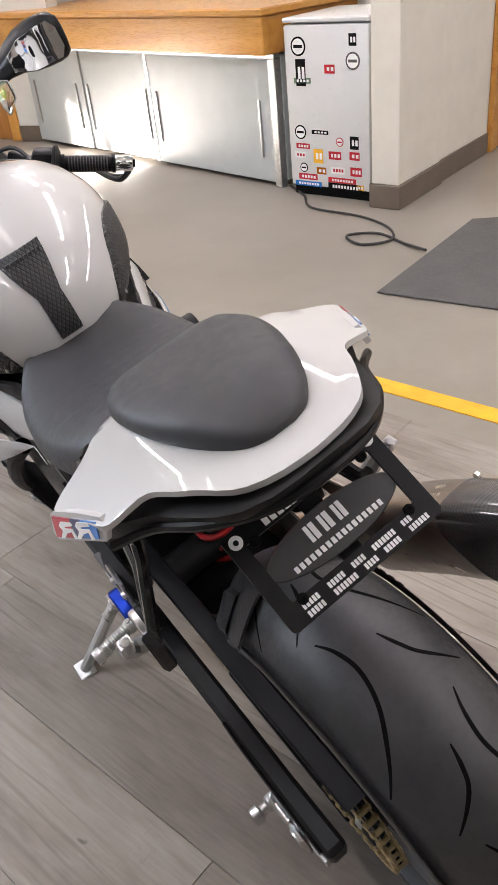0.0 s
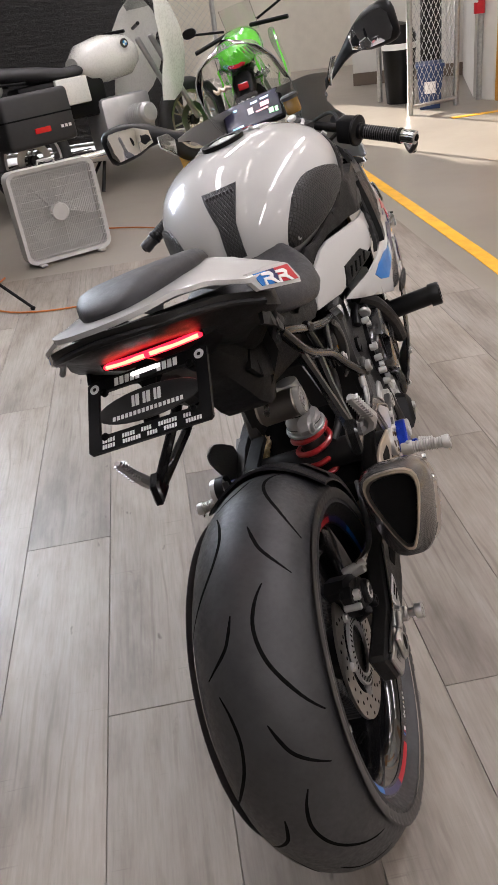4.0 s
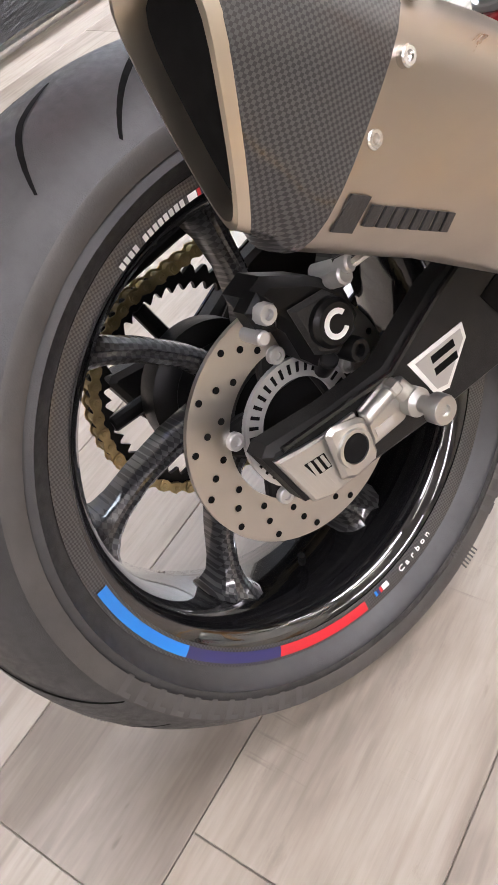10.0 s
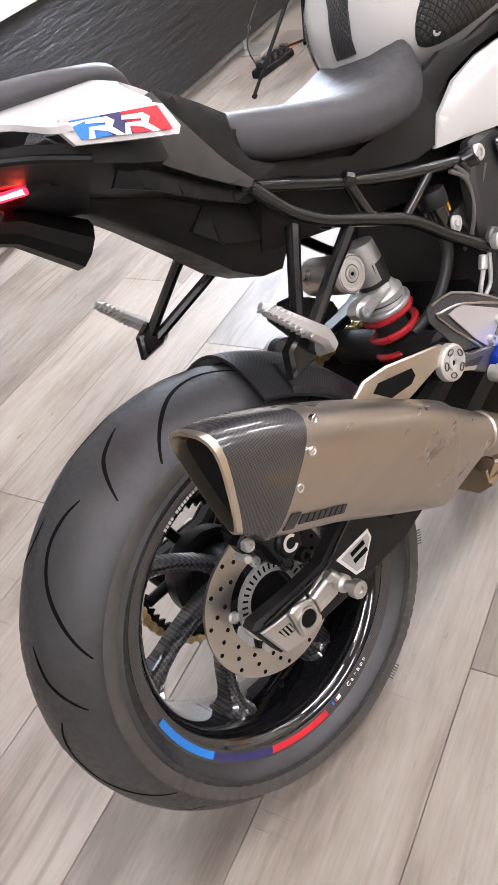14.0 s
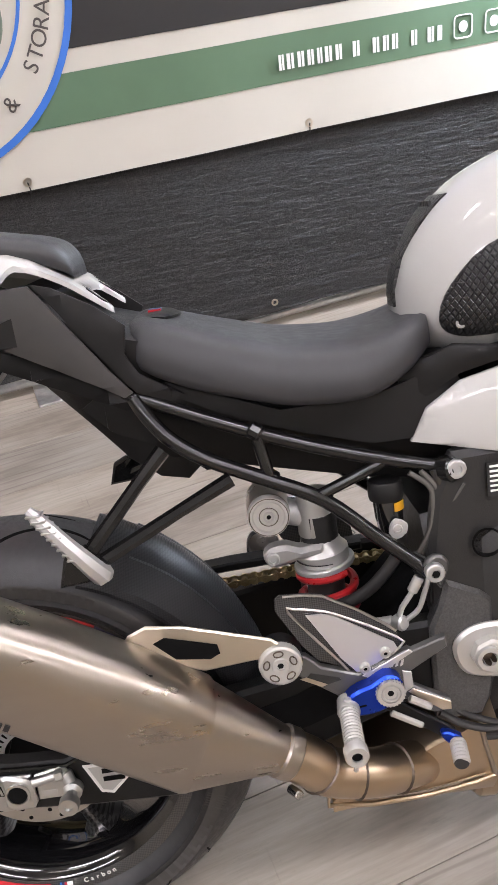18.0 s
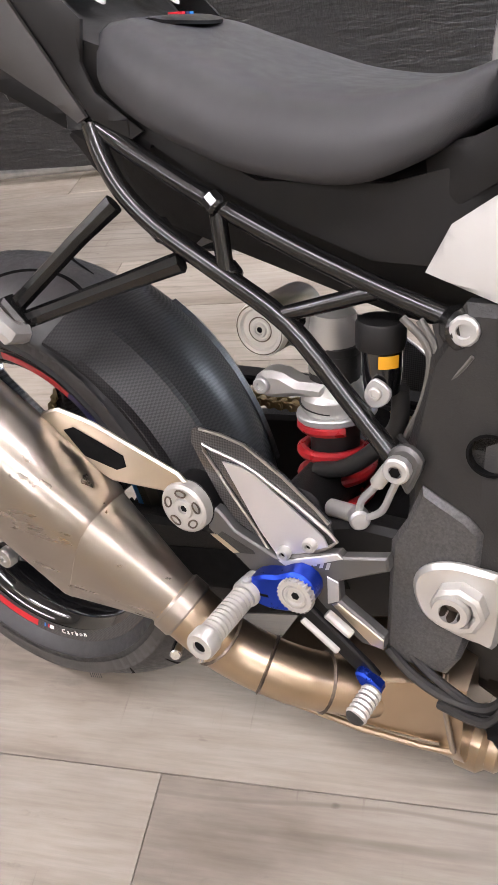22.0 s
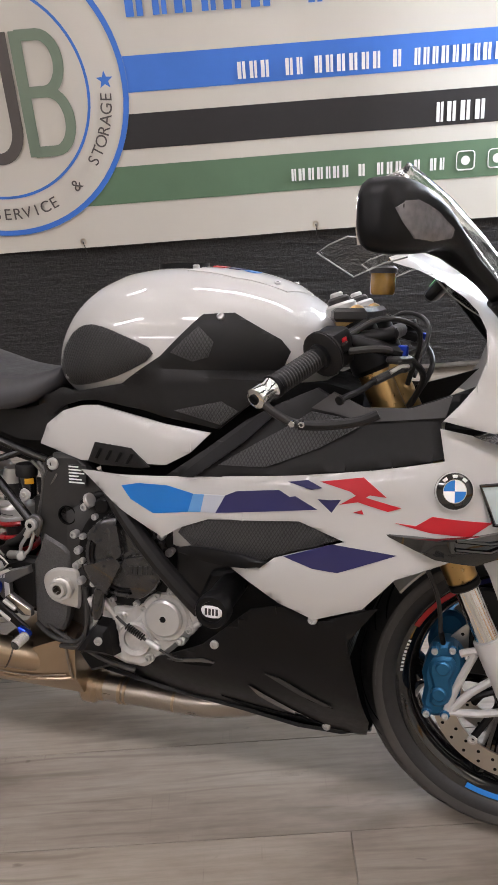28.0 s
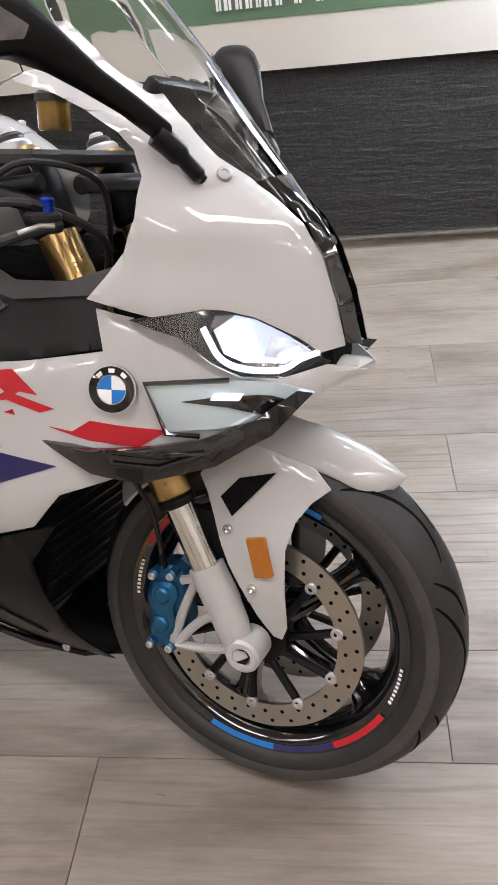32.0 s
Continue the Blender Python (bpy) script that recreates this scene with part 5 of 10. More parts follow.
put("pin", *rod((0.09, -0.02, 0.425), (0.118, -0.02, 0.425), 0.006), SATIN, cal)
put("banjo", *rod((0.085, 0.06, 0.43), (0.125, 0.07, 0.437), 0.007), SATIN, cal)
put("brake_hose", *tube(curve_points([(0.11, 0.065, 0.437), (0.13, 0.10, 0.44), (0.125, 0.17, 0.43), (0.11, 0.28, 0.455)], 6), 0.005, 8), CORD, cal)
put("speed_sensor", *rod((0.085, 0.035, 0.352), (0.11, 0.03, 0.372), 0.008), BLACK, cal)

# swing arm with chain adjusters; the left arm stands wider, outside the chain
for s in (1, -1):
    sx_ = 0.0 if s > 0 else 0.040
    X = lambda v: s * (v + sx_)
    o = [(0.62, 0.475), (0.50, 0.47), (0.36, 0.42), (0.20, 0.395), (0.134, 0.381), (0.060, 0.3475), (0.0, 0.350), (-0.062, 0.358), (-0.070, 0.352), (-0.052, 0.293), (-0.02, 0.282), (0.09, 0.272), (0.20, 0.268), (0.36, 0.305), (0.55, 0.375), (0.63, 0.41)]
    arm = put("swingarm", *prism(o, X(0.104), X(0.136), 0.006), MATTE, bike, "black alloy swingarm")
    # no hollow is cut: a near-black plate paints the recess's shade
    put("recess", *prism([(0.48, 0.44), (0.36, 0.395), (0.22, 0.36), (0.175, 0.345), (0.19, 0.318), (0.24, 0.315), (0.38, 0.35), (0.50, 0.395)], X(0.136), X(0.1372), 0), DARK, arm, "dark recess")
    put("arm_rib", *tube([(X(0.136), 0.17, 0.388), (X(0.138), 0.134, 0.377), (X(0.1385), 0.060, 0.3435), (X(0.1385), -0.055, 0.352)], 0.0028, 6), FRAME, arm, "polished black arm edge")
    ad = put("chain_adjuster", *prism([(-0.066, 0.349), (-0.040, 0.3435), (-0.020, 0.340), (0.014, 0.338), (0.016, 0.297), (0.0, 0.288), (-0.030, 0.2885), (-0.050, 0.2955)], X(0.1355), X(0.1425), 0.002), ALU, bike, "silver axle end plate with machined lines")
    # near-black inlay in place of a cut slot's shade
    put("slot", *prism([(-0.046, 0.331), (-0.026, 0.328), (-0.024, 0.313), (-0.040, 0.315)], X(0.1425), X(0.1429), 0), DARK, ad, smooth=0)
    for k_ in range(3):
        put("slot_rib", *prism([(-0.043 + k_ * 0.006, 0.330 - k_ * 0.001), (-0.040 + k_ * 0.006, 0.330 - k_ * 0.001), (-0.037 + k_ * 0.006, 0.315), (-0.040 + k_ * 0.006, 0.315)], X(0.1427), X(0.1436), 0), ALU, ad, smooth=0)
    for k_ in range(9):
        put("scale_mark", *prism([(-0.061 + k_ * 0.0045, 0.3415 - k_ * 0.0022), (-0.0602 + k_ * 0.0045, 0.3415 - k_ * 0.0022), (-0.0485 + k_ * 0.0045, 0.3005 - k_ * 0.0010), (-0.0493 + k_ * 0.0045, 0.3005 - k_ * 0.0010)], X(0.1424), X(0.1427), 0), SATIN, ad, smooth=0)
    put("axle_plate", *prism([(-0.022, 0.3435), (-0.015, 0.3465), (0.010, 0.338), (0.0155, 0.333), (0.0165, 0.300), (0.013, 0.294), (-0.012, 0.293), (-0.0225, 0.300)], X(0.1425), X(0.151), 0.0035), ALU, ad, "cast axle block")
    put("axle_ring", *lathe([(0.0125, X(0.1475)), (0.0130, X(0.1535)), (0.0160, X(0.1535)), (0.0168, X(0.150))], 28, (0, -0.004, 0.319)), ALU, ad)
    # a disc almost flush with the ring; the bore's shade is its colour
    put("axle_bore", *lathe([(0.0, X(0.1530)), (0.0120, X(0.1530)), (0.0125, X(0.150))], 28, (0, -0.004, 0.319)), DARK, ad, "dark axle bore")
    put("screw_housing", *prism([(0.018, 0.337), (0.052, 0.345), (0.060, 0.340), (0.068, 0.326), (0.066, 0.306), (0.055, 0.300), (0.018, 0.300)], X(0.1355), X(0.1440), 0.003), ALU, ad)
    put("adjuster_screw", *rod((X(0.146), 0.016, 0.330), (X(0.146), 0.054, 0.337), 0.0062, 14), ALU, ad)
    put("screw_nut", *rod((X(0.146), 0.046, 0.3355), (X(0.146), 0.057, 0.3375), 0.0082, 6), ALU, ad)
    put("spool_arm", *rod((X(0.140), 0.058, 0.336), (X(0.148), 0.066, 0.315), 0.0085, 12), ALU, ad)
    put("housing_print", *block(min(X(0.1439), X(0.1444)), max(X(0.1439), X(0.1444)), 0.024, 0.044, 0.307, 0.3145, 0), SATIN, ad, smooth=0)
    put("stand_spool", *lathe([(0, X(0.180)), (0.0045, X(0.180)), (0.005, X(0.183)), (0.0118, X(0.183)), (0.0128, X(0.181)), (0.0128, X(0.171)), (0.0075, X(0.168)), (0.0075, X(0.158)), (0.0125, X(0.154)), (0.0125, X(0.143))], 24, (0, 0.066, 0.314)), ALU, ad, "turned paddock-stand spool")
put("crossbrace", *rod((-0.11, 0.43, 0.44), (0.11, 0.43, 0.44), 0.03, 16), MATTE, bike)
tri = put("swingarm_badge", *prism([(0.080, 0.338), (0.147, 0.337), (0.147, 0.322), (0.114, 0.291), (0.098, 0.295)], 0.1362, 0.1372, 0.0), INKWHITE, bike, "white triangular badge")
put("badge_field", *prism([(0.087, 0.334), (0.143, 0.333), (0.143, 0.323), (0.113, 0.296), (0.101, 0.299)], 0.1372, 0.1377, 0), SATIN, tri)
for z in (0.326, 0.314):
    put("badge_bar", *block(0.1377, 0.1382, 0.104, 0.132, z - 0.003, z + 0.004, 0), DARK, tri, smooth=0)

# chain and sprocket on the left
CX = -0.106
teeth = []
for k in range(45):
    a = 2 * math.pi * k / 45
    for da, r in ((-0.05, 0.1095), (-0.024, 0.1165), (0.0, 0.1185), (0.024, 0.1165)):
        teeth.append((r * math.cos(a + da), 0.320 + r * math.sin(a + da)))
spr_rings = [[(CX + dx, y * k_, 0.320 + (z - 0.320) * k_) for y, z in teeth] for dx, k_ in ((0.003, 0.86), (0.003, 1.0), (-0.003, 1.0), (-0.003, 0.86), (0.003, 0.86))]
spr = put("sprocket", *loft(spr_rings, caps=False), BLACK, bike, "black toothed rear sprocket")
for k in range(5):
    a = 2 * math.pi * (k + 0.3) / 5
    put("sprocket_arm", *rod((CX, 0.050 * math.cos(a), 0.320 + 0.050 * math.sin(a)), (CX, 0.100 * math.cos(a + 0.12), 0.320 + 0.100 * math.sin(a + 0.12)), 0.0085, 10), BLACK, spr)
put("sprocket_carrier", *lathe([(0.0, CX - 0.004), (0.058, CX - 0.004), (0.062, CX + 0.004), (0.070, CX + 0.018), (0.070, CX + 0.045), (0.055, CX + 0.055), (0, CX + 0.055)], 44, RW), BLACK, spr, "black cush-drive drum")
for k in range(5):
    a = 2 * math.pi * (k + 0.3) / 5
    put("carrier_nut", *rod((CX - 0.010, 0.052 * math.cos(a), 0.320 + 0.052 * math.sin(a)), (CX + 0.004, 0.052 * math.cos(a), 0.320 + 0.052 * math.sin(a)), 0.0075, 6), SATIN, spr)
loop = []
PR = 0.1138
for i in range(27):
    a = radians(96 + 176 * i / 26)
    loop.append((PR * math.cos(a), 0.320 + PR * math.sin(a)))
for i in range(1, 24):
    f = i / 24
    loop.append((f * 0.60, 0.2062 + f * 0.183 - 0.012 * math.sin(f * math.pi)))
for i in range(9):
    a = radians(-90 + 180 * i / 8)
    loop.append((0.60 + 0.037 * math.cos(a), 0.426 + 0.037 * math.sin(a)))
for i in range(1, 24):
    f = 1 - i / 24
    loop.append((f * 0.60, 0.4332 + f * 0.030))
chain = new("drive_chain")
chain.parent = bike
chain["label"] = "gold-tinted drive chain"
side = smooth_poly([(-0.0128, 0.0), (-0.0105, 0.0062), (-0.0055, 0.0062), (0.0, 0.0038), (0.0055, 0.0062), (0.0105, 0.0062), (0.0128, 0.0), (0.0105, -0.0062), (0.0055, -0.0062), (0.0, -0.0038), (-0.0055, -0.0062), (-0.0105, -0.0062)], 1)
chain_kinds = []
for off, extra in ((0.0092, 0.0115), (0.0068, 0.0)):
    plates = [prism(side, x, x + d, 0.0004) for x, d in ((off, 0.0018), (-off, -0.0018))]
    pins = [rod((-off - 0.003, y, 0), (off + 0.003, y, 0), 0.0030, 10) for y in (-0.0079, 0.0079)] if extra else [rod((-0.0062, y, 0), (0.0062, y, 0), 0.0050, 12) for y in (-0.0079, 0.0079)]
    lv, lf = merge(*plates, *pins)
    lm = bpy.data.meshes.new("chain_link")
    lm.from_pydata([tuple(v) for v in lv], [], lf)
    lm.materials.append(CHAIN)
    chain_kinds.append(lm)
P = [Vector(p) for p in loop]
d_acc, nxt, idx = 0.0, 0.0, 0
for i in range(len(P)):
    a, b = P[i], P[(i + 1) % len(P)]
    seg = (b - a).length
    while nxt <= d_acc + seg and seg > 1e-6:
        p = a + (b - a) * ((nxt - d_acc) / seg)
        w = math.atan2(b.y - a.y, b.x - a.x)
        ob = new("chain_link", chain_kinds[idx % 2])
        ob.parent = chain
        ob.matrix_local = Matrix.Translation((CX, p.x, p.y)) @ Matrix.Rotation(w, 4, "X")
        nxt += 0.015875
        idx += 1
    d_acc += seg
put("chain_guard", *prism([(-0.085, 0.448), (0.05, 0.468), (0.30, 0.486), (0.50, 0.49), (0.50, 0.478), (0.30, 0.472), (0.05, 0.456), (-0.08, 0.438)], -0.126, -0.092, 0.003), BLACK, bike)
put("lower_guard", *prism([(0.02, 0.20), (0.12, 0.255), (0.30, 0.30), (0.30, 0.288), (0.13, 0.24), (0.03, 0.186)], -0.120, -0.112, 0.002), BLACK, bike, "black chain toe guard")

# rear hugger over the tyre
hug = []
for i in range(15):
    f = i / 14
    a = radians(66 - 58 * f)
    hw = 0.105 - 0.012 * f
    r = 0.330 + 0.014 * f
    row = []
    for j in range(-8, 9):
        u = j / 8
        rr = r - 0.075 * (1 - math.cos(u * 1.25))
        row.append((u * hw, RW.y + rr * math.cos(a), RW.z + rr * math.sin(a)))
    hug.append(row)
inner = [[(x, RW.y + (y - RW.y) * 0.985, RW.z + (z - RW.z) * 0.985) for x, y, z in row] for row in hug]
put("rear_hugger", *loft([r_ + list(reversed(q)) for r_, q in zip(hug, inner)]), CARBON_MATT, bike, "matt black rear hugger")

rows_h = []
for i in range(9):
    f = i / 8
    a = radians(56 - 42 * f)
    row = []
    for u, lift in ((0.50, 0.0008), (0.56, 0.005), (0.93, 0.005), (0.985, 0.0008)):
        r = 0.330 + 0.014 * f - 0.075 * (1 - math.cos(u * 1.25)) + lift
        row.append((u * (0.105 - 0.012 * f) + lift * 0.7, RW.y + r * math.cos(a), RW.z + r * math.sin(a)))
    rows_h.append(row)
both("hugger_panel", loft(rows_h, closed=False, caps=False), CARBON_MATT, bike, "raised carbon panel of the hugger")

# ---- exhaust ----
EA, EB = Vector((0.208, 0.255, 0.428)), Vector((0.238, -0.066, 0.610))
ed = (EB - EA).normalized()
es = Vector((1, 0, 0)) - ed * ed.x
es.normalize()
eu = ed.cross(es) * -1
if eu.z < 0:
    eu = -eu


def can_ring(t, w, h, skew=0.0, tri=0.0, dv=0.0):
    """A rounded three-sided section of the silencer, at t along its axis."""
    c = EA + ed * t + eu * dv
    ring = []
    for i in range(36):
        a = 2 * math.pi * i / 36
        u, v = math.cos(a), math.sin(a)
        k = (abs(u) ** 3.2 + abs(v) ** 3.2) ** (-1 / 3.2)
        wid = w * (1 - tri * (-v * k * 0.5 + 0.5))
        x, z = u * k * wid, v * k * h
        ring.append(c + es * x + eu * z + ed * (skew * z))
    return ring


L = (EB - EA).length
can = put("silencer", *loft([can_ring(-0.004, 0.048, 0.068, 0.10, 0.42, -0.026), can_ring(0.004, 0.0505, 0.0715, 0.08, 0.42, -0.025), can_ring(0.10, 0.0535, 0.0715, 0.0, 0.42, -0.014), can_ring(0.20, 0.0565, 0.069, 0.0, 0.42, -0.004), can_ring(0.300, 0.0580, 0.0675, -0.25, 0.42, 0.0)]), TITAN, bike, "brushed titanium silencer")
put("end_cap", *loft([can_ring(0.297, 0.0588, 0.0688, -0.25, 0.4), can_ring(0.325, 0.0578, 0.068, 0.10, 0.45), can_ring(L - 0.018, 0.051, 0.062, 0.48, 0.66), can_ring(L - 0.004, 0.047, 0.058, 0.50, 0.78)], caps=False), CARBON, can, "glossy carbon end cap")
put("outlet_rim", *loft([can_ring(L - 0.008, 0.048, 0.059, 0.50, 0.78), can_ring(L + 0.003, 0.046, 0.057, 0.50, 0.78), can_ring(L + 0.004, 0.042, 0.053, 0.50, 0.78), can_ring(L - 0.012, 0.039, 0.050, 0.50, 0.78), can_ring(L - 0.02, 0.041, 0.052, 0.50, 0.78)], caps=False), CHAMPAGNE, can, "polished outlet rim")
put("outlet_bore", *loft([can_ring(L - 0.012, 0.0395, 0.0505, 0.50, 0.78), can_ring(L - 0.09, 0.032, 0.040, 0.3, 0.5)], caps=True), DARK, can, "dark outlet bore")
put("inner_pipe", *lathe([(0.020, 0), (0.023, 0), (0.023, 0.05), (0.020, 0.05), (0.020, 0)], 28, axis="Z"), CAST, can).matrix_local = Matrix.Translation(EB - ed * 0.09) @ ed.to_track_quat("Z", "Y").to_matrix().to_4x4()
for u, v in ((0.955, 0.40), (0.90, -0.16), (0.80, 0.86)):
    c0 = EA + ed * (0.288 - 0.25 * v * 0.068)
    bp_ = c0 + es * (0.058 * u * (1 - 0.4 * (0.5 - v * 0.5)) * 1.05) + eu * (0.068 * v)
    put("rivet", *bolt(bp_, es, 0.0055, 0.003), CHROME, can)
for t0, t1 in ((0.277, 0.290), (0.266, 0.273), (0.258, 0.2635), (0.250, 0.2555), (0.242, 0.2475), (0.234, 0.2395), (0.226, 0.2315), (0.218, 0.2235), (0.210, 0.2155)):
    big = 0.0095 if t0 == 0.277 else 0.0055
    lo_, hi_ = -0.046 - big, -0.046 + big
    quad = []
    for tt, vv in ((t0, lo_), (t1, lo_), (t1, hi_), (t0, hi_)):
        w_, h_ = 0.0565 + 0.0015 * (tt - 0.2) / 0.1, 0.069 - 0.0015 * (tt - 0.2) / 0.1
        tri_ = 0.42
        u_ = (1 - (abs(vv) / h_) ** 3.2) ** (1 / 3.2)
        quad.append(EA + ed * (tt - 0.25 * vv * (tt - 0.2) / 0.1) + eu * (vv - 0.004 * (0.3 - tt) / 0.1) + es * (u_ * w_ * (1 - tri_ * (0.5 - 0.5 * vv / h_))))
    out = [q + es * 0.0016 - eu * 0.0008 for q in quad] + [q - es * 0.002 for q in quad]
    put("print_bar", out, [(0, 1, 2, 3), (7, 6, 5, 4), (0, 4, 5, 1), (1, 5, 6, 2), (2, 6, 7, 3), (3, 7, 4, 0)], CAST, can, smooth=0)
CP = Vector((0.198, 0.343, 0.362))
cdir = (EA - CP).normalized()


def round_ring(c, d, r):
    """A circle with the same start as the silencer's sections."""
    a = (es - d * es.dot(d)).normalized()
    b = d.cross(a)
    b = b if b.z > 0 else -b
    return [c + a * r * math.cos(2 * math.pi * i / 36) + b * r * math.sin(2 * math.pi * i / 36) for i in range(36)]


put("cone", *loft([round_ring(CP, cdir, 0.0285), round_ring(CP + cdir * 0.012, cdir, 0.030), can_ring(-0.004, 0.0475, 0.0675, 0.10, 0.42, -0.026)]), TITAN, can)
put("clamp", *rod(CP - cdir * 0.014, CP + cdir * 0.012, 0.0325, 32), TITAN, can, "hose clamp band")
put("clamp_screw", *rod(CP + Vector((0.01, 0.0, -0.045)), CP + Vector((0.03, 0.01, -0.040)), 0.006), CHROME, can)
pipe = curve_points([CP + cdir * 0.01, CP - cdir * 0.03, (0.182, 0.395, 0.312), (0.165, 0.455, 0.288), (0.125, 0.51, 0.262), (0.08, 0.55, 0.235)], 7)
lp = put("link_pipe", *tube(pipe, 0.030, 20), HOT, bike, "heat-tinted link pipe")
for i in (11, 18, 24):
    d_ = (pipe[i + 1] - pipe[i]).normalized()
    put("weld_bead", *tube([pipe[i] - d_ * 0.002, pipe[i], pipe[i] + d_ * 0.002], [0.0298, 0.0325, 0.0298], 20), WELD, lp, "dark weld bead")
box = put("collector_box", *loft([[(x, y, z) for x, z in ((-0.10, 0.188), (0.105, 0.188), (0.137, 0.212 + 0.11 * (y - 0.4)), (0.137, k), (0.10, k + 0.022), (-0.10, k + 0.022))] for y, k in ((0.395, 0.228), (0.41, 0.238), (0.453, 0.249), (0.535, 0.291), (0.60, 0.318), (0.62, 0.318))]), HOT, bike, "heat-tinted steel collector box")
put("box_flange", *tube([(0.137, 0.392, 0.246), (0.138, 0.389, 0.224), (0.139, 0.446, 0.2175), (0.139, 0.520, 0.2195), (0.139, 0.584, 0.2290), (0.138, 0.614, 0.2360)], 0.0036, 8), HOT, box, "welded lower flange")
put("weld_seam", *tube(curve_points([(0.138, 0.614, 0.236), (0.139, 0.608, 0.262), (0.138, 0.601, 0.295), (0.134, 0.598, 0.330)], 4), 0.0032, 8), TITAN, box, "rippled weld seam")
put("weld_seam", *tube(curve_points([(0.139, 0.440, 0.2265), (0.140, 0.520, 0.2280), (0.139, 0.600, 0.2400)], 4), 0.0016, 6), TITAN, box)
put("stub_flange", *rod((0.060, 0.600, 0.185), (0.060, 0.636, 0.183), 0.037, 28), HOT, box, "round outlet flange")
hd = put("header_pipe", *tube(curve_points([(0.060, 0.60, 0.184), (0.060, 0.66, 0.183), (0.060, 0.74, 0.182), (0.058, 0.90, 0.186), (0.050, 1.05, 0.24), (0.04, 1.12, 0.34)], 6), 0.0268, 20), TITAN, bike, "silver-brown steel header")
for y0, y1, r_ in ((0.632, 0.650, 0.0300), (0.682, 0.690, 0.0305), (0.694, 0.700, 0.0300), (0.800, 0.806, 0.0290)):
    put("header_collar", *rod((0.060, y0, 0.1835), (0.060, y1, 0.1830), r_, 24), HOT, hd)
# silencer hanger
hp = [(0.168, 0.520), (0.180, 0.537), (0.202, 0.546), (0.245, 0.540), (0.345, 0.508), (0.375, 0.480), (0.352, 0.462), (0.325, 0.483), (0.262, 0.478), (0.195, 0.505)]
hang = put("silencer_hanger", *prism(hp, 0.180, 0.186, 0.002), CHAMPAGNE, bike, "champagne alloy silencer bracket")
# the bracket is whole; this dark inlay paints its cut-out's shade
put("slot", *prism([(0.208, 0.524), (0.222, 0.530), (0.282, 0.512), (0.284, 0.500), (0.272, 0.494), (0.232, 0.500)], 0.1862, 0.1867, 0), DARK, hang)

# ---- tail ----
def tail_z(x, y):
    x = abs(x)
    fall = max(0.0, y - 0.12)
    return 1.003 - 0.10 * (y + 0.105) - 0.45 * max(0, x - 0.085) - 0.62 * fall - 0.9 * fall * fall


def deck(poly, zf, thick, step=0.022, soft=0.003):
    v, f = patch(poly, zf, thick, step, soft)
    return [(b, c, a) for a, b, c in v], f


half = [(0.0, -0.120), (0.03, -0.117), (0.058, -0.106), (0.076, -0.086), (0.098, -0.045), (0.108, -0.022), (0.120, -0.008), (0.146, 0.004), (0.158, 0.014), (0.168, 0.045), (0.182, 0.096), (0.179, 0.106), (0.165, 0.110), (0.138, 0.112), (0.112, 0.122), (0.094, 0.146), (0.082, 0.180), (0.070, 0.206), (0.060, 0.216), (0.048, 0.210), (0.036, 0.190), (0.0, 0.186)]
half = [(p.x, p.y) for p in curve_points([(a, b, 0) for a, b in half], 2)]
cowl = put("tail_cowl", *deck([(x, y) for x, y in half] + [(-x, y) for x, y in reversed(half) if x > 1e-4], tail_z, 0.007, 0.022, 0.0004), WHITE, bike, "glossy white tail cowl", 60)
for s in (1, -1):
    # shade of the slot laid on the cowl as a dark patch
    put("cowl_slot", *deck([(s * x, y) for x, y in ((0.052, 0.186), (0.060, 0.188), (0.066, 0.206), (0.059, 0.210))], lambda x, y: tail_z(x, y) + 0.0012, 0.001, 0.03, 0), DARK, cowl, "dark strap slot")
for s in (1, -1):
    side = [(0.014, 0.956), (0.022, 0.962), (0.06, 0.952), (0.102, 0.938), (0.110, 0.932), (0.113, 0.908), (0.107, 0.902), (0.060, 0.920), (0.020, 0.936)]
    fl = lambda y, z: 0.1580 + 0.27 * y - 0.30 * (z - 0.94)
    sd = put("cowl_side", *patch(side, fl, 0.008, 0.02, 0.002, s), WHITE, bike, "white cowl flank with stripe badge")
    lo, hi = (lambda y: 0.9400 - 0.385 * (y - 0.022)), (lambda y: 0.9585 - 0.31 * (y - 0.022))
    for (a0, a1, m_) in ((0.026, 0.052, BLUE), (0.052, 0.070, NAVY), (0.070, 0.103, RED)):
        q = [(a0, lo(a0)), (a1, lo(a1)), (a1, hi(a1)), (a0, hi(a0))]
        put("stripe", *patch(q, lambda y, z: fl(y, z) + 0.001, 0.001, 0.03, 0, s), m_, sd)
    for y0 in (0.036, 0.066):
        z0 = lo(y0) + 0.002
        put("badge_mark", *patch([(y0 - 0.004, z0 - 0.001), (y0 + 0.001, z0 - 0.003), (y0 + 0.004, z0 + 0.004), (y0 + 0.014, z0 - 0.002), (y0 + 0.020, z0 - 0.010), (y0 + 0.026, z0 - 0.012), (y0 + 0.020, z0 - 0.001), (y0 + 0.025, z0 + 0.003), (y0 + 0.021, z0 + 0.009), (y0 + 0.003, z0 + 0.015), (y0 + 0.001, z0 + 0.012), (y0 + 0.017, z0 + 0.005), (y0 + 0.016, z0 + 0.003), (y0 + 0.002, z0 + 0.008)], lambda y, z: fl(y, z) + 0.002, 0.001, 0.03, 0, s), INKWHITE, sd)


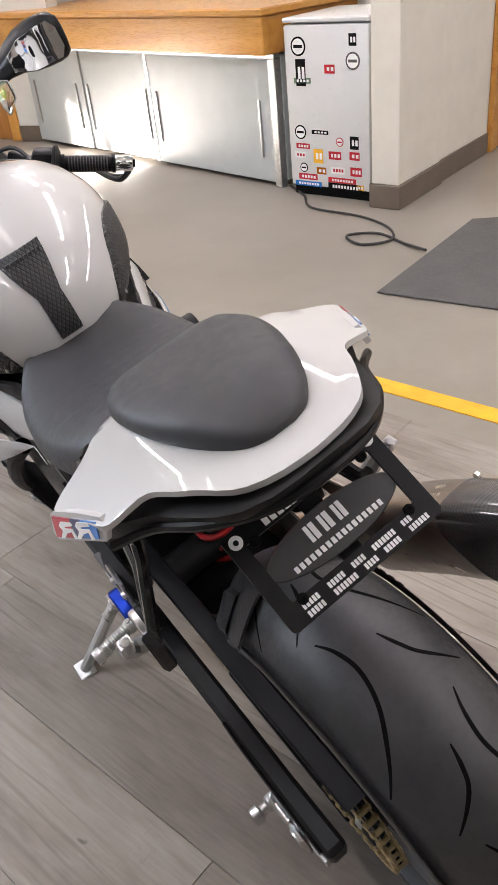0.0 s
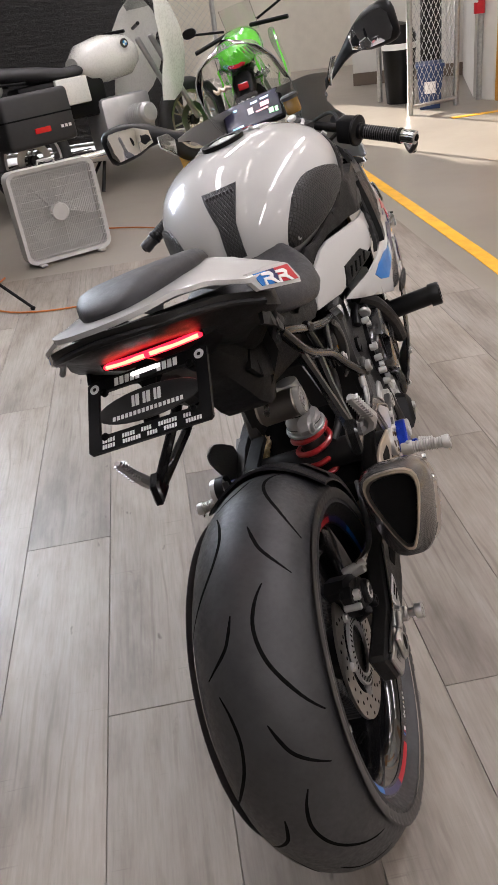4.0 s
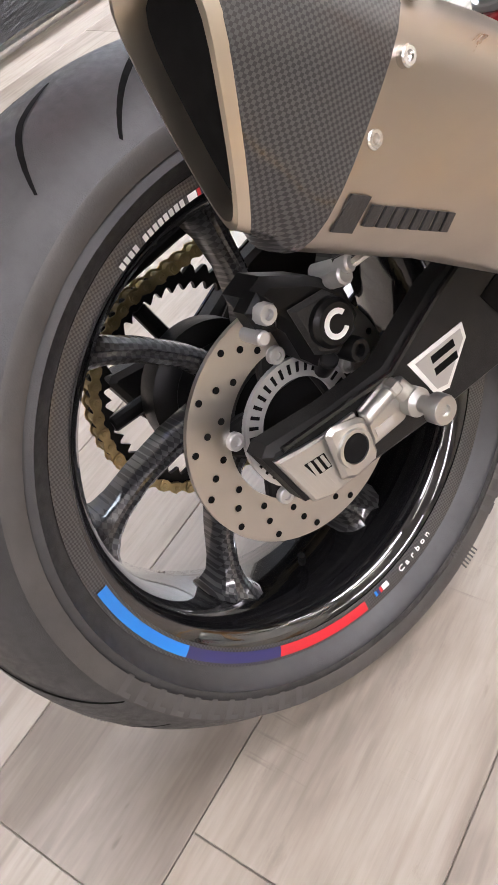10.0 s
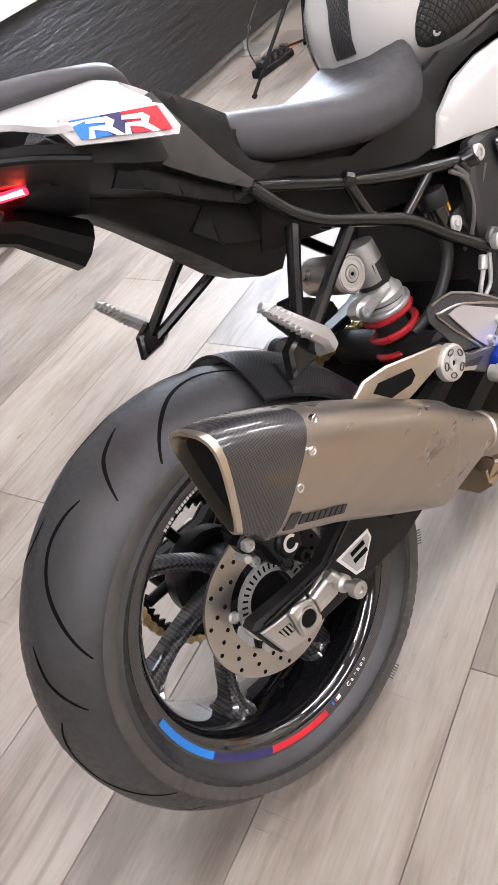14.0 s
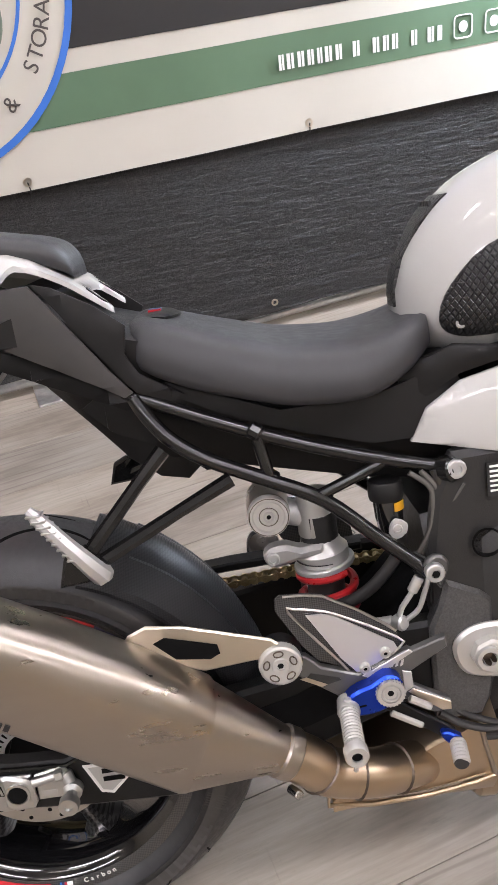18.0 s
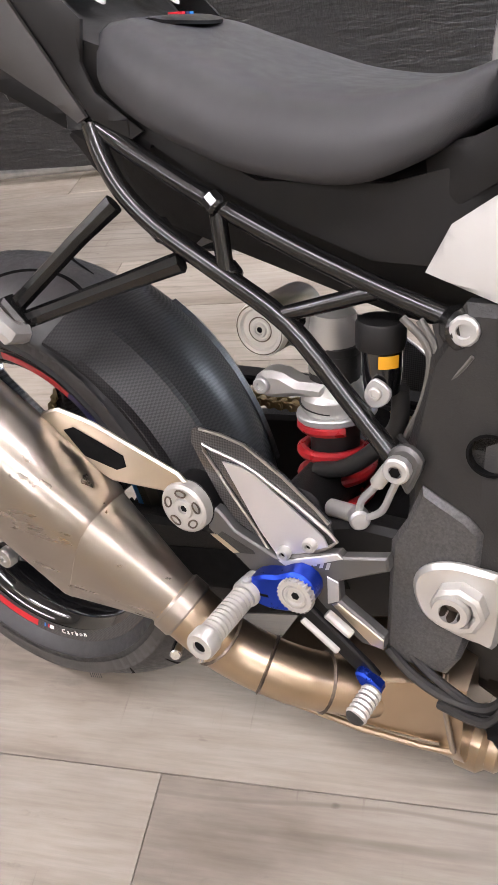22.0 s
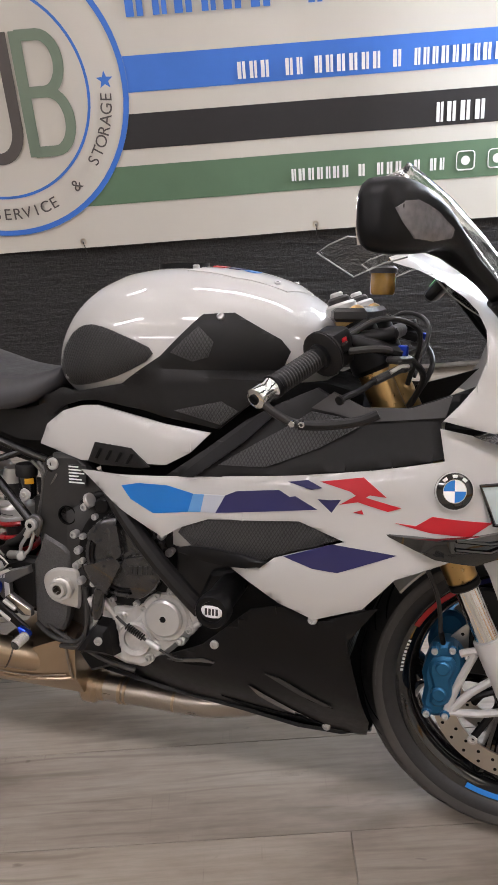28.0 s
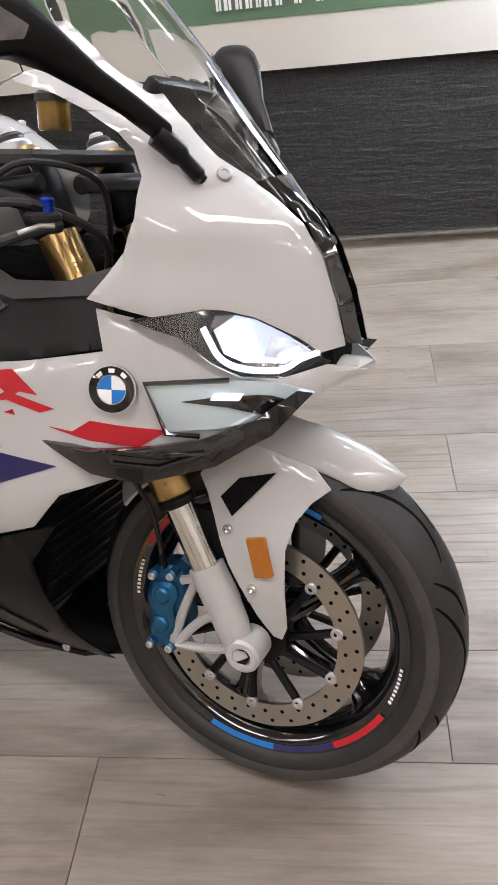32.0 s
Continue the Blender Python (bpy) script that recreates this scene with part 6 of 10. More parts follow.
def ring8(y, w, z0, z1, top=0.8, bot=0.6):
    """A tail or body section, chamfered."""
    h = z1 - z0
    return [(-w * bot, y, z0), (w * bot, y, z0), (w, y, z0 + h * 0.45), (w, y, z1 - h * 0.12), (w * top, y, z1), (-w * top, y, z1), (-w, y, z1 - h * 0.12), (-w, y, z0 + h * 0.45)]


put("tail_body", *loft([ring8(-0.131, 0.020, 0.992, 1.000), ring8(-0.126, 0.048, 0.984, 0.998), ring8(-0.112, 0.072, 0.972, 0.993), ring8(-0.090, 0.088, 0.960, 0.985), ring8(-0.05, 0.106, 0.943, 0.972), ring8(-0.012, 0.122, 0.925, 0.962), ring8(0.03, 0.146, 0.897, 0.942), ring8(0.07, 0.160, 0.874, 0.922), ring8(0.10, 0.160, 0.858, 0.915), ring8(0.125, 0.140, 0.845, 0.925), ring8(0.15, 0.124, 0.832, 0.922), ring8(0.19, 0.110, 0.800, 0.892), ring8(0.26, 0.102, 0.775, 0.870), ring8(0.35, 0.10, 0.765, 0.84)]), MATTE, bike, "matt black tail underside", 50)
for s in (1, -1):
    fold = lambda y, z: lerp(y, [(0.05, 0.150), (0.09, 0.152), (0.125, 0.138), (0.16, 0.124), (0.20, 0.114), (0.30, 0.109)]) + 0.004
    put("tail_flank", *patch([(0.062, 0.932), (0.105, 0.944), (0.138, 0.944), (0.150, 0.925), (0.178, 0.880), (0.205, 0.838), (0.228, 0.808), (0.218, 0.803), (0.165, 0.838), (0.115, 0.872), (0.072, 0.902)], lambda y, z: fold(y, z) + 0.0015, 0.006, 0.016, 0.002, s), FLANK, bike, "dark grey grained tail flank")
    put("tail_panel", *patch([(0.140, 0.945), (0.160, 0.938), (0.200, 0.912), (0.232, 0.885), (0.226, 0.852), (0.238, 0.828), (0.285, 0.797), (0.272, 0.790), (0.232, 0.806), (0.208, 0.838), (0.181, 0.880), (0.153, 0.925)], lambda y, z: fold(y, z) - 0.002, 0.006, 0.016, 0.002, s), MATTE, bike, "matt black seat-side panel")
    put("tail_sill", *patch([(0.060, 0.898), (0.115, 0.869), (0.165, 0.835), (0.220, 0.800), (0.290, 0.790), (0.285, 0.782), (0.215, 0.786), (0.150, 0.822), (0.085, 0.862), (0.045, 0.884)], lambda y, z: fold(y, z) - 0.010, 0.008, 0.016, 0.002, s), BLACK, bike, "black tail sill")
put("tail_lip", *tube(curve_points([(-0.160, 0.03, 0.918), (-0.124, -0.015, 0.944), (-0.093, -0.078, 0.968), (-0.052, -0.120, 0.982), (0.0, -0.132, 0.988), (0.052, -0.120, 0.982), (0.093, -0.078, 0.968), (0.124, -0.015, 0.944), (0.160, 0.03, 0.918)], 5), 0.0048, 8), BLACK, bike, "black tail edge")
put("undertray", *loft([ring8(0.06, 0.040, 0.868, 0.89), ring8(0.11, 0.048, 0.815, 0.87), ring8(0.16, 0.056, 0.757, 0.85), ring8(0.20, 0.062, 0.708, 0.84), ring8(0.235, 0.066, 0.680, 0.83), ring8(0.27, 0.066, 0.672, 0.81), ring8(0.31, 0.060, 0.705, 0.80)]), MATTE, bike, "black plastic undertray")
for s in (1, -1):
    put("tray_panel", *patch([(0.155, 0.785), (0.19, 0.750), (0.235, 0.730), (0.27, 0.742), (0.265, 0.79), (0.20, 0.815)], lambda y, z: 0.062 + 0.05 * (y - 0.1), 0.012, 0.03, 0.004, s), MATTE, bike, "black tray side panel")
put("battery_box", *loft([ring8(0.24, 0.088, 0.71, 0.83), ring8(0.36, 0.092, 0.68, 0.80), ring8(0.50, 0.095, 0.645, 0.78), ring8(0.60, 0.095, 0.63, 0.80)]), MATTE, bike, "black under-seat box")
# rear lamp, number plate holder
put("lamp_housing", *loft([ring8(-0.008, 0.078, 0.904, 0.926), ring8(0.01, 0.092, 0.892, 0.935), ring8(0.05, 0.09, 0.865, 0.925)]), BLACK, bike, "black lamp housing")
lamp = put("tail_lamp", *tube(curve_points([(-0.074, -0.004, 0.917), (-0.038, -0.018, 0.920), (0.0, -0.022, 0.921), (0.038, -0.018, 0.920), (0.074, -0.004, 0.917)], 5), 0.0050, 10), TAIL, bike, "lit red tail lamp bar")
for a_, b_ in ((-1, -0.06), (0.06, 1)):
    put("lamp_core", *tube([(0.070 * u, -0.0262 + 0.0167 * abs(u) ** 1.8, 0.9215 - 0.004 * abs(u) ** 1.8) for u in [a_ + (b_ - a_) * k / 8 for k in range(9)]], 0.0030, 8), TAILHOT, lamp, "bright lamp core")
PU = Vector((0.0, 0.084, 0.059)).normalized()
PNorm = Vector((1, 0, 0)).cross(PU)
PM = Matrix((Vector((1, 0, 0)), PU, PNorm)).transposed().to_4x4()
PM.translation = Vector((0.001, -0.088, 0.882))
plate = new("plate_holder")
plate.parent = bike
plate.matrix_local = PM @ Matrix.Diagonal((0.90, 0.90, 0.90, 1.0))
plate["label"] = "black dealer plate frame with white print"
pf = [(-0.094, -0.058), (0.094, -0.058), (0.098, -0.054), (0.098, 0.054), (0.094, 0.058), (-0.094, 0.058), (-0.098, 0.054), (-0.098, -0.054)]
inn = [(-0.078, -0.033), (0.078, -0.033), (0.080, -0.031), (0.080, 0.036), (0.078, 0.038), (-0.078, 0.038), (-0.080, 0.036), (-0.080, -0.031)]
rings = [[(x, y, 0.0) for x, y in inn], [(x, y, 0.0) for x, y in pf], [(x, y, 0.006) for x, y in pf], [(x, y, 0.006) for x, y in inn], [(x, y, 0.0) for x, y in inn]]
put("plate_frame", *loft(rings, caps=False), BLACK, plate)
oval = [(0.084 * math.cos(2 * math.pi * i / 28), 0.026 * math.sin(2 * math.pi * i / 28)) for i in range(28)]
put("oval_insert", *prism(oval, 0.001, 0.004, 0.001, "Z"), CAST, plate, "dark oval dealer insert")
put("backing", *block(-0.012, 0.012, -0.045, 0.052, -0.006, -0.001, 0.001), DARK, plate)
for x0, w, h, y0 in ((-0.026, 0.015, 0.018, 0.001), (-0.008, 0.015, 0.018, 0.001), (0.010, 0.014, 0.018, 0.001)):
    put("print_bar", *block(x0, x0 + w * 0.3, y0 - 0.002, y0 + h - 0.002, 0.004, 0.0046, 0), INKWHITE, plate, smooth=0)
    put("print_bar", *block(x0 + w * 0.42, x0 + w * 0.8, y0 - 0.002, y0 + h - 0.002, 0.004, 0.0046, 0), INKWHITE, plate, smooth=0)
for i in range(17):
    put("print_bar", *block(-0.058 + i * 0.0068, -0.0535 + i * 0.0068, -0.015, -0.0085, 0.004, 0.0046, 0), INKWHITE, plate, smooth=0)
random.seed(9)
for row, y0 in ((0, -0.0455), (1, -0.0545)):
    x = -0.075
    while x < 0.066:
        w = random.uniform(0.016, 0.032)
        for j in range(int(w / 0.0042)):
            put("print_bar", *block(x + j * 0.0042, x + j * 0.0042 + 0.003, y0, y0 + 0.0062, 0.006, 0.0065, 0), INKWHITE, plate, smooth=0)
        x += w + 0.009
for i in range(12):
    if 4 < i < 8:
        continue
    put("print_bar", *block(-0.052 + i * 0.0088, -0.0455 + i * 0.0088, 0.041, 0.054, 0.006, 0.0065, 0), INKWHITE, plate, smooth=0)
for x, y, m_ in ((-0.086, 0.046, INKWHITE), (0.086, 0.046, INKWHITE)):
    put("round_sticker", *lathe([(0.003, 0.0068), (0.0075, 0.0068), (0.0075, 0.006), (0.003, 0.006)], 16, (x, y, 0), "Z"), m_, plate)
for x in (-0.07, 0.07):
    for y in (0.036, -0.036):
        put("plate_bolt", *bolt((x, y, 0.006), (0, 0, 1), 0.006, 0.003), DARK, plate)
put("plate_lamp", *block(-0.024, 0.024, 0.047, 0.054, 0.004, 0.009, 0.003), glow("plate_lamp_glow", (1, 0.98, 0.97), 0.6), plate, "lit white plate lamp")
put("plate_bracket", *tube([(0, -0.05, 0.905), (0, -0.01, 0.885), (0, 0.05, 0.83)], [0.02, 0.022, 0.03], 10), BLACK, bike)

# seats
def pad_rows(rows, prof, n=4):
    """A cushion lofted through smoothed rows (y, half width, top, base)."""
    rows = curve_points([Vector((a, b, c)) for a, b, c, d in rows], n), curve_points([Vector((a, d, 0)) for a, b, c, d in rows], n)
    return loft([[(r.y * u, r.x, r.z - (r.z - q.y) * k) for u, k in prof] for r, q in zip(*rows)])


pseat = pad_rows(((-0.077, 0.012, 1.006, 0.998), (-0.070, 0.030, 1.012, 0.996), (-0.052, 0.046, 1.018, 0.993), (-0.02, 0.063, 1.022, 0.989), (0.02, 0.077, 1.019, 0.985), (0.06, 0.085, 1.012, 0.980), (0.10, 0.087, 1.003, 0.975), (0.135, 0.081, 0.995, 0.966), (0.158, 0.070, 0.985, 0.956), (0.170, 0.058, 0.970, 0.948), (0.174, 0.050, 0.954, 0.942)), ((-0.94, 1), (-1.0, 0.66), (-0.96, 0.34), (-0.86, 0.13), (-0.66, 0.03), (-0.35, 0.0), (0, -0.01), (0.35, 0.0), (0.66, 0.03), (0.86, 0.13), (0.96, 0.34), (1.0, 0.66), (0.94, 1)))
put("passenger_seat", *pseat, VINYL, bike, "dark grey vinyl passenger seat", 60)
seat = pad_rows(((0.222, 0.060, 0.864, 0.848), (0.226, 0.086, 0.876, 0.839), (0.238, 0.106, 0.884, 0.830), (0.264, 0.120, 0.882, 0.816), (0.31, 0.136, 0.866, 0.798), (0.36, 0.146, 0.850, 0.783), (0.41, 0.150, 0.836, 0.770), (0.477, 0.148, 0.829, 0.765), (0.515, 0.140, 0.831, 0.772), (0.552, 0.122, 0.839, 0.790), (0.580, 0.096, 0.850, 0.810)), ((-0.88, 1), (-0.97, 0.95), (-1.0, 0.80), (-0.975, 0.45), (-0.90, 0.18), (-0.76, 0.05), (-0.5, 0.0), (-0.2, 0.0), (0, 0.01), (0.2, 0.0), (0.5, 0.0), (0.76, 0.05), (0.90, 0.18), (0.975, 0.45), (1.0, 0.80), (0.97, 0.95), (0.88, 1)))
sob = put("rider_seat", *seat, VINYL, bike, "charcoal vinyl rider seat", 60)
tab = put("seat_tab", *deck(smooth_poly([(-0.04, 0.242), (0.04, 0.242), (0.052, 0.272), (0.0, 0.290), (-0.052, 0.272)], 3), lambda x, y: 0.8870 - 0.22 * max(0, y - 0.262) - 0.6 * x * x - 0.1 * max(0, 0.262 - y), 0.004, 0.015, 0.001), BLACK, sob)
for i, m_ in enumerate((BLUE, NAVY, RED)):
    put("seat_mark", *block(-0.010 + i * 0.007, -0.0045 + i * 0.007, 0.250, 0.266, 0.880, 0.8882, 0), m_, tab, smooth=0)
for s in (1, -1):
    put("under_seat_panel", *patch([(0.265, 0.812), (0.298, 0.800), (0.395, 0.760), (0.511, 0.764), (0.60, 0.790), (0.612, 0.757), (0.575, 0.705), (0.50, 0.704), (0.42, 0.728), (0.34, 0.758), (0.27, 0.795)], lambda y, z: 0.105 + 0.02 * (y - 0.3), 0.01, 0.04, 0.002, s), MATTE, bike, "matt black under-seat panel")

# subframe tubes
for s in (1, -1):
    put("subframe_rail", *tube(curve_points([(s * 0.100, 0.215, 0.806), (s * 0.110, 0.266, 0.783), (s * 0.114, 0.357, 0.742), (s * 0.116, 0.443, 0.708), (s * 0.118, 0.523, 0.682), (s * 0.122, 0.584, 0.666)], 4), 0.0088, 12), FRAME, bike, "black upper subframe tube")
    put("subframe_rail", *tube(curve_points([(s * 0.108, 0.226, 0.800), (s * 0.114, 0.240, 0.775), (s * 0.119, 0.262, 0.747), (s * 0.122, 0.300, 0.718), (s * 0.124, 0.366, 0.684), (s * 0.126, 0.432, 0.648), (s * 0.132, 0.490, 0.594), (s * 0.144, 0.546, 0.545)], 4), 0.0092, 12), FRAME, bike, "black lower subframe tube")
    put("subframe_strut", *rod((s * 0.115, 0.360, 0.745), (s * 0.123, 0.371, 0.684), 0.0078), FRAME, bike)
    put("subframe_strut", *rod((s * 0.125, 0.425, 0.654), (s * 0.117, 0.512, 0.684), 0.0072), FRAME, bike)
    for wy, wz in ((0.360, 0.743), (0.371, 0.684), (0.432, 0.650), (0.300, 0.716)):
        put("weld", *rod((s * 0.116, wy - 0.005, wz + 0.004), (s * 0.121, wy + 0.008, wz - 0.005), 0.0105, 10), FRAME, bike)
    put("subframe_lug", *rod((s * 0.118, 0.575, 0.664), (s * 0.137, 0.590, 0.668), 0.017, 16), FRAME, bike)
    put("subframe_bolt", *bolt((s * 0.139, 0.588, 0.669), (s, 0, 0), 0.012, 0.006), SATIN, bike, "silver subframe bolt")
    put("subframe_bolt", *bolt((s * 0.160, 0.549, 0.551), (s, 0, 0), 0.012, 0.006), SATIN, bike, "silver subframe bolt")
    fx, fy, fz = (0.0, 0.0, 0.0) if s > 0 else (0.012, 0.012, 0.002)
    hgr = put("peg_hanger", *tube([(s * 0.118, 0.250, 0.735), (s * 0.135, 0.218, 0.705), (s * (0.172 + fx), 0.145 + fy, 0.632 + fz)], [0.010, 0.0085, 0.009], 8), FRAME, bike, "black passenger peg hanger")
    put("hanger_arm", *tube([(s * 0.124, 0.325, 0.690), (s * 0.14, 0.26, 0.665), (s * (0.172 + fx), 0.150 + fy, 0.622 + fz)], [0.010, 0.0085, 0.009], 8), FRAME, hgr)
    put("hanger_foot", *prism([(a + fy, b + fz) for a, b in ((0.115, 0.607), (0.155, 0.610), (0.175, 0.628), (0.15, 0.652), (0.125, 0.640))], s * (0.163 + fx), s * (0.183 + fx), 0.004), FRAME, hgr)
    pg = put("passenger_peg", *tube([(s * (x + fx), y + fy, z + fz) for x, y, z in ((0.178, 0.168, 0.618), (0.196, 0.168, 0.624), (0.204, 0.160, 0.640), (0.203, 0.138, 0.668), (0.199, 0.110, 0.704), (0.198, 0.104, 0.712))], [0.011, 0.0125, 0.0115, 0.0095, 0.008, 0.005], 8), SATIN, bike, "folded-up alloy passenger peg")
    for k in range(9):
        f = k / 8
        put("peg_rib", *block(s * (0.204 + fx - 0.005 * f) - 0.0088, s * (0.204 + fx - 0.005 * f) + 0.0088, fy + 0.146 - 0.036 * f - 0.0085, fy + 0.146 - 0.036 * f + 0.0085, fz + 0.652 + 0.054 * f - 0.0013, fz + 0.652 + 0.054 * f + 0.0013, 0.0006), ALU, pg)

# shock absorber
shk = put("shock_absorber", *rod((0.02, 0.432, 0.39), (0.02, 0.428, 0.60), 0.026, 20), CAST, bike, "shock absorber with red spring")
put("shock_head", *tube([(0.02, 0.431, 0.522), (0.02, 0.431, 0.526), (0.02, 0.430, 0.540), (0.02, 0.429, 0.546), (0.02, 0.428, 0.562), (0.02, 0.427, 0.566), (0.02, 0.427, 0.600), (0.02, 0.427, 0.625)], [0.034, 0.0360, 0.0360, 0.031, 0.0235, 0.0255, 0.0255, 0.022], 28), TURNED, shk, "pale alloy shock head")
for zz in (0.530, 0.570, 0.585):
    put("turned_line", *ring_solid(0.0, 0.0365 if zz < 0.55 else 0.0259, -0.0006, 0.0006, 28, axis="Z"), CAST, shk).matrix_local = Matrix.Translation((0.02, 0.429, zz))
put("clevis", *prism(smooth_poly([(0.350, 0.549), (0.358, 0.535), (0.375, 0.534), (0.399, 0.540), (0.430, 0.542), (0.430, 0.558), (0.400, 0.556), (0.383, 0.563), (0.360, 0.561)], 2), 0.022, 0.052, 0.006), TURNED, shk)
put("clevis_bolt", *bolt((0.053, 0.362, 0.548), (1, 0, 0), 0.009, 0.004), SATIN, shk)
put("reservoir", *rod((-0.035, 0.366, 0.606), (0.050, 0.364, 0.609), 0.0285, 28), TITAN, shk)
put("reservoir_cap", *lathe([(0, 0.004), (0.010, 0.004), (0.011, 0.002), (0.020, 0.002), (0.022, 0.005), (0.027, 0.005), (0.028, 0.0), (0.028, -0.006)], 28), CAPALU, shk, "pale turned alloy cap").matrix_local = Matrix.Translation((0.052, 0.364, 0.609))
for r_ in (0.0125, 0.0255):
    put("cap_groove", *lathe([(r_ - 0.0006, 0.0036 if r_ < 0.02 else 0.0056), (r_, 0.0040 if r_ < 0.02 else 0.0058), (r_ + 0.0006, 0.0036 if r_ < 0.02 else 0.0056)], 32), WELD, shk).matrix_local = Matrix.Translation((0.052, 0.364, 0.609))
put("cap_bore", *lathe([(0, 0.0052), (0.0026, 0.0052), (0.003, 0.0045)], 16), DARK, shk).matrix_local = Matrix.Translation((0.052, 0.364, 0.609))
put("cap_screw", *lathe([(0.0045, 0.0042), (0.0052, 0.0062), (0.0072, 0.0062), (0.008, 0.0042)], 24), TURNED, shk).matrix_local = Matrix.Translation((0.052, 0.364, 0.609))
put("spring_seat", *rod((0.02, 0.432, 0.516), (0.02, 0.431, 0.524), 0.042, 24), SATIN, shk)
put("neck", *tube([(0.012, 0.362, 0.606), (0.014, 0.395, 0.596), (0.02, 0.425, 0.592)], [0.022, 0.018, 0.02], 12), SATIN, shk)
coil = []
for i in range(100):
    f, a = i / 99, i / 99 * 2 * math.pi * 4.1
    coil.append(Vector((0.02 + 0.037 * math.cos(a), 0.433 + 0.037 * math.sin(a), 0.392 + 0.122 * f)))
put("coil_spring", *tube(coil, 0.0062, 9), SPRING, shk, "red coil spring")

# ---- tank ----
def tank_ring(y, w, zt, zb, zc):
    """A tank section: full shoulders, widest at zc, tucked in below."""
    ring = []
    for i in range(40):
        a = 2 * math.pi * i / 40
        u, v = math.cos(a), math.sin(a)
        k = (abs(u) ** 2.35 + abs(v) ** 2.35) ** (-1 / 2.35)
        ring.append((w * u * k * (1 if v >= 0 else 1 - 0.32 * (v * k) ** 2), y, zc + v * k * ((zt - zc) if v > 0 else (zc - zb))))
    return ring


TANK = [(0.560, 0.035, 0.872, 0.810, 0.845), (0.568, 0.062, 0.900, 0.800, 0.850), (0.585, 0.090, 0.932, 0.790, 0.855), (0.62, 0.126, 0.974, 0.775, 0.862), (0.67, 0.160, 1.006, 0.765, 0.870), (0.73, 0.187, 1.026, 0.760, 0.878), (0.80, 0.203, 1.034, 0.755, 0.885), (0.87, 0.206, 1.032, 0.755, 0.890), (0.94, 0.196, 1.024, 0.76, 0.892), (1.00, 0.172, 1.008, 0.78, 0.892), (1.05, 0.145, 0.985, 0.80, 0.89), (1.09, 0.11, 0.955, 0.83, 0.885)]
tank = put("fuel_tank", *loft([tank_ring(y_, *[spline(y_, [(r[0], r[i]) for r in TANK]) for i in range(1, 5)]) for y_ in [0.560 + 0.530 * k / 44 for k in range(45)]]), WHITE, bike, "glossy white fuel tank", 60)


def tank_row(y):
    return [spline(y, [(r[0], r[i]) for r in TANK]) for i in range(1, 5)]


def tank_x(y, z):
    w, zt, zb, zc = tank_row(y)
    v = (z - zc) / ((zt - zc) if z > zc else (zc - zb))
    v = max(-0.97, min(0.97, v))
    return w * (1 - abs(v) ** 2.35) ** (1 / 2.35) * (1 if v >= 0 else 1 - 0.32 * v * v)


def tank_zt(x, y):
    w, zt, zb, zc = tank_row(y)
    u = min(0.97, abs(x) / w)
    return zc + (zt - zc) * (1 - u ** 2.35) ** (1 / 2.35)


def tank_yr(x, z):
    """The tank's rear face: where its skin stands at a width and height."""
    lo, hi = 0.56, 0.80
    for _ in range(24):
        m_ = (lo + hi) / 2
        w, zt, zb, zc = tank_row(m_)
        v = (z - zc) / ((zt - zc) if z > zc else (zc - zb))
        inside = (abs(x) / w) ** 2.35 + abs(v) ** 2.35 < 1
        lo, hi = (lo, m_) if inside else (m_, hi)
    return hi


for s in (1, -1):
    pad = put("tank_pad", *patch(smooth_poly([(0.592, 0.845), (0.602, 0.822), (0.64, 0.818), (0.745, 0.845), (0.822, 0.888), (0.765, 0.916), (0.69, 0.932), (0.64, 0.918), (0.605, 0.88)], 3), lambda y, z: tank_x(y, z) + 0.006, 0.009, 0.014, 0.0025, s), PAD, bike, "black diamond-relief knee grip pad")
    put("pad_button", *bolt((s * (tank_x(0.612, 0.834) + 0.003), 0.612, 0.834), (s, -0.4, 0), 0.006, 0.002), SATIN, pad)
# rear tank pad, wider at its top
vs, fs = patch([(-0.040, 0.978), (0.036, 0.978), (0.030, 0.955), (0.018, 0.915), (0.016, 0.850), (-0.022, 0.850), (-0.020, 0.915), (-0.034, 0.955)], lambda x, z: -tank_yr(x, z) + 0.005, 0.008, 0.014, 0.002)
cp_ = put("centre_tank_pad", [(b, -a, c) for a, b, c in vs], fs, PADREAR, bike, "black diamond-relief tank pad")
for i in range(8):
    x = -0.030 + i * 0.0075
    put("print_bar", *block(x, x + 0.005, tank_yr(x, 0.968) - 0.0070, tank_yr(x, 0.968) - 0.004, 0.962, 0.972, 0), CAST, cp_, smooth=0)

# tank top panel, filler cap
top = put("tank_top_panel", *deck([(-0.098, 0.93), (-0.078, 0.835), (-0.03, 0.862), (0, 0.868), (0.03, 0.862), (0.078, 0.835), (0.098, 0.93), (0.080, 1.02), (0, 1.05), (-0.080, 1.02)], lambda x, y: tank_zt(x, y) + 0.005, 0.006, 0.025, 0.003), WHITE, bike, "white tank top cover")
CAPM = Matrix.Translation((0, 0.800, tank_zt(0, 0.800) + 0.004)) @ Matrix.Rotation(math.atan((tank_zt(0, 0.845) - tank_zt(0, 0.755)) / 0.09), 4, "X")
put("filler_ring", *moved(ring_solid(0.034, 0.048, -0.006, 0.003, 36, (0, 0, 0), "Z"), CAPM), BLACK, top)
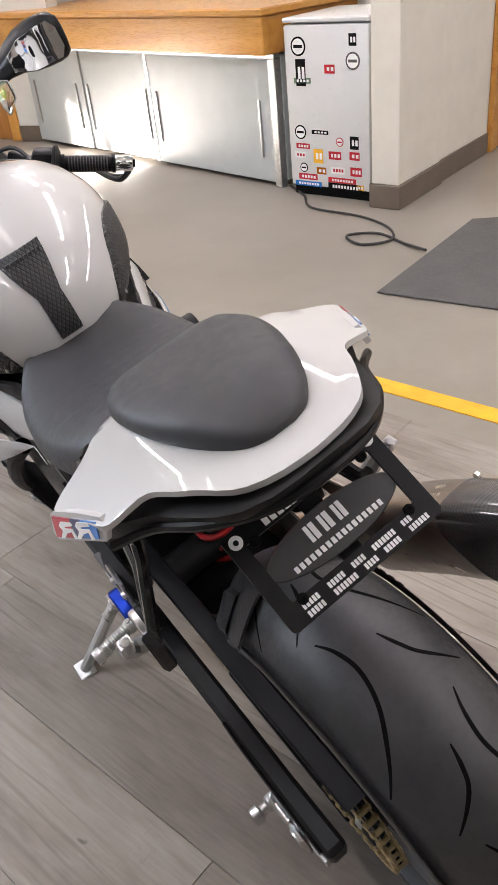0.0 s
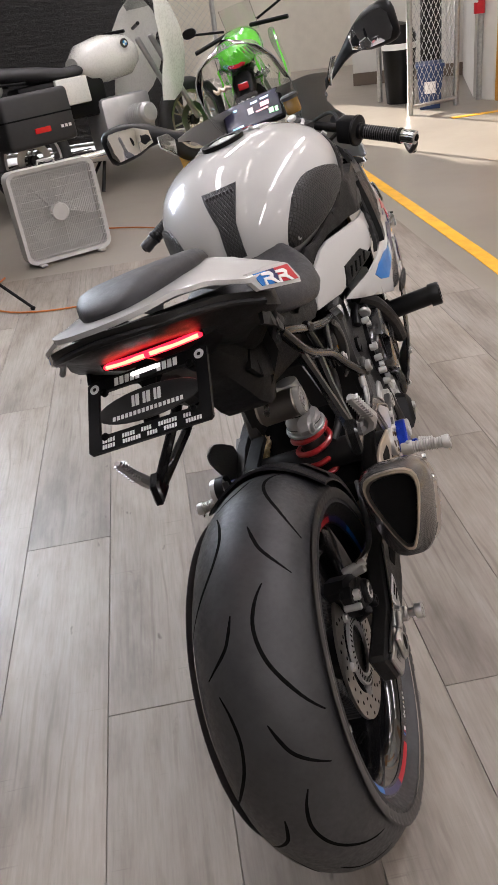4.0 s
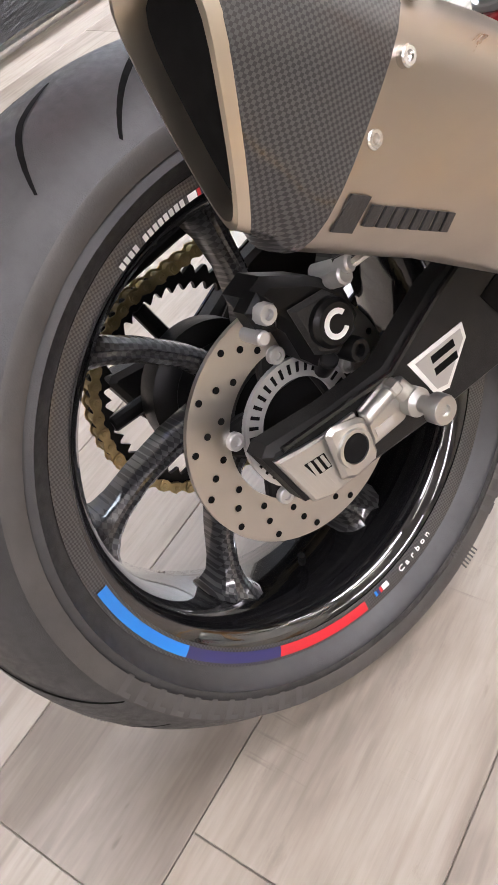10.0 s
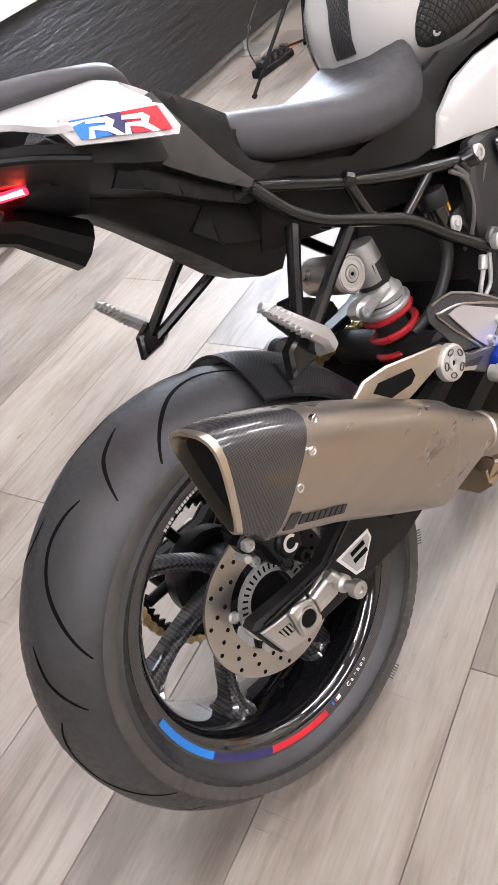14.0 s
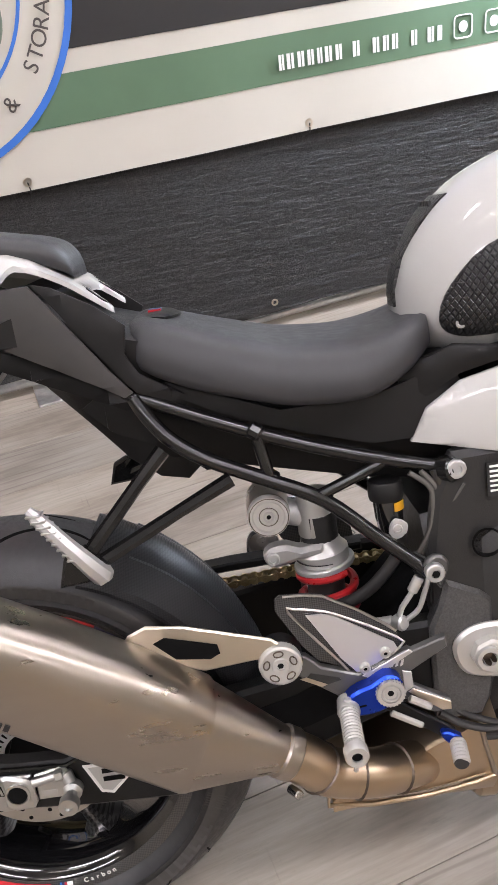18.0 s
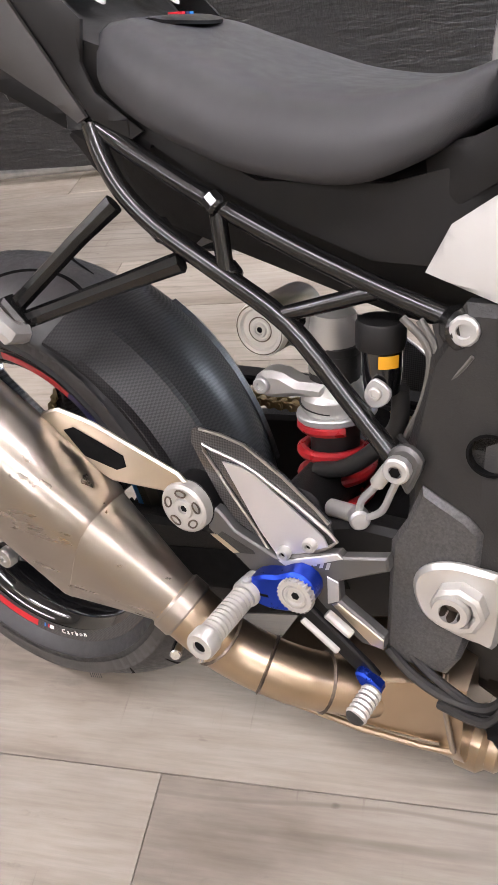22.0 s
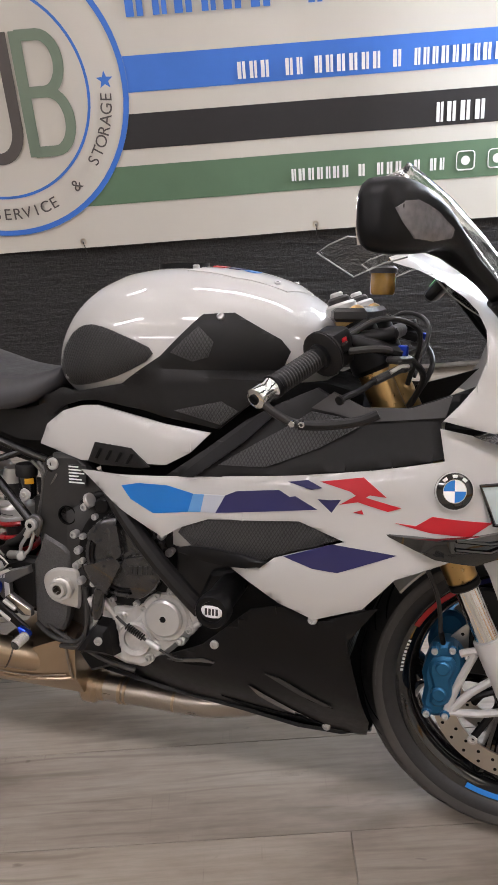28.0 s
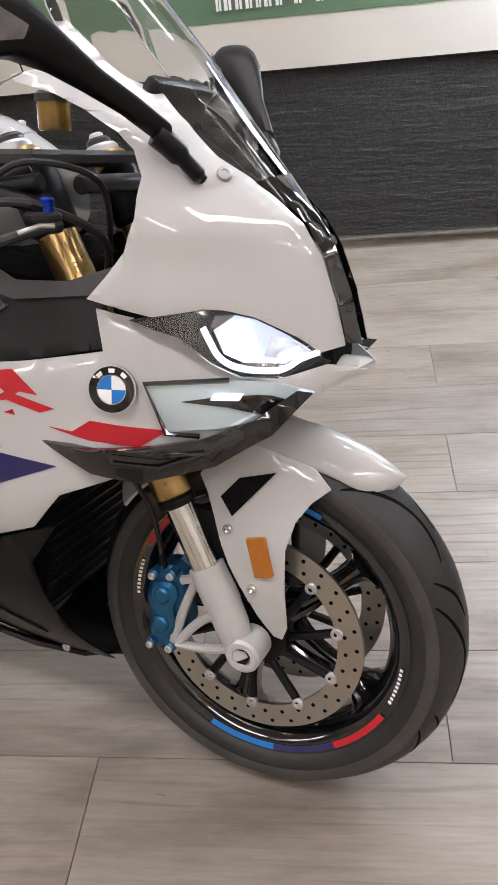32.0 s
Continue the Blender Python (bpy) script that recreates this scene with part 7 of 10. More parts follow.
cap = put("filler_cap", *moved(lathe([(0, 0.003), (0.022, 0.003), (0.026, 0.001), (0.034, 0.000), (0.034, -0.006)], 32, (0, 0, 0), "Z"), CAPM), SATIN, top, "silver filler cap")
for s in (1, -1):
    for yy, xx in ((0.845, 0.058), (1.0, 0.072)):
        put("panel_screw", *bolt((s * xx, yy, tank_zt(xx, yy) + 0.005), (s * 0.3, 0, 1), 0.006, 0.003), SATIN, top)
for i, m_ in enumerate((RED, NAVY, BLUE)):
    put("tank_stripe", *deck([(0.030, 0.875 + i * 0.03), (0.055, 0.875 + i * 0.03), (0.052, 0.897 + i * 0.03), (0.028, 0.900 + i * 0.03)], lambda x, y: tank_zt(x, y) + 0.0065, 0.001, 0.03, 0), m_, top)

# ---- body surface shared by the fairing panels ----
BW = [(0.50, 0.095), (0.56, 0.112), (0.62, 0.136), (0.68, 0.162), (0.76, 0.205), (0.86, 0.228), (1.0, 0.238), (1.12, 0.236), (1.25, 0.228), (1.32, 0.215), (1.40, 0.178), (1.47, 0.138), (1.53, 0.088), (1.57, 0.045), (1.60, 0.01)]
BV = [(0.14, 0.12), (0.18, 0.30), (0.24, 0.55), (0.30, 0.74), (0.38, 0.88), (0.46, 0.93), (0.56, 1.0), (0.66, 1.0), (0.74, 0.95), (0.82, 0.90), (0.90, 0.84), (0.96, 0.70), (1.02, 0.56), (1.10, 0.38)]


def skin(y, z):
    return spline(y, BW) * spline(z, BV)


def side_panel(name, poly, material, out=0.0, thick=0.005, label="", n=0, step=0.017, soft=0.003, sides=(1, -1), fn=None, parent=None):
    made = []
    for s in sides:
        f = fn or skin
        made.append(put(name, *patch(smooth_poly(poly, n) if n else poly, lambda y, z: f(y, z) + out, thick, step, soft, s), material, parent or bike, label, 40))
    return made


side_panel("side_cover", [(0.545, 0.700), (0.565, 0.740), (0.605, 0.769), (0.65, 0.783), (0.69, 0.787), (0.80, 0.775), (0.925, 0.760), (0.89, 0.725), (0.848, 0.702), (0.772, 0.694), (0.651, 0.682)], WHITE, 0.006, 0.010, "glossy white side cover", fn=lambda y, z: 0.105 + 0.105 * min(1, max(0, (y - 0.54) / 0.30)) - 0.25 * max(0, z - 0.745))
sv = side_panel("side_vent", [(0.672, 0.685), (0.69, 0.722), (0.775, 0.722), (0.815, 0.694), (0.80, 0.690), (0.70, 0.682)], MATTE, 0.012, 0.008, "black slatted side vent", fn=lambda y, z: 0.105 + 0.105 * min(1, max(0, (y - 0.54) / 0.30)))
for o, s in zip(sv, (1, -1)):
    for y0 in (0.692, 0.716, 0.740, 0.764):
        put("vent_slat", *patch([(y0, 0.694), (y0 + 0.012, 0.713), (y0 + 0.018, 0.713), (y0 + 0.006, 0.694)], lambda y, z: 0.119 + 0.105 * min(1, max(0, (y - 0.54) / 0.30)), 0.003, 0.03, 0.0005, s), DARK, o)
mid = [(0.535, 0.790), (0.575, 0.800), (0.60, 0.812), (0.64, 0.808), (0.75, 0.832), (0.835, 0.885), (0.905, 0.955), (0.955, 0.958), (1.03, 0.915), (1.045, 0.895), (1.02, 0.835), (0.94, 0.768), (0.80, 0.790), (0.69, 0.797), (0.65, 0.792), (0.605, 0.778), (0.565, 0.750), (0.545, 0.735)]
cover_x = lambda y, z: max(tank_x(y, z) if y > 0.57 else 0.0, 0.098 + 0.11 * min(1, max(0, (y - 0.54) / 0.30)) if z < 0.86 else 0)
side_panel("tank_side_cover", mid, MATTE, 0.004, 0.012, "matt black tank side cover", fn=cover_x, step=0.012)
for s in (1, -1):
    put("cover_screw", *bolt((s * (tank_x(0.935, 0.952) + 0.005), 0.935, 0.952), (s, 0, 0.6), 0.0065, 0.003), SATIN, bike)
    for field in ([(0.862, 0.796), (0.945, 0.815), (0.975, 0.800), (0.945, 0.776)], [(0.855, 0.892), (0.902, 0.936), (0.928, 0.911), (0.920, 0.886), (0.894, 0.878)]):
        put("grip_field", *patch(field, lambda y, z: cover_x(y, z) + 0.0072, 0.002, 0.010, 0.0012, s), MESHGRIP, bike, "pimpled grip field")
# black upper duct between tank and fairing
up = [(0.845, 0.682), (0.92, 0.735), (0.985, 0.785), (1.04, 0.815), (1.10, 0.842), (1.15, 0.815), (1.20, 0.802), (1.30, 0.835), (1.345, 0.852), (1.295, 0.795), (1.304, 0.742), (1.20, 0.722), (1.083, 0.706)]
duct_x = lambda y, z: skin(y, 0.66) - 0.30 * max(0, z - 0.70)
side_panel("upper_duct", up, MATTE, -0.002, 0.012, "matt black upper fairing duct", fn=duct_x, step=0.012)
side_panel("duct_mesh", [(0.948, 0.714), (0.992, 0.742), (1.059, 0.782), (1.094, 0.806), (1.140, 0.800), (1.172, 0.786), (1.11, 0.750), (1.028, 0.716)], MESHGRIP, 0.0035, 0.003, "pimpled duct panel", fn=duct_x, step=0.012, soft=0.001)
side_panel("duct_spar", [(0.880, 0.690), (0.975, 0.768), (1.024, 0.808), (1.034, 0.797), (0.985, 0.750), (0.908, 0.692)], BLACK, 0.010, 0.012, "satin black duct spar", fn=duct_x, step=0.03, soft=0.0)
side_panel("duct_fold", [(1.094, 0.812), (1.128, 0.838), (1.178, 0.816), (1.250, 0.818), (1.310, 0.838), (1.302, 0.806), (1.180, 0.794), (1.140, 0.804)], FLANK, 0.0045, 0.006, "grey folded duct lip", fn=duct_x, step=0.02, soft=0.0)
# white main fairing
main = [(0.652, 0.665), (0.70, 0.640), (0.76, 0.612), (0.845, 0.578), (0.88, 0.600), (0.93, 0.620), (1.085, 0.632), (1.16, 0.604), (1.10, 0.585), (1.045, 0.566), (1.02, 0.545), (0.955, 0.553), (1.00, 0.520), (1.05, 0.485), (1.11, 0.460), (1.19, 0.490), (1.24, 0.548), (1.33, 0.585), (1.41, 0.605), (1.50, 0.650), (1.562, 0.700), (1.585, 0.706), (1.545, 0.718), (1.503, 0.706), (1.468, 0.715), (1.438, 0.735), (1.403, 0.766), (1.350, 0.778), (1.295, 0.790), (1.305, 0.740), (1.20, 0.721), (1.083, 0.706), (0.96, 0.695), (0.845, 0.684)]
fair = side_panel("main_fairing", main, WHITE, 0.003, 0.006, "glossy white side fairing")
for o, s in zip(fair, (1, -1)):
    on = lambda poly, m_, nm, d=0.0045: put(nm, *patch(poly, lambda y, z: skin(y, z) + d, 0.0012, 0.03, 0, s), m_, o)
    on([(0.762, 0.658), (0.799, 0.668), (0.856, 0.671), (0.905, 0.662), (0.895, 0.630), (0.829, 0.619), (0.782, 0.637)], BLUE, "blue_stripe")
    on([(0.905, 0.662), (0.925, 0.663), (0.918, 0.632), (0.895, 0.630)], MIDBLUE, "blue_fade")
    on([(0.925, 0.663), (0.962, 0.665), (0.945, 0.634), (0.918, 0.632)], PALEFADE, "pale_fade")
    on([(0.962, 0.665), (0.981, 0.674), (1.052, 0.682), (1.070, 0.672), (1.079, 0.674), (1.115, 0.655), (0.945, 0.634)], NAVY, "navy_stripe")
    on([(1.066, 0.696), (1.098, 0.701), (1.122, 0.690), (1.104, 0.686)], NAVY, "navy_chip")
    on([(1.115, 0.672), (1.135, 0.672), (1.152, 0.674), (1.138, 0.652)], NAVY, "navy_chip")
    on([(1.118, 0.700), (1.185, 0.711), (1.222, 0.682), (1.196, 0.684), (1.190, 0.680), (1.245, 0.667), (1.225, 0.660), (1.178, 0.672), (1.150, 0.666), (1.175, 0.682), (1.165, 0.688)], RED, "red_emblem")
    on([(1.172, 0.655), (1.185, 0.660), (1.188, 0.653)], RED, "red_chip")
    on([(1.236, 0.643), (1.268, 0.640), (1.292, 0.656), (1.382, 0.645), (1.350, 0.624), (1.290, 0.630)], RED, "red_bar")
    on([(1.062, 0.572), (1.140, 0.600), (1.242, 0.590), (1.150, 0.553), (1.110, 0.556)], NAVY, "navy_lower_stripe")
    # round badge in plain quarters
    bx_ = skin(1.321, 0.697)
    bn_ = Vector((1, -(skin(1.347, 0.703) - skin(1.287, 0.703)) / 0.06, -(skin(1.317, 0.733) - skin(1.317, 0.673)) / 0.06)).normalized()
    bn_.x *= s
    bm_ = Matrix.Translation(Vector((s * (bx_ + 0.004), 1.321, 0.697)) + bn_ * 0.003) @ bn_.to_track_quat("X", "Z").to_matrix().to_4x4()
    g = put("round_badge", *moved(lathe([(0, 0.003), (0.0275, 0.003), (0.0290, 0.002), (0.0298, 0.0), (0.0298, -0.003)], 36), bm_), GLOSS, o, "black round badge with blue and white quarters")
    flip = bm_
    for q in range(4):
        put("badge_quarter", *moved(ring_solid(0.0005, 0.0175, 0.003, 0.0036, 8, (0, 0, 0), "X", (q * 90, q * 90 + 90)), flip), BLUE if q % 2 else INKWHITE, g)
    put("badge_rim", *moved(ring_solid(0.0283, 0.0300, 0.001, 0.0036, 36), flip), SATIN, g)
    for q in (50, 90, 130):
        put("badge_bar", *moved(ring_solid(0.0205, 0.0255, 0.003, 0.0036, 4, (0, 0, 0), "X", (q - 9, q + 9)), flip), INKWHITE, g)
    put("badge_rim", *moved(ring_solid(0.0172, 0.0183, 0.003, 0.0042, 36), flip), CHROME, g)
side_panel("fairing_vent", [(0.872, 0.588), (0.885, 0.606), (0.93, 0.622), (1.085, 0.634), (1.155, 0.606), (1.10, 0.586), (1.045, 0.568), (1.02, 0.553), (0.955, 0.556), (0.90, 0.566)], MESHGRIP, -0.004, 0.010, "black pimpled fairing vent")
side_panel("vent_blade", [(0.875, 0.560), (0.935, 0.548), (1.00, 0.546), (1.035, 0.560), (0.955, 0.572), (0.90, 0.572)], BLACK, 0.012, 0.008, "black vent blade", n=2)
# belly pan
belly = [(0.605, 0.292), (0.66, 0.330), (0.70, 0.325), (0.735, 0.292), (0.80, 0.318), (0.906, 0.375), (0.955, 0.420), (1.00, 0.462), (1.05, 0.475), (1.12, 0.455), (1.19, 0.482), (1.215, 0.49), (1.165, 0.42), (1.18, 0.33), (1.195, 0.22), (1.185, 0.160), (1.14, 0.155), (1.06, 0.172), (0.95, 0.200), (0.80, 0.225), (0.66, 0.262)]
bel = side_panel("belly_pan", belly, BLACK, -0.006, 0.006, "satin black belly pan")
for o, s in zip(bel, (1, -1)):
    bon = lambda poly, m_, nm, d=-0.0035: put(nm, *patch(poly, lambda y, z: skin(y, z) + d, 0.003, 0.03, 0.0005, s), m_, o)
    # belly slots are dark patches on the closed pan, painted as shaded openings
    bon([(1.035, 0.325), (1.07, 0.315), (1.135, 0.262), (1.10, 0.275)], DARK, "belly_slot")
    bon([(0.92, 0.245), (1.00, 0.225), (1.08, 0.205), (1.05, 0.203), (0.96, 0.22)], DARK, "belly_slot")
    bon([(0.830, 0.326), (0.905, 0.346), (0.928, 0.342), (0.925, 0.338), (0.900, 0.336), (0.850, 0.324)], REARSET, "belly_ridge", -0.0030)
    bon([(0.835, 0.3235), (0.850, 0.3235), (0.900, 0.3355), (0.925, 0.3375), (0.918, 0.330), (0.880, 0.325)], DARK, "belly_slot", -0.0025)
    bon([(1.02, 0.335), (1.045, 0.330), (1.135, 0.268), (1.12, 0.268), (1.08, 0.292)], FLANK, "belly_fold", -0.0015)
    bon([(0.985, 0.300), (1.02, 0.272), (1.11, 0.190), (1.085, 0.196), (1.00, 0.268)], GLOSS, "belly_fold", -0.0020)
    for y, z in ((0.932, 0.383), (1.108, 0.458), (1.112, 0.182), (0.70, 0.312)):
        put("belly_screw", *bolt((s * (skin(y, z) - 0.004), y, z), (s, 0, 0), 0.008, 0.004), SATIN, o)
keel = [[(x * w, y, z0 + h * abs(x) ** 2) for x in (-1, -0.6, -0.2, 0.2, 0.6, 1)] + [(x * w * 0.96, y, z0 + 0.006 + h * abs(x) ** 2) for x in (1, 0.6, 0.2, -0.2, -0.6, -1)] for y, w, z0, h in ((0.66, 0.13, 0.215, 0.05), (0.80, 0.115, 0.185, 0.045), (0.95, 0.10, 0.165, 0.04), (1.06, 0.085, 0.150, 0.03), (1.14, 0.06, 0.145, 0.02), (1.19, 0.03, 0.15, 0.015))]
put("belly_keel", *loft(keel), BLACK, bike)
# radiator and dark inner block behind the fairing
rad = put("radiator", *loft([[(-0.15, 1.10, 0.30), (0.15, 1.10, 0.30), (0.15, 1.14, 0.30), (-0.15, 1.14, 0.30)], [(-0.17, 1.15, 0.64), (0.17, 1.15, 0.64), (0.17, 1.19, 0.64), (-0.17, 1.19, 0.64)]]), DARK, bike, "black radiator")
for i in range(16):
    z = 0.31 + i * 0.02
    y = 1.14 + (z - 0.30) / 0.34 * 0.05
    put("fin", *block(-0.15, 0.15, y, y + 0.004, z, z + 0.003, 0), CAST, rad, smooth=0)
put("airbox", *loft([ring8(0.66, 0.10, 0.60, 0.80), ring8(0.80, 0.15, 0.58, 0.82), ring8(1.0, 0.16, 0.58, 0.84), ring8(1.10, 0.13, 0.62, 0.84), ring8(1.16, 0.10, 0.66, 0.82)]), DARK, bike, "dark inner air box")

# ---- nose ----
NOSE_Y = [(0.70, 1.585), (0.75, 1.562), (0.80, 1.547), (0.875, 1.519), (0.94, 1.452), (1.0, 1.385), (1.04, 1.320), (1.08, 1.255)]


def nose_x(y, z):
    """Half width of the nose: thin at its leading edge, which leans back, and full behind."""
    d = max(0.0, spline(z, NOSE_Y) - y) * (1 + 0.6 * min(1.0, max(0.0, (z - 0.85) / 0.16)))
    return spline(d, [(0.0, 0.018), (0.05, 0.078), (0.09, 0.130), (0.13, 0.182), (0.17, 0.210), (0.25, 0.229), (0.40, 0.236)])


nose = [(1.300, 0.806), (1.322, 0.830), (1.345, 0.860), (1.357, 0.899), (1.353, 0.940), (1.338, 0.968), (1.319, 0.987), (1.285, 1.010), (1.250, 1.027), (1.212, 1.038), (1.206, 1.046), (1.225, 1.056), (1.262, 1.056), (1.31, 1.035), (1.355, 1.000), (1.395, 0.962), (1.43, 0.938), (1.465, 0.912), (1.497, 0.884), (1.520, 0.845), (1.540, 0.79), (1.556, 0.735), (1.533, 0.730), (1.510, 0.750), (1.466, 0.781), (1.441, 0.792), (1.425, 0.795), (1.375, 0.788), (1.345, 0.795)]
side_panel("nose_cowl", nose, WHITE, 0.003, 0.006, "glossy white nose cowl", fn=nose_x, step=0.012)
side_panel("cowl_screw", [(1.243, 1.036), (1.250, 1.043), (1.257, 1.036), (1.250, 1.029)], SATIN, 0.0045, 0.003, "", n=2, fn=nose_x)
side_panel("nose_edge", [(1.468, 0.913), (1.499, 0.885), (1.522, 0.845), (1.542, 0.79), (1.556, 0.738), (1.574, 0.735), (1.556, 0.80), (1.532, 0.857), (1.508, 0.893), (1.478, 0.920)], GLOSS, 0.0, 0.006, "black nose trim", fn=nose_x)
put("beak", *deck([(-0.075, 1.545), (0.0, 1.590), (0.075, 1.545), (0.10, 1.50), (0.05, 1.50), (-0.05, 1.50), (-0.10, 1.50)], lambda x, y: 0.716 - 0.25 * abs(x), 0.012, 0.02, 0.003), WHITE, bike, "white nose beak")
put("intake_shell", *loft([ring8(1.30, 0.16, 0.66, 0.80), ring8(1.42, 0.13, 0.64, 0.80), ring8(1.50, 0.08, 0.66, 0.77), ring8(1.545, 0.045, 0.68, 0.74)]), DARK, bike, "dark inner nose")
hl = side_panel("headlight", [(1.345, 0.782), (1.375, 0.789), (1.429, 0.797), (1.443, 0.793), (1.466, 0.783), (1.510, 0.753), (1.536, 0.730), (1.545, 0.716), (1.503, 0.704), (1.466, 0.712), (1.434, 0.733), (1.400, 0.764)], GLOSS, -0.006, 0.02, "headlight unit, lit white", fn=nose_x, step=0.012)
for o, s in zip(hl, (1, -1)):
    lit = lambda poly, d, m_, nm, lab="": put(nm, *patch(poly, lambda y, z: nose_x(y, z) + d, 0.002, 0.010, 0.0006, s), m_, o, lab)
    # the halo round the core is painted as a glowing patch
    lit([(1.433, 0.770), (1.448, 0.785), (1.468, 0.776), (1.500, 0.752), (1.522, 0.733), (1.500, 0.722), (1.464, 0.729), (1.445, 0.742)], -0.0052, LAMPGLOW, "lit_reflector", "lit bluish reflector")
    lit(smooth_poly([(1.443, 0.770), (1.452, 0.777), (1.463, 0.770), (1.471, 0.752), (1.466, 0.740), (1.456, 0.737), (1.447, 0.746)], 3), -0.0030, LED, "led_core", "bright white lamp")
    lit([(1.483, 0.756), (1.505, 0.745), (1.520, 0.733), (1.500, 0.726), (1.480, 0.734)], -0.0042, REFLECT, "reflector", "pale reflector")
    lit([(1.433, 0.786), (1.450, 0.785), (1.438, 0.774), (1.430, 0.772)], -0.0042, SMOKELENS, "reflector", "smoked upper corner")
    put("light_blade", *tube(curve_points([(s * (nose_x(y, z) - 0.004), y, z) for y, z in ((1.424, 0.774), (1.432, 0.757), (1.443, 0.738), (1.462, 0.724), (1.490, 0.716), (1.503, 0.717), (1.514, 0.725), (1.530, 0.730))], 3), 0.0040, 8), LEDSOFT, o, "lit daytime strip")
    lit([(1.352, 0.781), (1.376, 0.787), (1.429, 0.795), (1.443, 0.791), (1.466, 0.781), (1.510, 0.751), (1.534, 0.730), (1.503, 0.706), (1.466, 0.714), (1.435, 0.735), (1.401, 0.766)], 0.001, LENS, "lens", "clear lens").visible_shadow = False
    # winglet with its pale upper pocket
    wg = put("winglet", *patch([(1.215, 0.624), (1.25, 0.611), (1.30, 0.592), (1.36, 0.582), (1.44, 0.602), (1.505, 0.645), (1.555, 0.705), (1.535, 0.705), (1.48, 0.660), (1.42, 0.636), (1.36, 0.628), (1.30, 0.624)], lambda y, z: max(0.135, skin(y, z)) + 0.024 - 0.25 * max(0, 1.30 - y), 0.012, 0.022, 0.003, s), GLOSS, bike, "gloss black winglet")
    for d_ in (0.0, 0.014):
        put("winglet_vein", *tube([(s * (max(0.135, skin(y, 0.62)) + 0.027), y, z - d_) for y, z in ((1.33, 0.625), (1.38, 0.618), (1.43, 0.622 + d_))], 0.003, 6), GLOSS, wg)
    pk = put("pocket", *patch([(1.360, 0.704), (1.384, 0.646), (1.44, 0.648), (1.50, 0.662), (1.548, 0.698), (1.46, 0.708)], lambda y, z: max(0.118, skin(y, z)) + 0.012, 0.004, 0.02, 0.001, s), POCKET, bike, "pale glassy intake pocket")
    put("pocket_blade", *patch([(1.400, 0.684), (1.45, 0.676), (1.505, 0.658), (1.535, 0.682), (1.48, 0.690), (1.43, 0.688)], lambda y, z: max(0.118, skin(y, z)) + 0.016, 0.003, 0.02, 0.001, s), GLOSS, pk, "black blade")
    put("pocket_light", *patch([(1.432, 0.686), (1.462, 0.684), (1.466, 0.692), (1.436, 0.694)], lambda y, z: max(0.118, skin(y, z)) + 0.017, 0.003, 0.02, 0, s), LEDSOFT, pk, "lit position lamp")
    put("pocket_rim", *tube([(s * (max(0.118, skin(y, z)) + 0.014), y, z) for y, z in ((1.45, 0.709), (1.360, 0.706), (1.384, 0.644), (1.42, 0.640))], 0.0035, 6), GLOSS, pk)

# screen: curved, clear above a smoked foot
def screen_row(y, z, w, d):
    """One level of the screen: centre at y, z, with the sides swept back by d."""
    return [(w * u, y - d * abs(u) ** 2.2, z - 0.02 * abs(u) ** 2) for u in [i / 8 for i in range(-8, 9)]]


SC = [(1.519, 0.874, 0.048, 0.030), (1.462, 0.942, 0.080, 0.060), (1.405, 1.010, 0.108, 0.11), (1.345, 1.085, 0.118, 0.110), (1.285, 1.150, 0.106, 0.100), (1.240, 1.188, 0.082, 0.070), (1.218, 1.205, 0.052, 0.034), (1.210, 1.211, 0.026, 0.010)]
rows_ = [screen_row(*r) for r in SC]
inn_ = [[(x * 0.985, y - 0.003, z) for x, y, z in r] for r in rows_]
scr = put("windscreen", *loft([a + b[::-1] for a, b in zip(rows_[1:], inn_[1:])]), SCREEN, bike, "clear curved windscreen", 60)
scr.visible_shadow = False
foot = put("screen_foot", *loft([a + b[::-1] for a, b in zip(rows_[:2], inn_[:2])]), GLOSS, bike, "gloss black screen foot", 60)
edge = [r[-1] for r in rows_] + [r[0] for r in rows_[::-1]]
# pale bead paints the bright rim of the clear screen
put("screen_edge", *tube(curve_points(edge[1:-1], 4), 0.0012, 6), EDGE, scr)
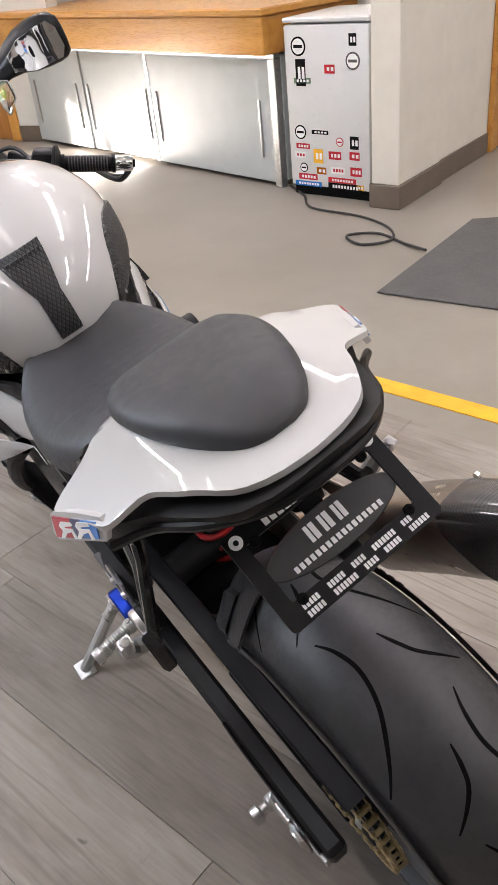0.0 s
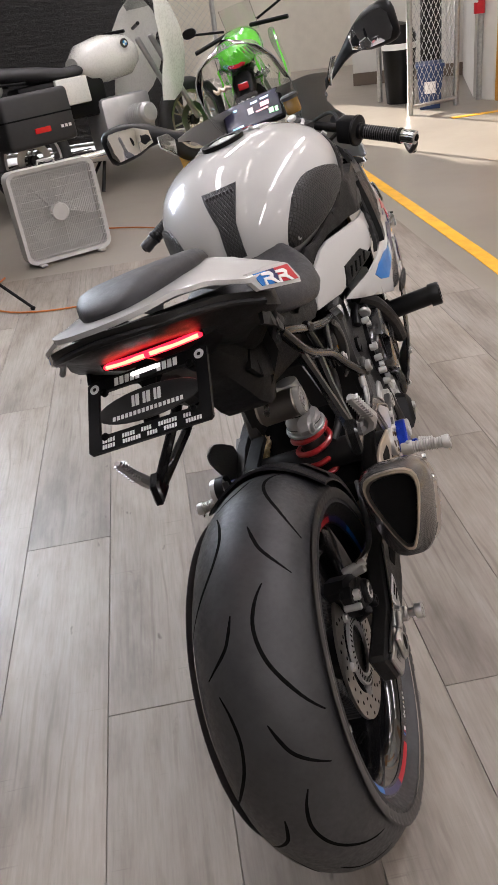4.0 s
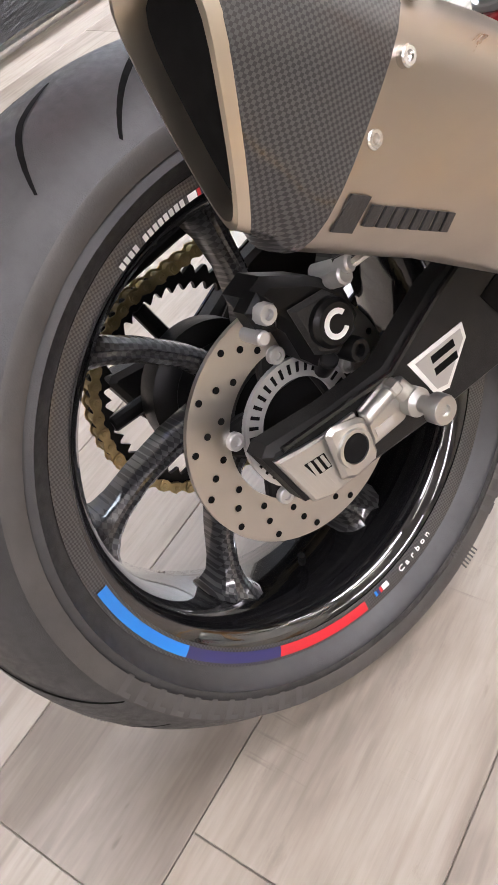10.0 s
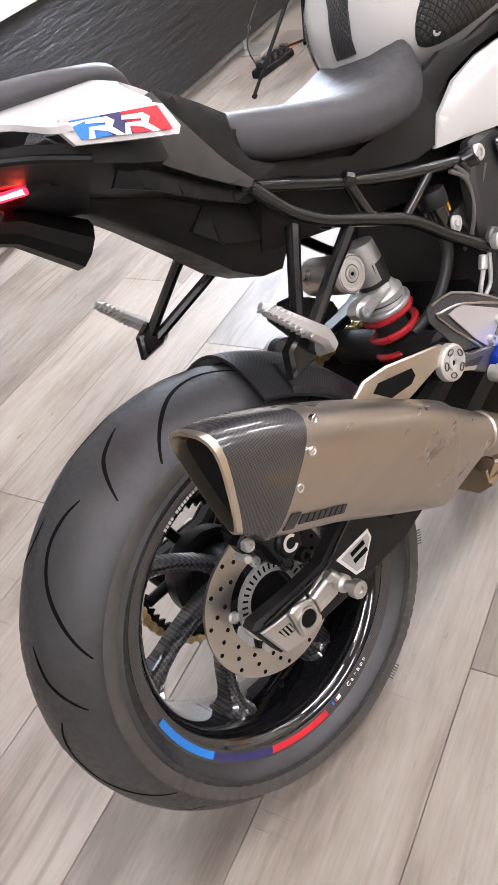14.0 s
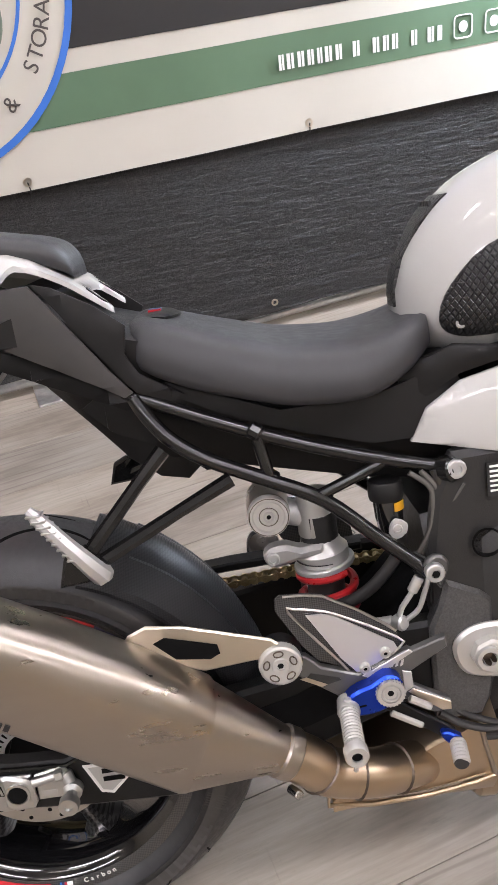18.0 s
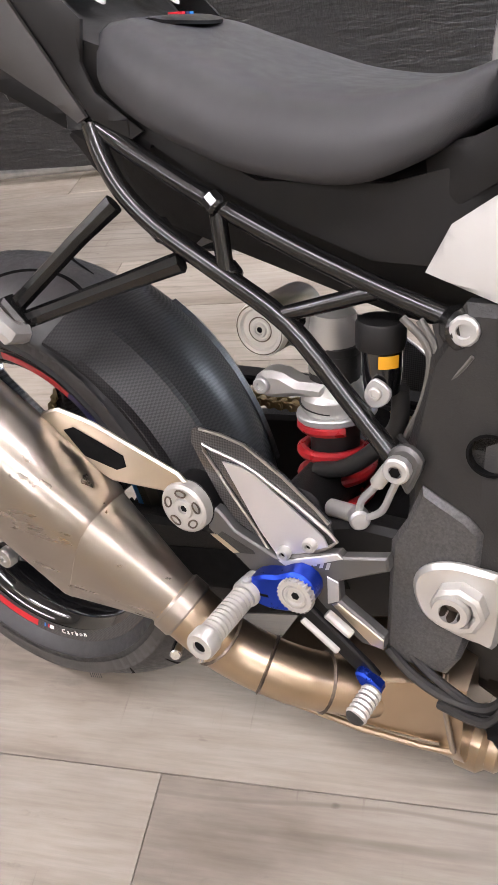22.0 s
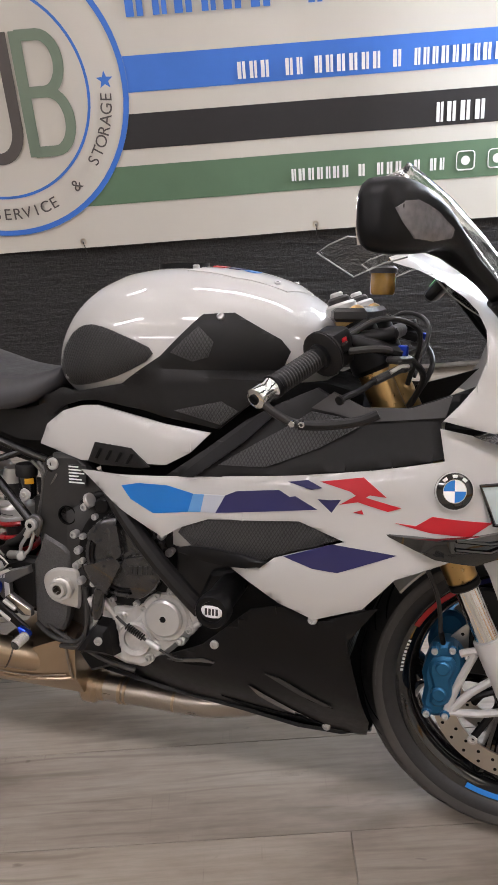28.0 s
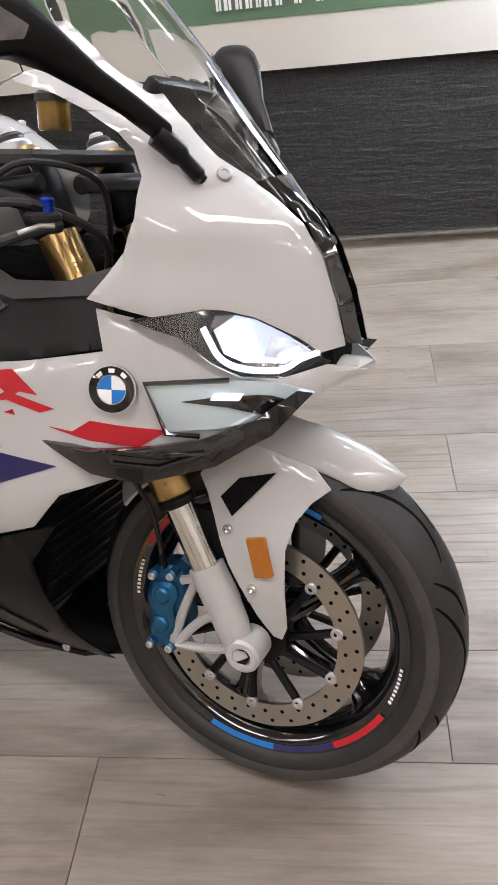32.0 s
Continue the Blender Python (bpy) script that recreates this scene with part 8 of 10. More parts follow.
for s in (1, -1):
    put("screen_screw", *bolt((s * 0.090, 1.412, 0.942), (s, 0.6, 0.6), 0.0095, 0.005), SATIN, bike)
    # side wind deflector fin
    put("screen_fin", *patch([(1.100, 1.051), (1.118, 1.062), (1.148, 1.074), (1.235, 1.066), (1.235, 1.045), (1.200, 1.036), (1.155, 1.016)], lambda y, z: 0.215 + 0.55 * max(0, z - 1.03) + 0.06 * max(0, y - 1.15), 0.0035, 0.03, 0.0005, s), SCREEN, bike, "clear side screen fin").visible_shadow = False
    put("fin_edge", *tube([(s * (0.2155 + 0.55 * max(0, z - 1.03) + 0.06 * max(0, y - 1.15)), y, z) for y, z in ((1.235, 1.045), (1.200, 1.036), (1.155, 1.016), (1.100, 1.051), (1.118, 1.062), (1.148, 1.074), (1.235, 1.066))], 0.0013, 6), EDGE, bike, "pale edge of the screen fin")
    # mirror
    mrows = [(0.4055, 1.196, 1.214, 1.070, 1.112), (0.402, 1.189, 1.226, 1.054, 1.126), (0.392, 1.184, 1.243, 1.046, 1.136), (0.375, 1.186, 1.257, 1.043, 1.139), (0.352, 1.192, 1.272, 1.043, 1.137), (0.327, 1.201, 1.287, 1.045, 1.129), (0.302, 1.216, 1.301, 1.052, 1.114), (0.278, 1.242, 1.312, 1.050, 1.094), (0.254, 1.276, 1.324, 1.040, 1.072), (0.228, 1.303, 1.336, 1.024, 1.050), (0.195, 1.331, 1.357, 1.003, 1.026), (0.160, 1.356, 1.380, 0.976, 0.998)]
    mring = lambda r: [(s * r[0], (r[1] + r[2]) / 2 + c_ * (abs(c_) ** 3.4 + abs(d_) ** 3.4) ** (-1 / 3.4) * (r[2] - r[1]) / 2, (r[3] + r[4]) / 2 + d_ * (abs(c_) ** 3.4 + abs(d_) ** 3.4) ** (-1 / 3.4) * (r[4] - r[3]) / 2) for c_, d_ in [(math.cos(2 * math.pi * i / 24), math.sin(2 * math.pi * i / 24)) for i in range(24)]]
    mir = put("mirror", *loft([mring(r) for r in mrows]), BLACK, bike, "black wing mirror", 50)
    mface = lambda x, z, k_: lerp(0.41 - x, [(0.41 - r[0], r[k_]) for r in mrows])
    mbulge = lambda x, z: (mface(x, z, 1) + mface(x, z, 2)) / 2 + (mface(x, z, 2) - mface(x, z, 1)) / 2 * max(0.0, 1 - min(1.0, abs(2 * z - mface(x, z, 3) - mface(x, z, 4)) / (mface(x, z, 4) - mface(x, z, 3))) ** 3.4) ** (1 / 3.4)
    glassy = [(0.389, 1.072), (0.387, 1.110), (0.374, 1.127), (0.350, 1.126), (0.310, 1.117), (0.283, 1.094), (0.284, 1.062), (0.320, 1.053), (0.378, 1.054)]
    gv, gf = patch(glassy, lambda x, z: -(mface(x, z, 1) - 0.0015), 0.004, 0.03, 0.0)
    put("mirror_glass", [(s * b, -a, c) for a, b, c in gv], gf, MIRROR, mir, "mirror glass")
    lens_ = [(0.398, 1.098), (0.390, 1.107), (0.372, 1.110), (0.340, 1.100), (0.301, 1.078), (0.306, 1.066), (0.340, 1.060), (0.374, 1.062), (0.392, 1.080)]
    lv, lf = patch(lens_, lambda x, z: mbulge(x, z) + 0.0022, 0.005, 0.012, 0.0008)
    put("turn_signal", [(s * b, a, c) for a, b, c in lv], lf, SMOKELENS, mir, "smoked turn signal lens")
    put("stem_foot", *tube(curve_points([(s * 0.166, 1.362, 0.985), (s * 0.150, 1.378, 0.968), (s * 0.138, 1.392, 0.950), (s * 0.126, 1.402, 0.936)], 4), [0.014] * 6 + [0.010] * 5 + [0.006] * 2, 12), BLACK, mir)

# dash
dash = put("dash", *moved(block(-0.085, 0.085, -0.008, 0.012, -0.045, 0.045, 0.008, 2), Matrix.Translation((-0.012, 1.282, 1.018)) @ Matrix.Rotation(radians(-40), 4, "X")), BLACK, bike, "lit colour dash")
DM = Matrix.Translation((-0.012, 1.282, 1.018)) @ Matrix.Rotation(radians(-40), 4, "X")
put("display", *moved(block(-0.077, 0.077, -0.0095, -0.0082, -0.038, 0.038, 0), DM), DASH, dash, "dark violet display", 0)
for x0, x1, z0, z1, m_ in ((0.025, 0.05, 0.004, 0.016, DASHRED), (0.045, 0.058, -0.024, -0.010, DASHGREEN), (0.0, 0.02, 0.022, 0.028, DASHBLUE), (0.028, 0.052, 0.024, 0.029, DASHBLUE), (-0.012, 0.004, -0.004, 0.014, INKWHITE), (-0.062, -0.03, -0.030, -0.025, DASHBLUE), (0.062, 0.07, -0.026, -0.012, DASHGREEN), (-0.05, -0.04, 0.02, 0.026, DASHBLUE), (0.01, 0.045, -0.006, -0.002, DASHRED)):
    put("readout", *moved(block(x0, x1, -0.0105, -0.0095, z0, z1, 0), DM), m_, dash, smooth=0)
put("front_stay", *tube([(0, 1.30, 1.00), (0, 1.34, 0.95), (0, 1.40, 0.88)], 0.012, 10), DARK, bike)

# ---- front wheel, fork, brakes ----
front, frim, flip_, ftyre = wheel("front_wheel", FW, 0.294, 0.060, 0.216, 0.046, 5, 0.0, False)
for a0, a1, m_ in ((247, 276, BLUE), (276, 304, NAVY), (304, 332, RED), (67, 96, BLUE), (96, 124, NAVY), (124, 152, RED)):
    flip_(a0, a1, m_, "rim stripe")
for base in (339, 160):
    for a in range(9):
        put("rim_print", *arc_strip(FW, 0.2095, 0.2145, 0.0506, base + a * 2.0, base + a * 2.0 + 1.3, 3, 0.0522), INKWHITE, frim, "white print bar")
for base, cnt in ((330, 9), (150, 9)):
    for a in range(cnt):
        put("raised_print", *arc_strip(FW, 0.2455, 0.2590, 0.0602, base + a * 4, base + a * 4 + 2.7, 4, 0.0620), LETTER, ftyre, "raised lettering bar")
for s in (1, -1):
    brake_disc("brake_disc", FW + Vector((s * 0.066, 0, 0)), 0.122, 0.160, -0.0025, 0.0025, front, 2, 30)
    for k in range(10):
        a = 2 * math.pi * k / 10
        put("disc_carrier", *rod((s * 0.056, FW.y + 0.045 * math.cos(a), FW.z + 0.045 * math.sin(a)), (s * 0.065, FW.y + 0.124 * math.cos(a + 0.25), FW.z + 0.124 * math.sin(a + 0.25)), 0.007, 8), BLACK, front)
        put("bobbin", *bolt((s * 0.0685, FW.y + 0.1235 * math.cos(a + 0.25), FW.z + 0.1235 * math.sin(a + 0.25)), (s, 0, 0), 0.009), SATIN, front)
    # fork leg
    A, B = Vector((s * 0.105, 1.425, 0.345)), Vector((s * 0.105, 1.128, 0.965))
    u = (B - A).normalized()
    leg = put("fork_leg", *rod(A + u * 0.03, A + u * 0.24, 0.0215, 24), CHROME, bike, "fork leg with chrome slider")
    put("gold_tube", *rod(A + u * 0.186, B, 0.027, 28), GOLD, leg, "gold fork tube")
    put("dust_seal", *rod(A + u * 0.176, A + u * 0.190, 0.0275, 24), BLACK, leg)
    put("fork_bottom", *tube(curve_points([A + u * 0.080, A + u * 0.05, A + u * 0.01, (s * 0.106, 1.436, 0.318), (s * 0.106, 1.450, 0.288)], 4), [0.0265] * 4 + [0.027] * 4 + [0.0255] * 4 + [0.024] * 5, 18), FORKPAINT, leg, "silver fork bottom")
    put("axle_clamp", *lathe([(0.0125, s * 0.108), (0.0125, s * 0.128), (0.0145, s * 0.131), (0.022, s * 0.131), (0.0265, s * 0.127), (0.0275, s * 0.082), (0, s * 0.082)], 28, (0, 1.456, 0.296)), FORKPAINT, leg)
    put("axle_hex", *lathe([(0, s * 0.112), (0.0115, s * 0.112), (0.0122, s * 0.1295), (0.0128, s * 0.1295)], 6, (0, 1.456, 0.296)), WELD, leg)
    for pts_ in ([(s * 0.105, 1.405, 0.392), (s * 0.100, 1.372, 0.388), (s * 0.096, 1.348, 0.378)], [(s * 0.105, 1.432, 0.288), (s * 0.099, 1.385, 0.272), (s * 0.094, 1.325, 0.264)], [(s * 0.100, 1.372, 0.384), (s * 0.099, 1.350, 0.330), (s * 0.096, 1.330, 0.268)], [(s * 0.103, 1.410, 0.345), (s * 0.099, 1.370, 0.310), (s * 0.097, 1.340, 0.272)]):
        put("caliper_bracket", *tube(curve_points(pts_, 4), 0.0072, 8), FORKPAINT, leg, "cast caliper arm")
    fc = put("front_caliper", *prism(smooth_poly([(1.298, 0.378), (1.312, 0.392), (1.334, 0.394), (1.352, 0.378), (1.356, 0.350), (1.348, 0.322), (1.352, 0.298), (1.338, 0.268), (1.318, 0.252), (1.298, 0.254), (1.286, 0.276), (1.290, 0.305), (1.284, 0.330), (1.290, 0.356)], 2), s * 0.046, s * 0.098, 0.008), BLUE_CAL, bike, "blue radial brake caliper")
    put("caliper_bridge", *prism(smooth_poly([(1.302, 0.366), (1.334, 0.372), (1.342, 0.350), (1.334, 0.330), (1.338, 0.300), (1.322, 0.276), (1.300, 0.282), (1.304, 0.315), (1.296, 0.340)], 2), s * 0.096, s * 0.108, 0.005), BLUE_CAL, fc)
    for y, z in ((1.320, 0.352), (1.316, 0.302)):
        put("piston_boss", *lathe([(0, s * 0.113), (0.010, s * 0.113), (0.0135, s * 0.110), (0.0145, s * 0.10)], 18, (0, y, z)), BLUE_CAL, fc)
    for y, z in ((1.334, 0.387), (1.304, 0.382), (1.328, 0.262), (1.296, 0.262)):
        put("caliper_bolt", *rod((s * 0.085, y, z), (s * 0.108, y, z), 0.0085, 10), BLUE_CAL, fc)
        put("bolt_head", *bolt((s * 0.109, y, z), (s, 0, 0), 0.006, 0.004), SATIN, fc)
    put("bleed_screw", *rod((s * 0.09, 1.318, 0.388), (s * 0.092, 1.312, 0.412), 0.005), BLACK, fc)
    put("brake_line", *tube(curve_points([(s * 0.092, 1.312, 0.410), (s * 0.10, 1.303, 0.48), (s * 0.115, 1.275, 0.55), (s * 0.10, 1.24, 0.62)], 5), 0.004, 8), CAST, fc)
# fender
fr_rows = []
for i in range(25):
    f = (i / 24) ** 1.35
    a = radians(54 + 89 * f)
    hw = lerp(f, [(0.0, 0.010), (0.04, 0.034), (0.12, 0.050), (0.5, 0.068), (1.0, 0.066)])
    r = 0.318 - 0.004 * f
    fr_rows.append([(hw * v, FW.y + (r - 0.036 * v * v) * math.cos(a), FW.z + (r - 0.036 * v * v) * math.sin(a)) for v in [j / 6 for j in range(-6, 7)]])
fin_ = [[(x * 0.97, FW.y + (y - FW.y) * 0.985, FW.z + (z - FW.z) * 0.985) for x, y, z in r] for r in fr_rows]
fen = put("front_fender", *loft([a + b[::-1] for a, b in zip(fr_rows, fin_)]), WHITE, bike, "glossy white front mudguard", 60)
for s in (1, -1):
    put("fender_side", *patch([(1.372, 0.545), (1.395, 0.588), (1.43, 0.602), (1.475, 0.590), (1.535, 0.572), (1.558, 0.548), (1.535, 0.528), (1.516, 0.500), (1.506, 0.460), (1.508, 0.330), (1.500, 0.308), (1.488, 0.312), (1.466, 0.345), (1.446, 0.385), (1.425, 0.425), (1.400, 0.490), (1.385, 0.524)], lambda y, z: 0.076 + 0.032 * max(0, min(1, (0.58 - z) / 0.12)) - 0.12 * max(0, y - 1.47) - 0.20 * max(0, 0.40 - z), 0.005, 0.022, 0.003, s), WHITE, fen, "white fork guard")
    # the guard is not cut; a near-black patch gives the opening's shade
    put("guard_opening", *patch([(1.408, 0.522), (1.432, 0.550), (1.484, 0.564), (1.462, 0.538), (1.428, 0.498)], lambda y, z: 0.0785 + 0.032 * max(0, min(1, (0.58 - z) / 0.12)) - 0.12 * max(0, y - 1.47), 0.003, 0.03, 0, s), DARK, fen, "dark opening")
    rf = put("reflector", *moved(block(-0.004, 0.004, -0.0145, 0.0145, -0.030, 0.030, 0.003, 2), Matrix.Translation((s * 0.110, 1.474, 0.449)) @ Matrix.Rotation(radians(14), 4, "X")), AMBER, bike, "amber side reflector")
    for y, z in ((1.425, 0.482), (1.462, 0.397)):
        put("guard_screw", *bolt((s * 0.109, y, z), (s, 0, 0), 0.007, 0.004), CHROME, fen)
    put("inner_fork_guard", *block(s * 0.086 - 0.006, s * 0.086 + 0.006, 1.36, 1.43, 0.34, 0.5, 0.004), BLACK, fen)

# ---- bars and controls ----
put("top_yoke", *prism([(-0.15, 1.115), (-0.11, 1.10), (0.11, 1.10), (0.15, 1.115), (0.13, 1.165), (0.06, 1.175), (-0.06, 1.175), (-0.13, 1.165)], 0.945, 0.968, 0.006, "Z"), CAST, bike, "black top yoke")
put("lower_yoke", *prism([(-0.14, 1.22), (0.14, 1.22), (0.13, 1.28), (-0.13, 1.28)], 0.70, 0.74, 0.006, "Z"), BLACK, bike)
for s in (1, -1):
    for z, r, m_ in ((0.975, 0.026, SATIN), (0.985, 0.019, CAST), (0.992, 0.011, SATIN)):
        put("fork_cap", *rod((s * 0.105, 1.131 - (z - 0.96) * 0.48, z - 0.02), (s * 0.105, 1.124 - (z - 0.96) * 0.48, z), r, 20), m_, bike)
    put("clip_on_clamp", *rod((s * 0.105, 1.178, 0.862), (s * 0.105, 1.140, 0.944), 0.034, 22), BLACK, bike)
    put("clamp_bolt", *bolt((s * 0.138, 1.152, 0.905), (s, -0.3, 0), 0.006, 0.006), SATIN, bike)
    G0, G1 = Vector((s * 0.352, 1.056, 0.852)), Vector((s * 0.185, 1.148, 0.925))
    g = (G1 - G0).normalized()
    bar = put("handlebar", *rod(G0 + g * 0.01, G1 + g * 0.05, 0.011, 14), BLACK, bike, "clip-on handlebar")
    grip = put("grip", *tube([G0 + g * t for t in (0.014, 0.016, 0.022, 0.024, 0.118, 0.120, 0.128, 0.130)], [0.014, 0.0185, 0.0185, 0.0165, 0.0165, 0.020, 0.020, 0.015], 20), BLACK, bar, "black rubber grip")
    for k in range(14):
        t = 0.03 + k * 0.006
        put("grip_ring", *tube([G0 + g * t, G0 + g * (t + 0.0016), G0 + g * (t + 0.0032)], [0.0164, 0.0172, 0.0164], 18), RUBBER, grip)
    put("bar_end", *tube([G0 - g * 0.022, G0 - g * 0.020, G0 - g * 0.004, G0, G0 + g * 0.014], [0.010, 0.0155, 0.0165, 0.0145, 0.0165], 18), CHROME if s > 0 else CAST, bar, "machined bar end")
    put("bar_end_bolt", *bolt(G0 - g * 0.022, -g, 0.008, 0.003), DARK, bar)
    put("switch_block", *moved(block(-0.026, 0.026, -0.024, 0.024, -0.030, 0.030, 0.010, 2), Matrix.Translation(G0 + g * 0.158) @ g.to_track_quat("X", "Z").to_matrix().to_4x4()), BLACK, bar, "black switch cluster")
    put("switch_button", *moved(block(-0.008, 0.008, -0.030, -0.022, -0.004, 0.012, 0.003), Matrix.Translation(G0 + g * 0.158) @ g.to_track_quat("X", "Z").to_matrix().to_4x4()), BLACK, bar)
    put("throttle_collar", *tube([G0 + g * t for t in (0.128, 0.132, 0.140, 0.144)], [0.027, 0.036, 0.036, 0.027], 24), MATTE, bar)
    put("collar_seam", *tube([G0 + g * t for t in (0.1350, 0.1365)], 0.0364, 24), DARK, bar)
    put("kill_switch", *moved(block(-0.006, 0.006, -0.026, -0.022, 0.008, 0.018, 0.002), Matrix.Translation(G0 + g * 0.162) @ g.to_track_quat("X", "Z").to_matrix().to_4x4()), RED if s > 0 else SATIN, bar)
    f_ = Vector((0, 1, 0.1)).normalized()
    L0 = Vector((s * 0.198, 1.232, 0.903))
    lev = put("lever", *tube(curve_points([Vector((s * 0.262, 1.200, 0.866)), Vector((s * 0.285, 1.182, 0.853)), Vector((s * 0.305, 1.166, 0.846)), Vector((s * 0.320, 1.157, 0.841))], 5), [0.0048] * 12 + [0.0050, 0.0060, 0.0075, 0.0070], 10), BLACK, bar, "black folding lever with a bright root")
    put("lever_arm", *tube(curve_points([L0 + Vector((-s * 0.012, 0.008, -0.020)), Vector((s * 0.205, 1.232, 0.880)), Vector((s * 0.232, 1.218, 0.874)), Vector((s * 0.264, 1.199, 0.865))], 5), [0.0085] * 5 + [0.0065] * 11, 10), CAST, lev, "dark lever arm")
    put("lever_plate", *moved(block(-0.020, 0.020, -0.014, 0.014, -0.006, 0.006, 0.004), Matrix.Translation(L0 + Vector((s * 0.004, -0.004, -0.010))) @ Matrix.Rotation(radians(-25 * s), 4, "Z")), CAST, lev)
    put("lever_joint", *rod(L0 + Vector((0, 0, -0.012)), L0 + Vector((0, 0, 0.012)), 0.009), BLUE_ANO, lev, "blue anodised pivot")
    put("lever_root", *tube([L0, G0 + g * 0.178 + f_ * 0.028, G0 + g * 0.190], [0.010, 0.012, 0.012], 10), BLACK, lev)
    put("lever_strip", *tube([L0 + Vector((s * 0.002, 0.010, -0.020)), Vector((s * 0.215, 1.232, 0.884)), Vector((s * 0.240, 1.219, 0.876))], 0.0032, 8), TURNED, lev, "bright lever edge")
    if s > 0:
        gd = put("lever_guard", *tube(curve_points([G0 - g * 0.012, G0 + Vector((0.012, 0.012, -0.022)), G0 + Vector((-0.004, 0.045, -0.042)), G0 + Vector((-0.010, 0.09, -0.042)), G0 + Vector((-0.014, 0.135, -0.034)), G0 + Vector((-0.018, 0.158, -0.024))], 5), [0.006] * 6 + [0.0065] * 19 + [0.004], 10), CAST, bike, "dark lever guard")
        put("guard_blade", *tube(curve_points([G0 + Vector((0.002, 0.05, -0.043)), G0 + Vector((-0.008, 0.09, -0.043)), G0 + Vector((-0.012, 0.135, -0.035)), G0 + Vector((-0.016, 0.160, -0.024))], 5), 0.0075, 10), MATTE, gd)
        for t_ in (0.042, 0.056):
            put("guard_bolt", *bolt(G0 + Vector((0.006, t_, -0.0415)), (1, 0, -0.2), 0.0048, 0.003), CHROME, gd)
        res = put("brake_reservoir", *lathe([(0, 0), (0.019, 0), (0.021, 0.004), (0.021, 0.034), (0, 0.034)], 24, (0.106, 1.186, 0.990), "Z"), FLUID, bike, "amber brake fluid pot")
        put("lid", *lathe([(0, 0.046), (0.018, 0.046), (0.023, 0.042), (0.023, 0.034), (0, 0.034)], 24, (0.106, 1.186, 0.990), "Z"), CAST, res)
    put("cable", *tube(curve_points([G0 + g * 0.18, G0 + g * 0.20 + Vector((0, 0.05, 0.03)), (s * 0.11, 1.25, 0.93), (s * 0.06, 1.23, 0.84)], 6), 0.0045, 8), CORD, bar)
    put("cable", *tube(curve_points([G0 + g * 0.15 + Vector((0, 0.03, 0.0)), G0 + g * 0.18 + Vector((0, 0.08, -0.01)), (s * 0.12, 1.26, 0.86), (s * 0.07, 1.22, 0.78)], 6), 0.0055, 8), CORD, bar)
    put("master_cylinder", *rod(G0 + g * 0.19 + f_ * 0.015, G0 + g * 0.20 + f_ * 0.075, 0.012), BLACK, bar)
damper = put("steering_damper", *rod((-0.08, 1.20, 0.925), (0.08, 1.20, 0.925), 0.013), CAST, bike)

# ---- engine, frame plates, rear sets ----
put("engine_core", *loft([ring8(0.55, 0.12, 0.30, 0.60), ring8(0.66, 0.155, 0.27, 0.63), ring8(0.82, 0.16, 0.26, 0.62), ring8(0.95, 0.15, 0.30, 0.60), ring8(1.06, 0.13, 0.40, 0.60)]), CAST, bike, "dark cast engine block")
put("cylinder_head", *loft([ring8(0.84, 0.165, 0.50, 0.60), ring8(0.92, 0.172, 0.48, 0.62), ring8(1.00, 0.165, 0.50, 0.62)]), SATIN, bike, "silver cylinder head")
CY, CZ = 0.749, 0.514
cc = put("clutch_cover", *lathe([(0, 0.180), (0.058, 0.180), (0.061, 0.176), (0.066, 0.176), (0.070, 0.180), (0.077, 0.178), (0.083, 0.168), (0.085, 0.140)], 48, (0, CY, CZ)), CLUTCH, bike, "gloss black clutch cover")
for a0, a1 in ((96, 150), (194, 246), (-70, 14)):
    edge = [(CY + 0.081 * math.cos(radians(a0 + (a1 - a0) * k / 6)), CZ + 0.081 * math.sin(radians(a0 + (a1 - a0) * k / 6))) for k in range(7)]
    mid_ = radians((a0 + a1) / 2)
    tip = [(CY + 0.010 * math.cos(mid_ + 0.9), CZ + 0.010 * math.sin(mid_ + 0.9)), (CY + 0.010 * math.cos(mid_ - 0.9), CZ + 0.010 * math.sin(mid_ - 0.9))]
    put("cover_lobe", *loft([[(x_, CY + (y_ - CY) * k_, CZ + (z_ - CZ) * k_) for y_, z_ in tip + edge] for x_, k_ in ((0.160, 1.02), (0.184, 1.0), (0.191, 0.97), (0.194, 0.90))]), CLUTCH, cc, "raised gloss black lobe")
put("cover_ring", *ring_solid(0.060, 0.064, 0.176, 0.1835, 48, (0, CY, CZ)), BLACK, cc)
for k in range(5):
    put("cover_print", *prism([(0.766 + k * 0.0095, 0.489 + k * 0.001), (0.7725 + k * 0.0095, 0.490 + k * 0.001), (0.7735 + k * 0.0095, 0.506 + k * 0.001), (0.767 + k * 0.0095, 0.505 + k * 0.001)], 0.1945, 0.1965, 0), CAST, cc)
for k in range(12):
    a = 2 * math.pi * (k + 0.4) / 12
    put("cover_bolt", *bolt((0.168, CY + 0.092 * math.cos(a), CZ + 0.092 * math.sin(a)), (1, 0, 0), 0.006, 0.006), SATIN, cc)
put("cover_rim", *ring_solid(0.082, 0.098, 0.148, 0.164, 48, (0, CY, CZ)), BLACK, cc)
put("oil_filler", *lathe([(0, 0.176), (0.012, 0.176), (0.015, 0.173), (0.015, 0.14)], 20, (0, 0.705, 0.606)), BLACK, bike, "black oil filler cap")
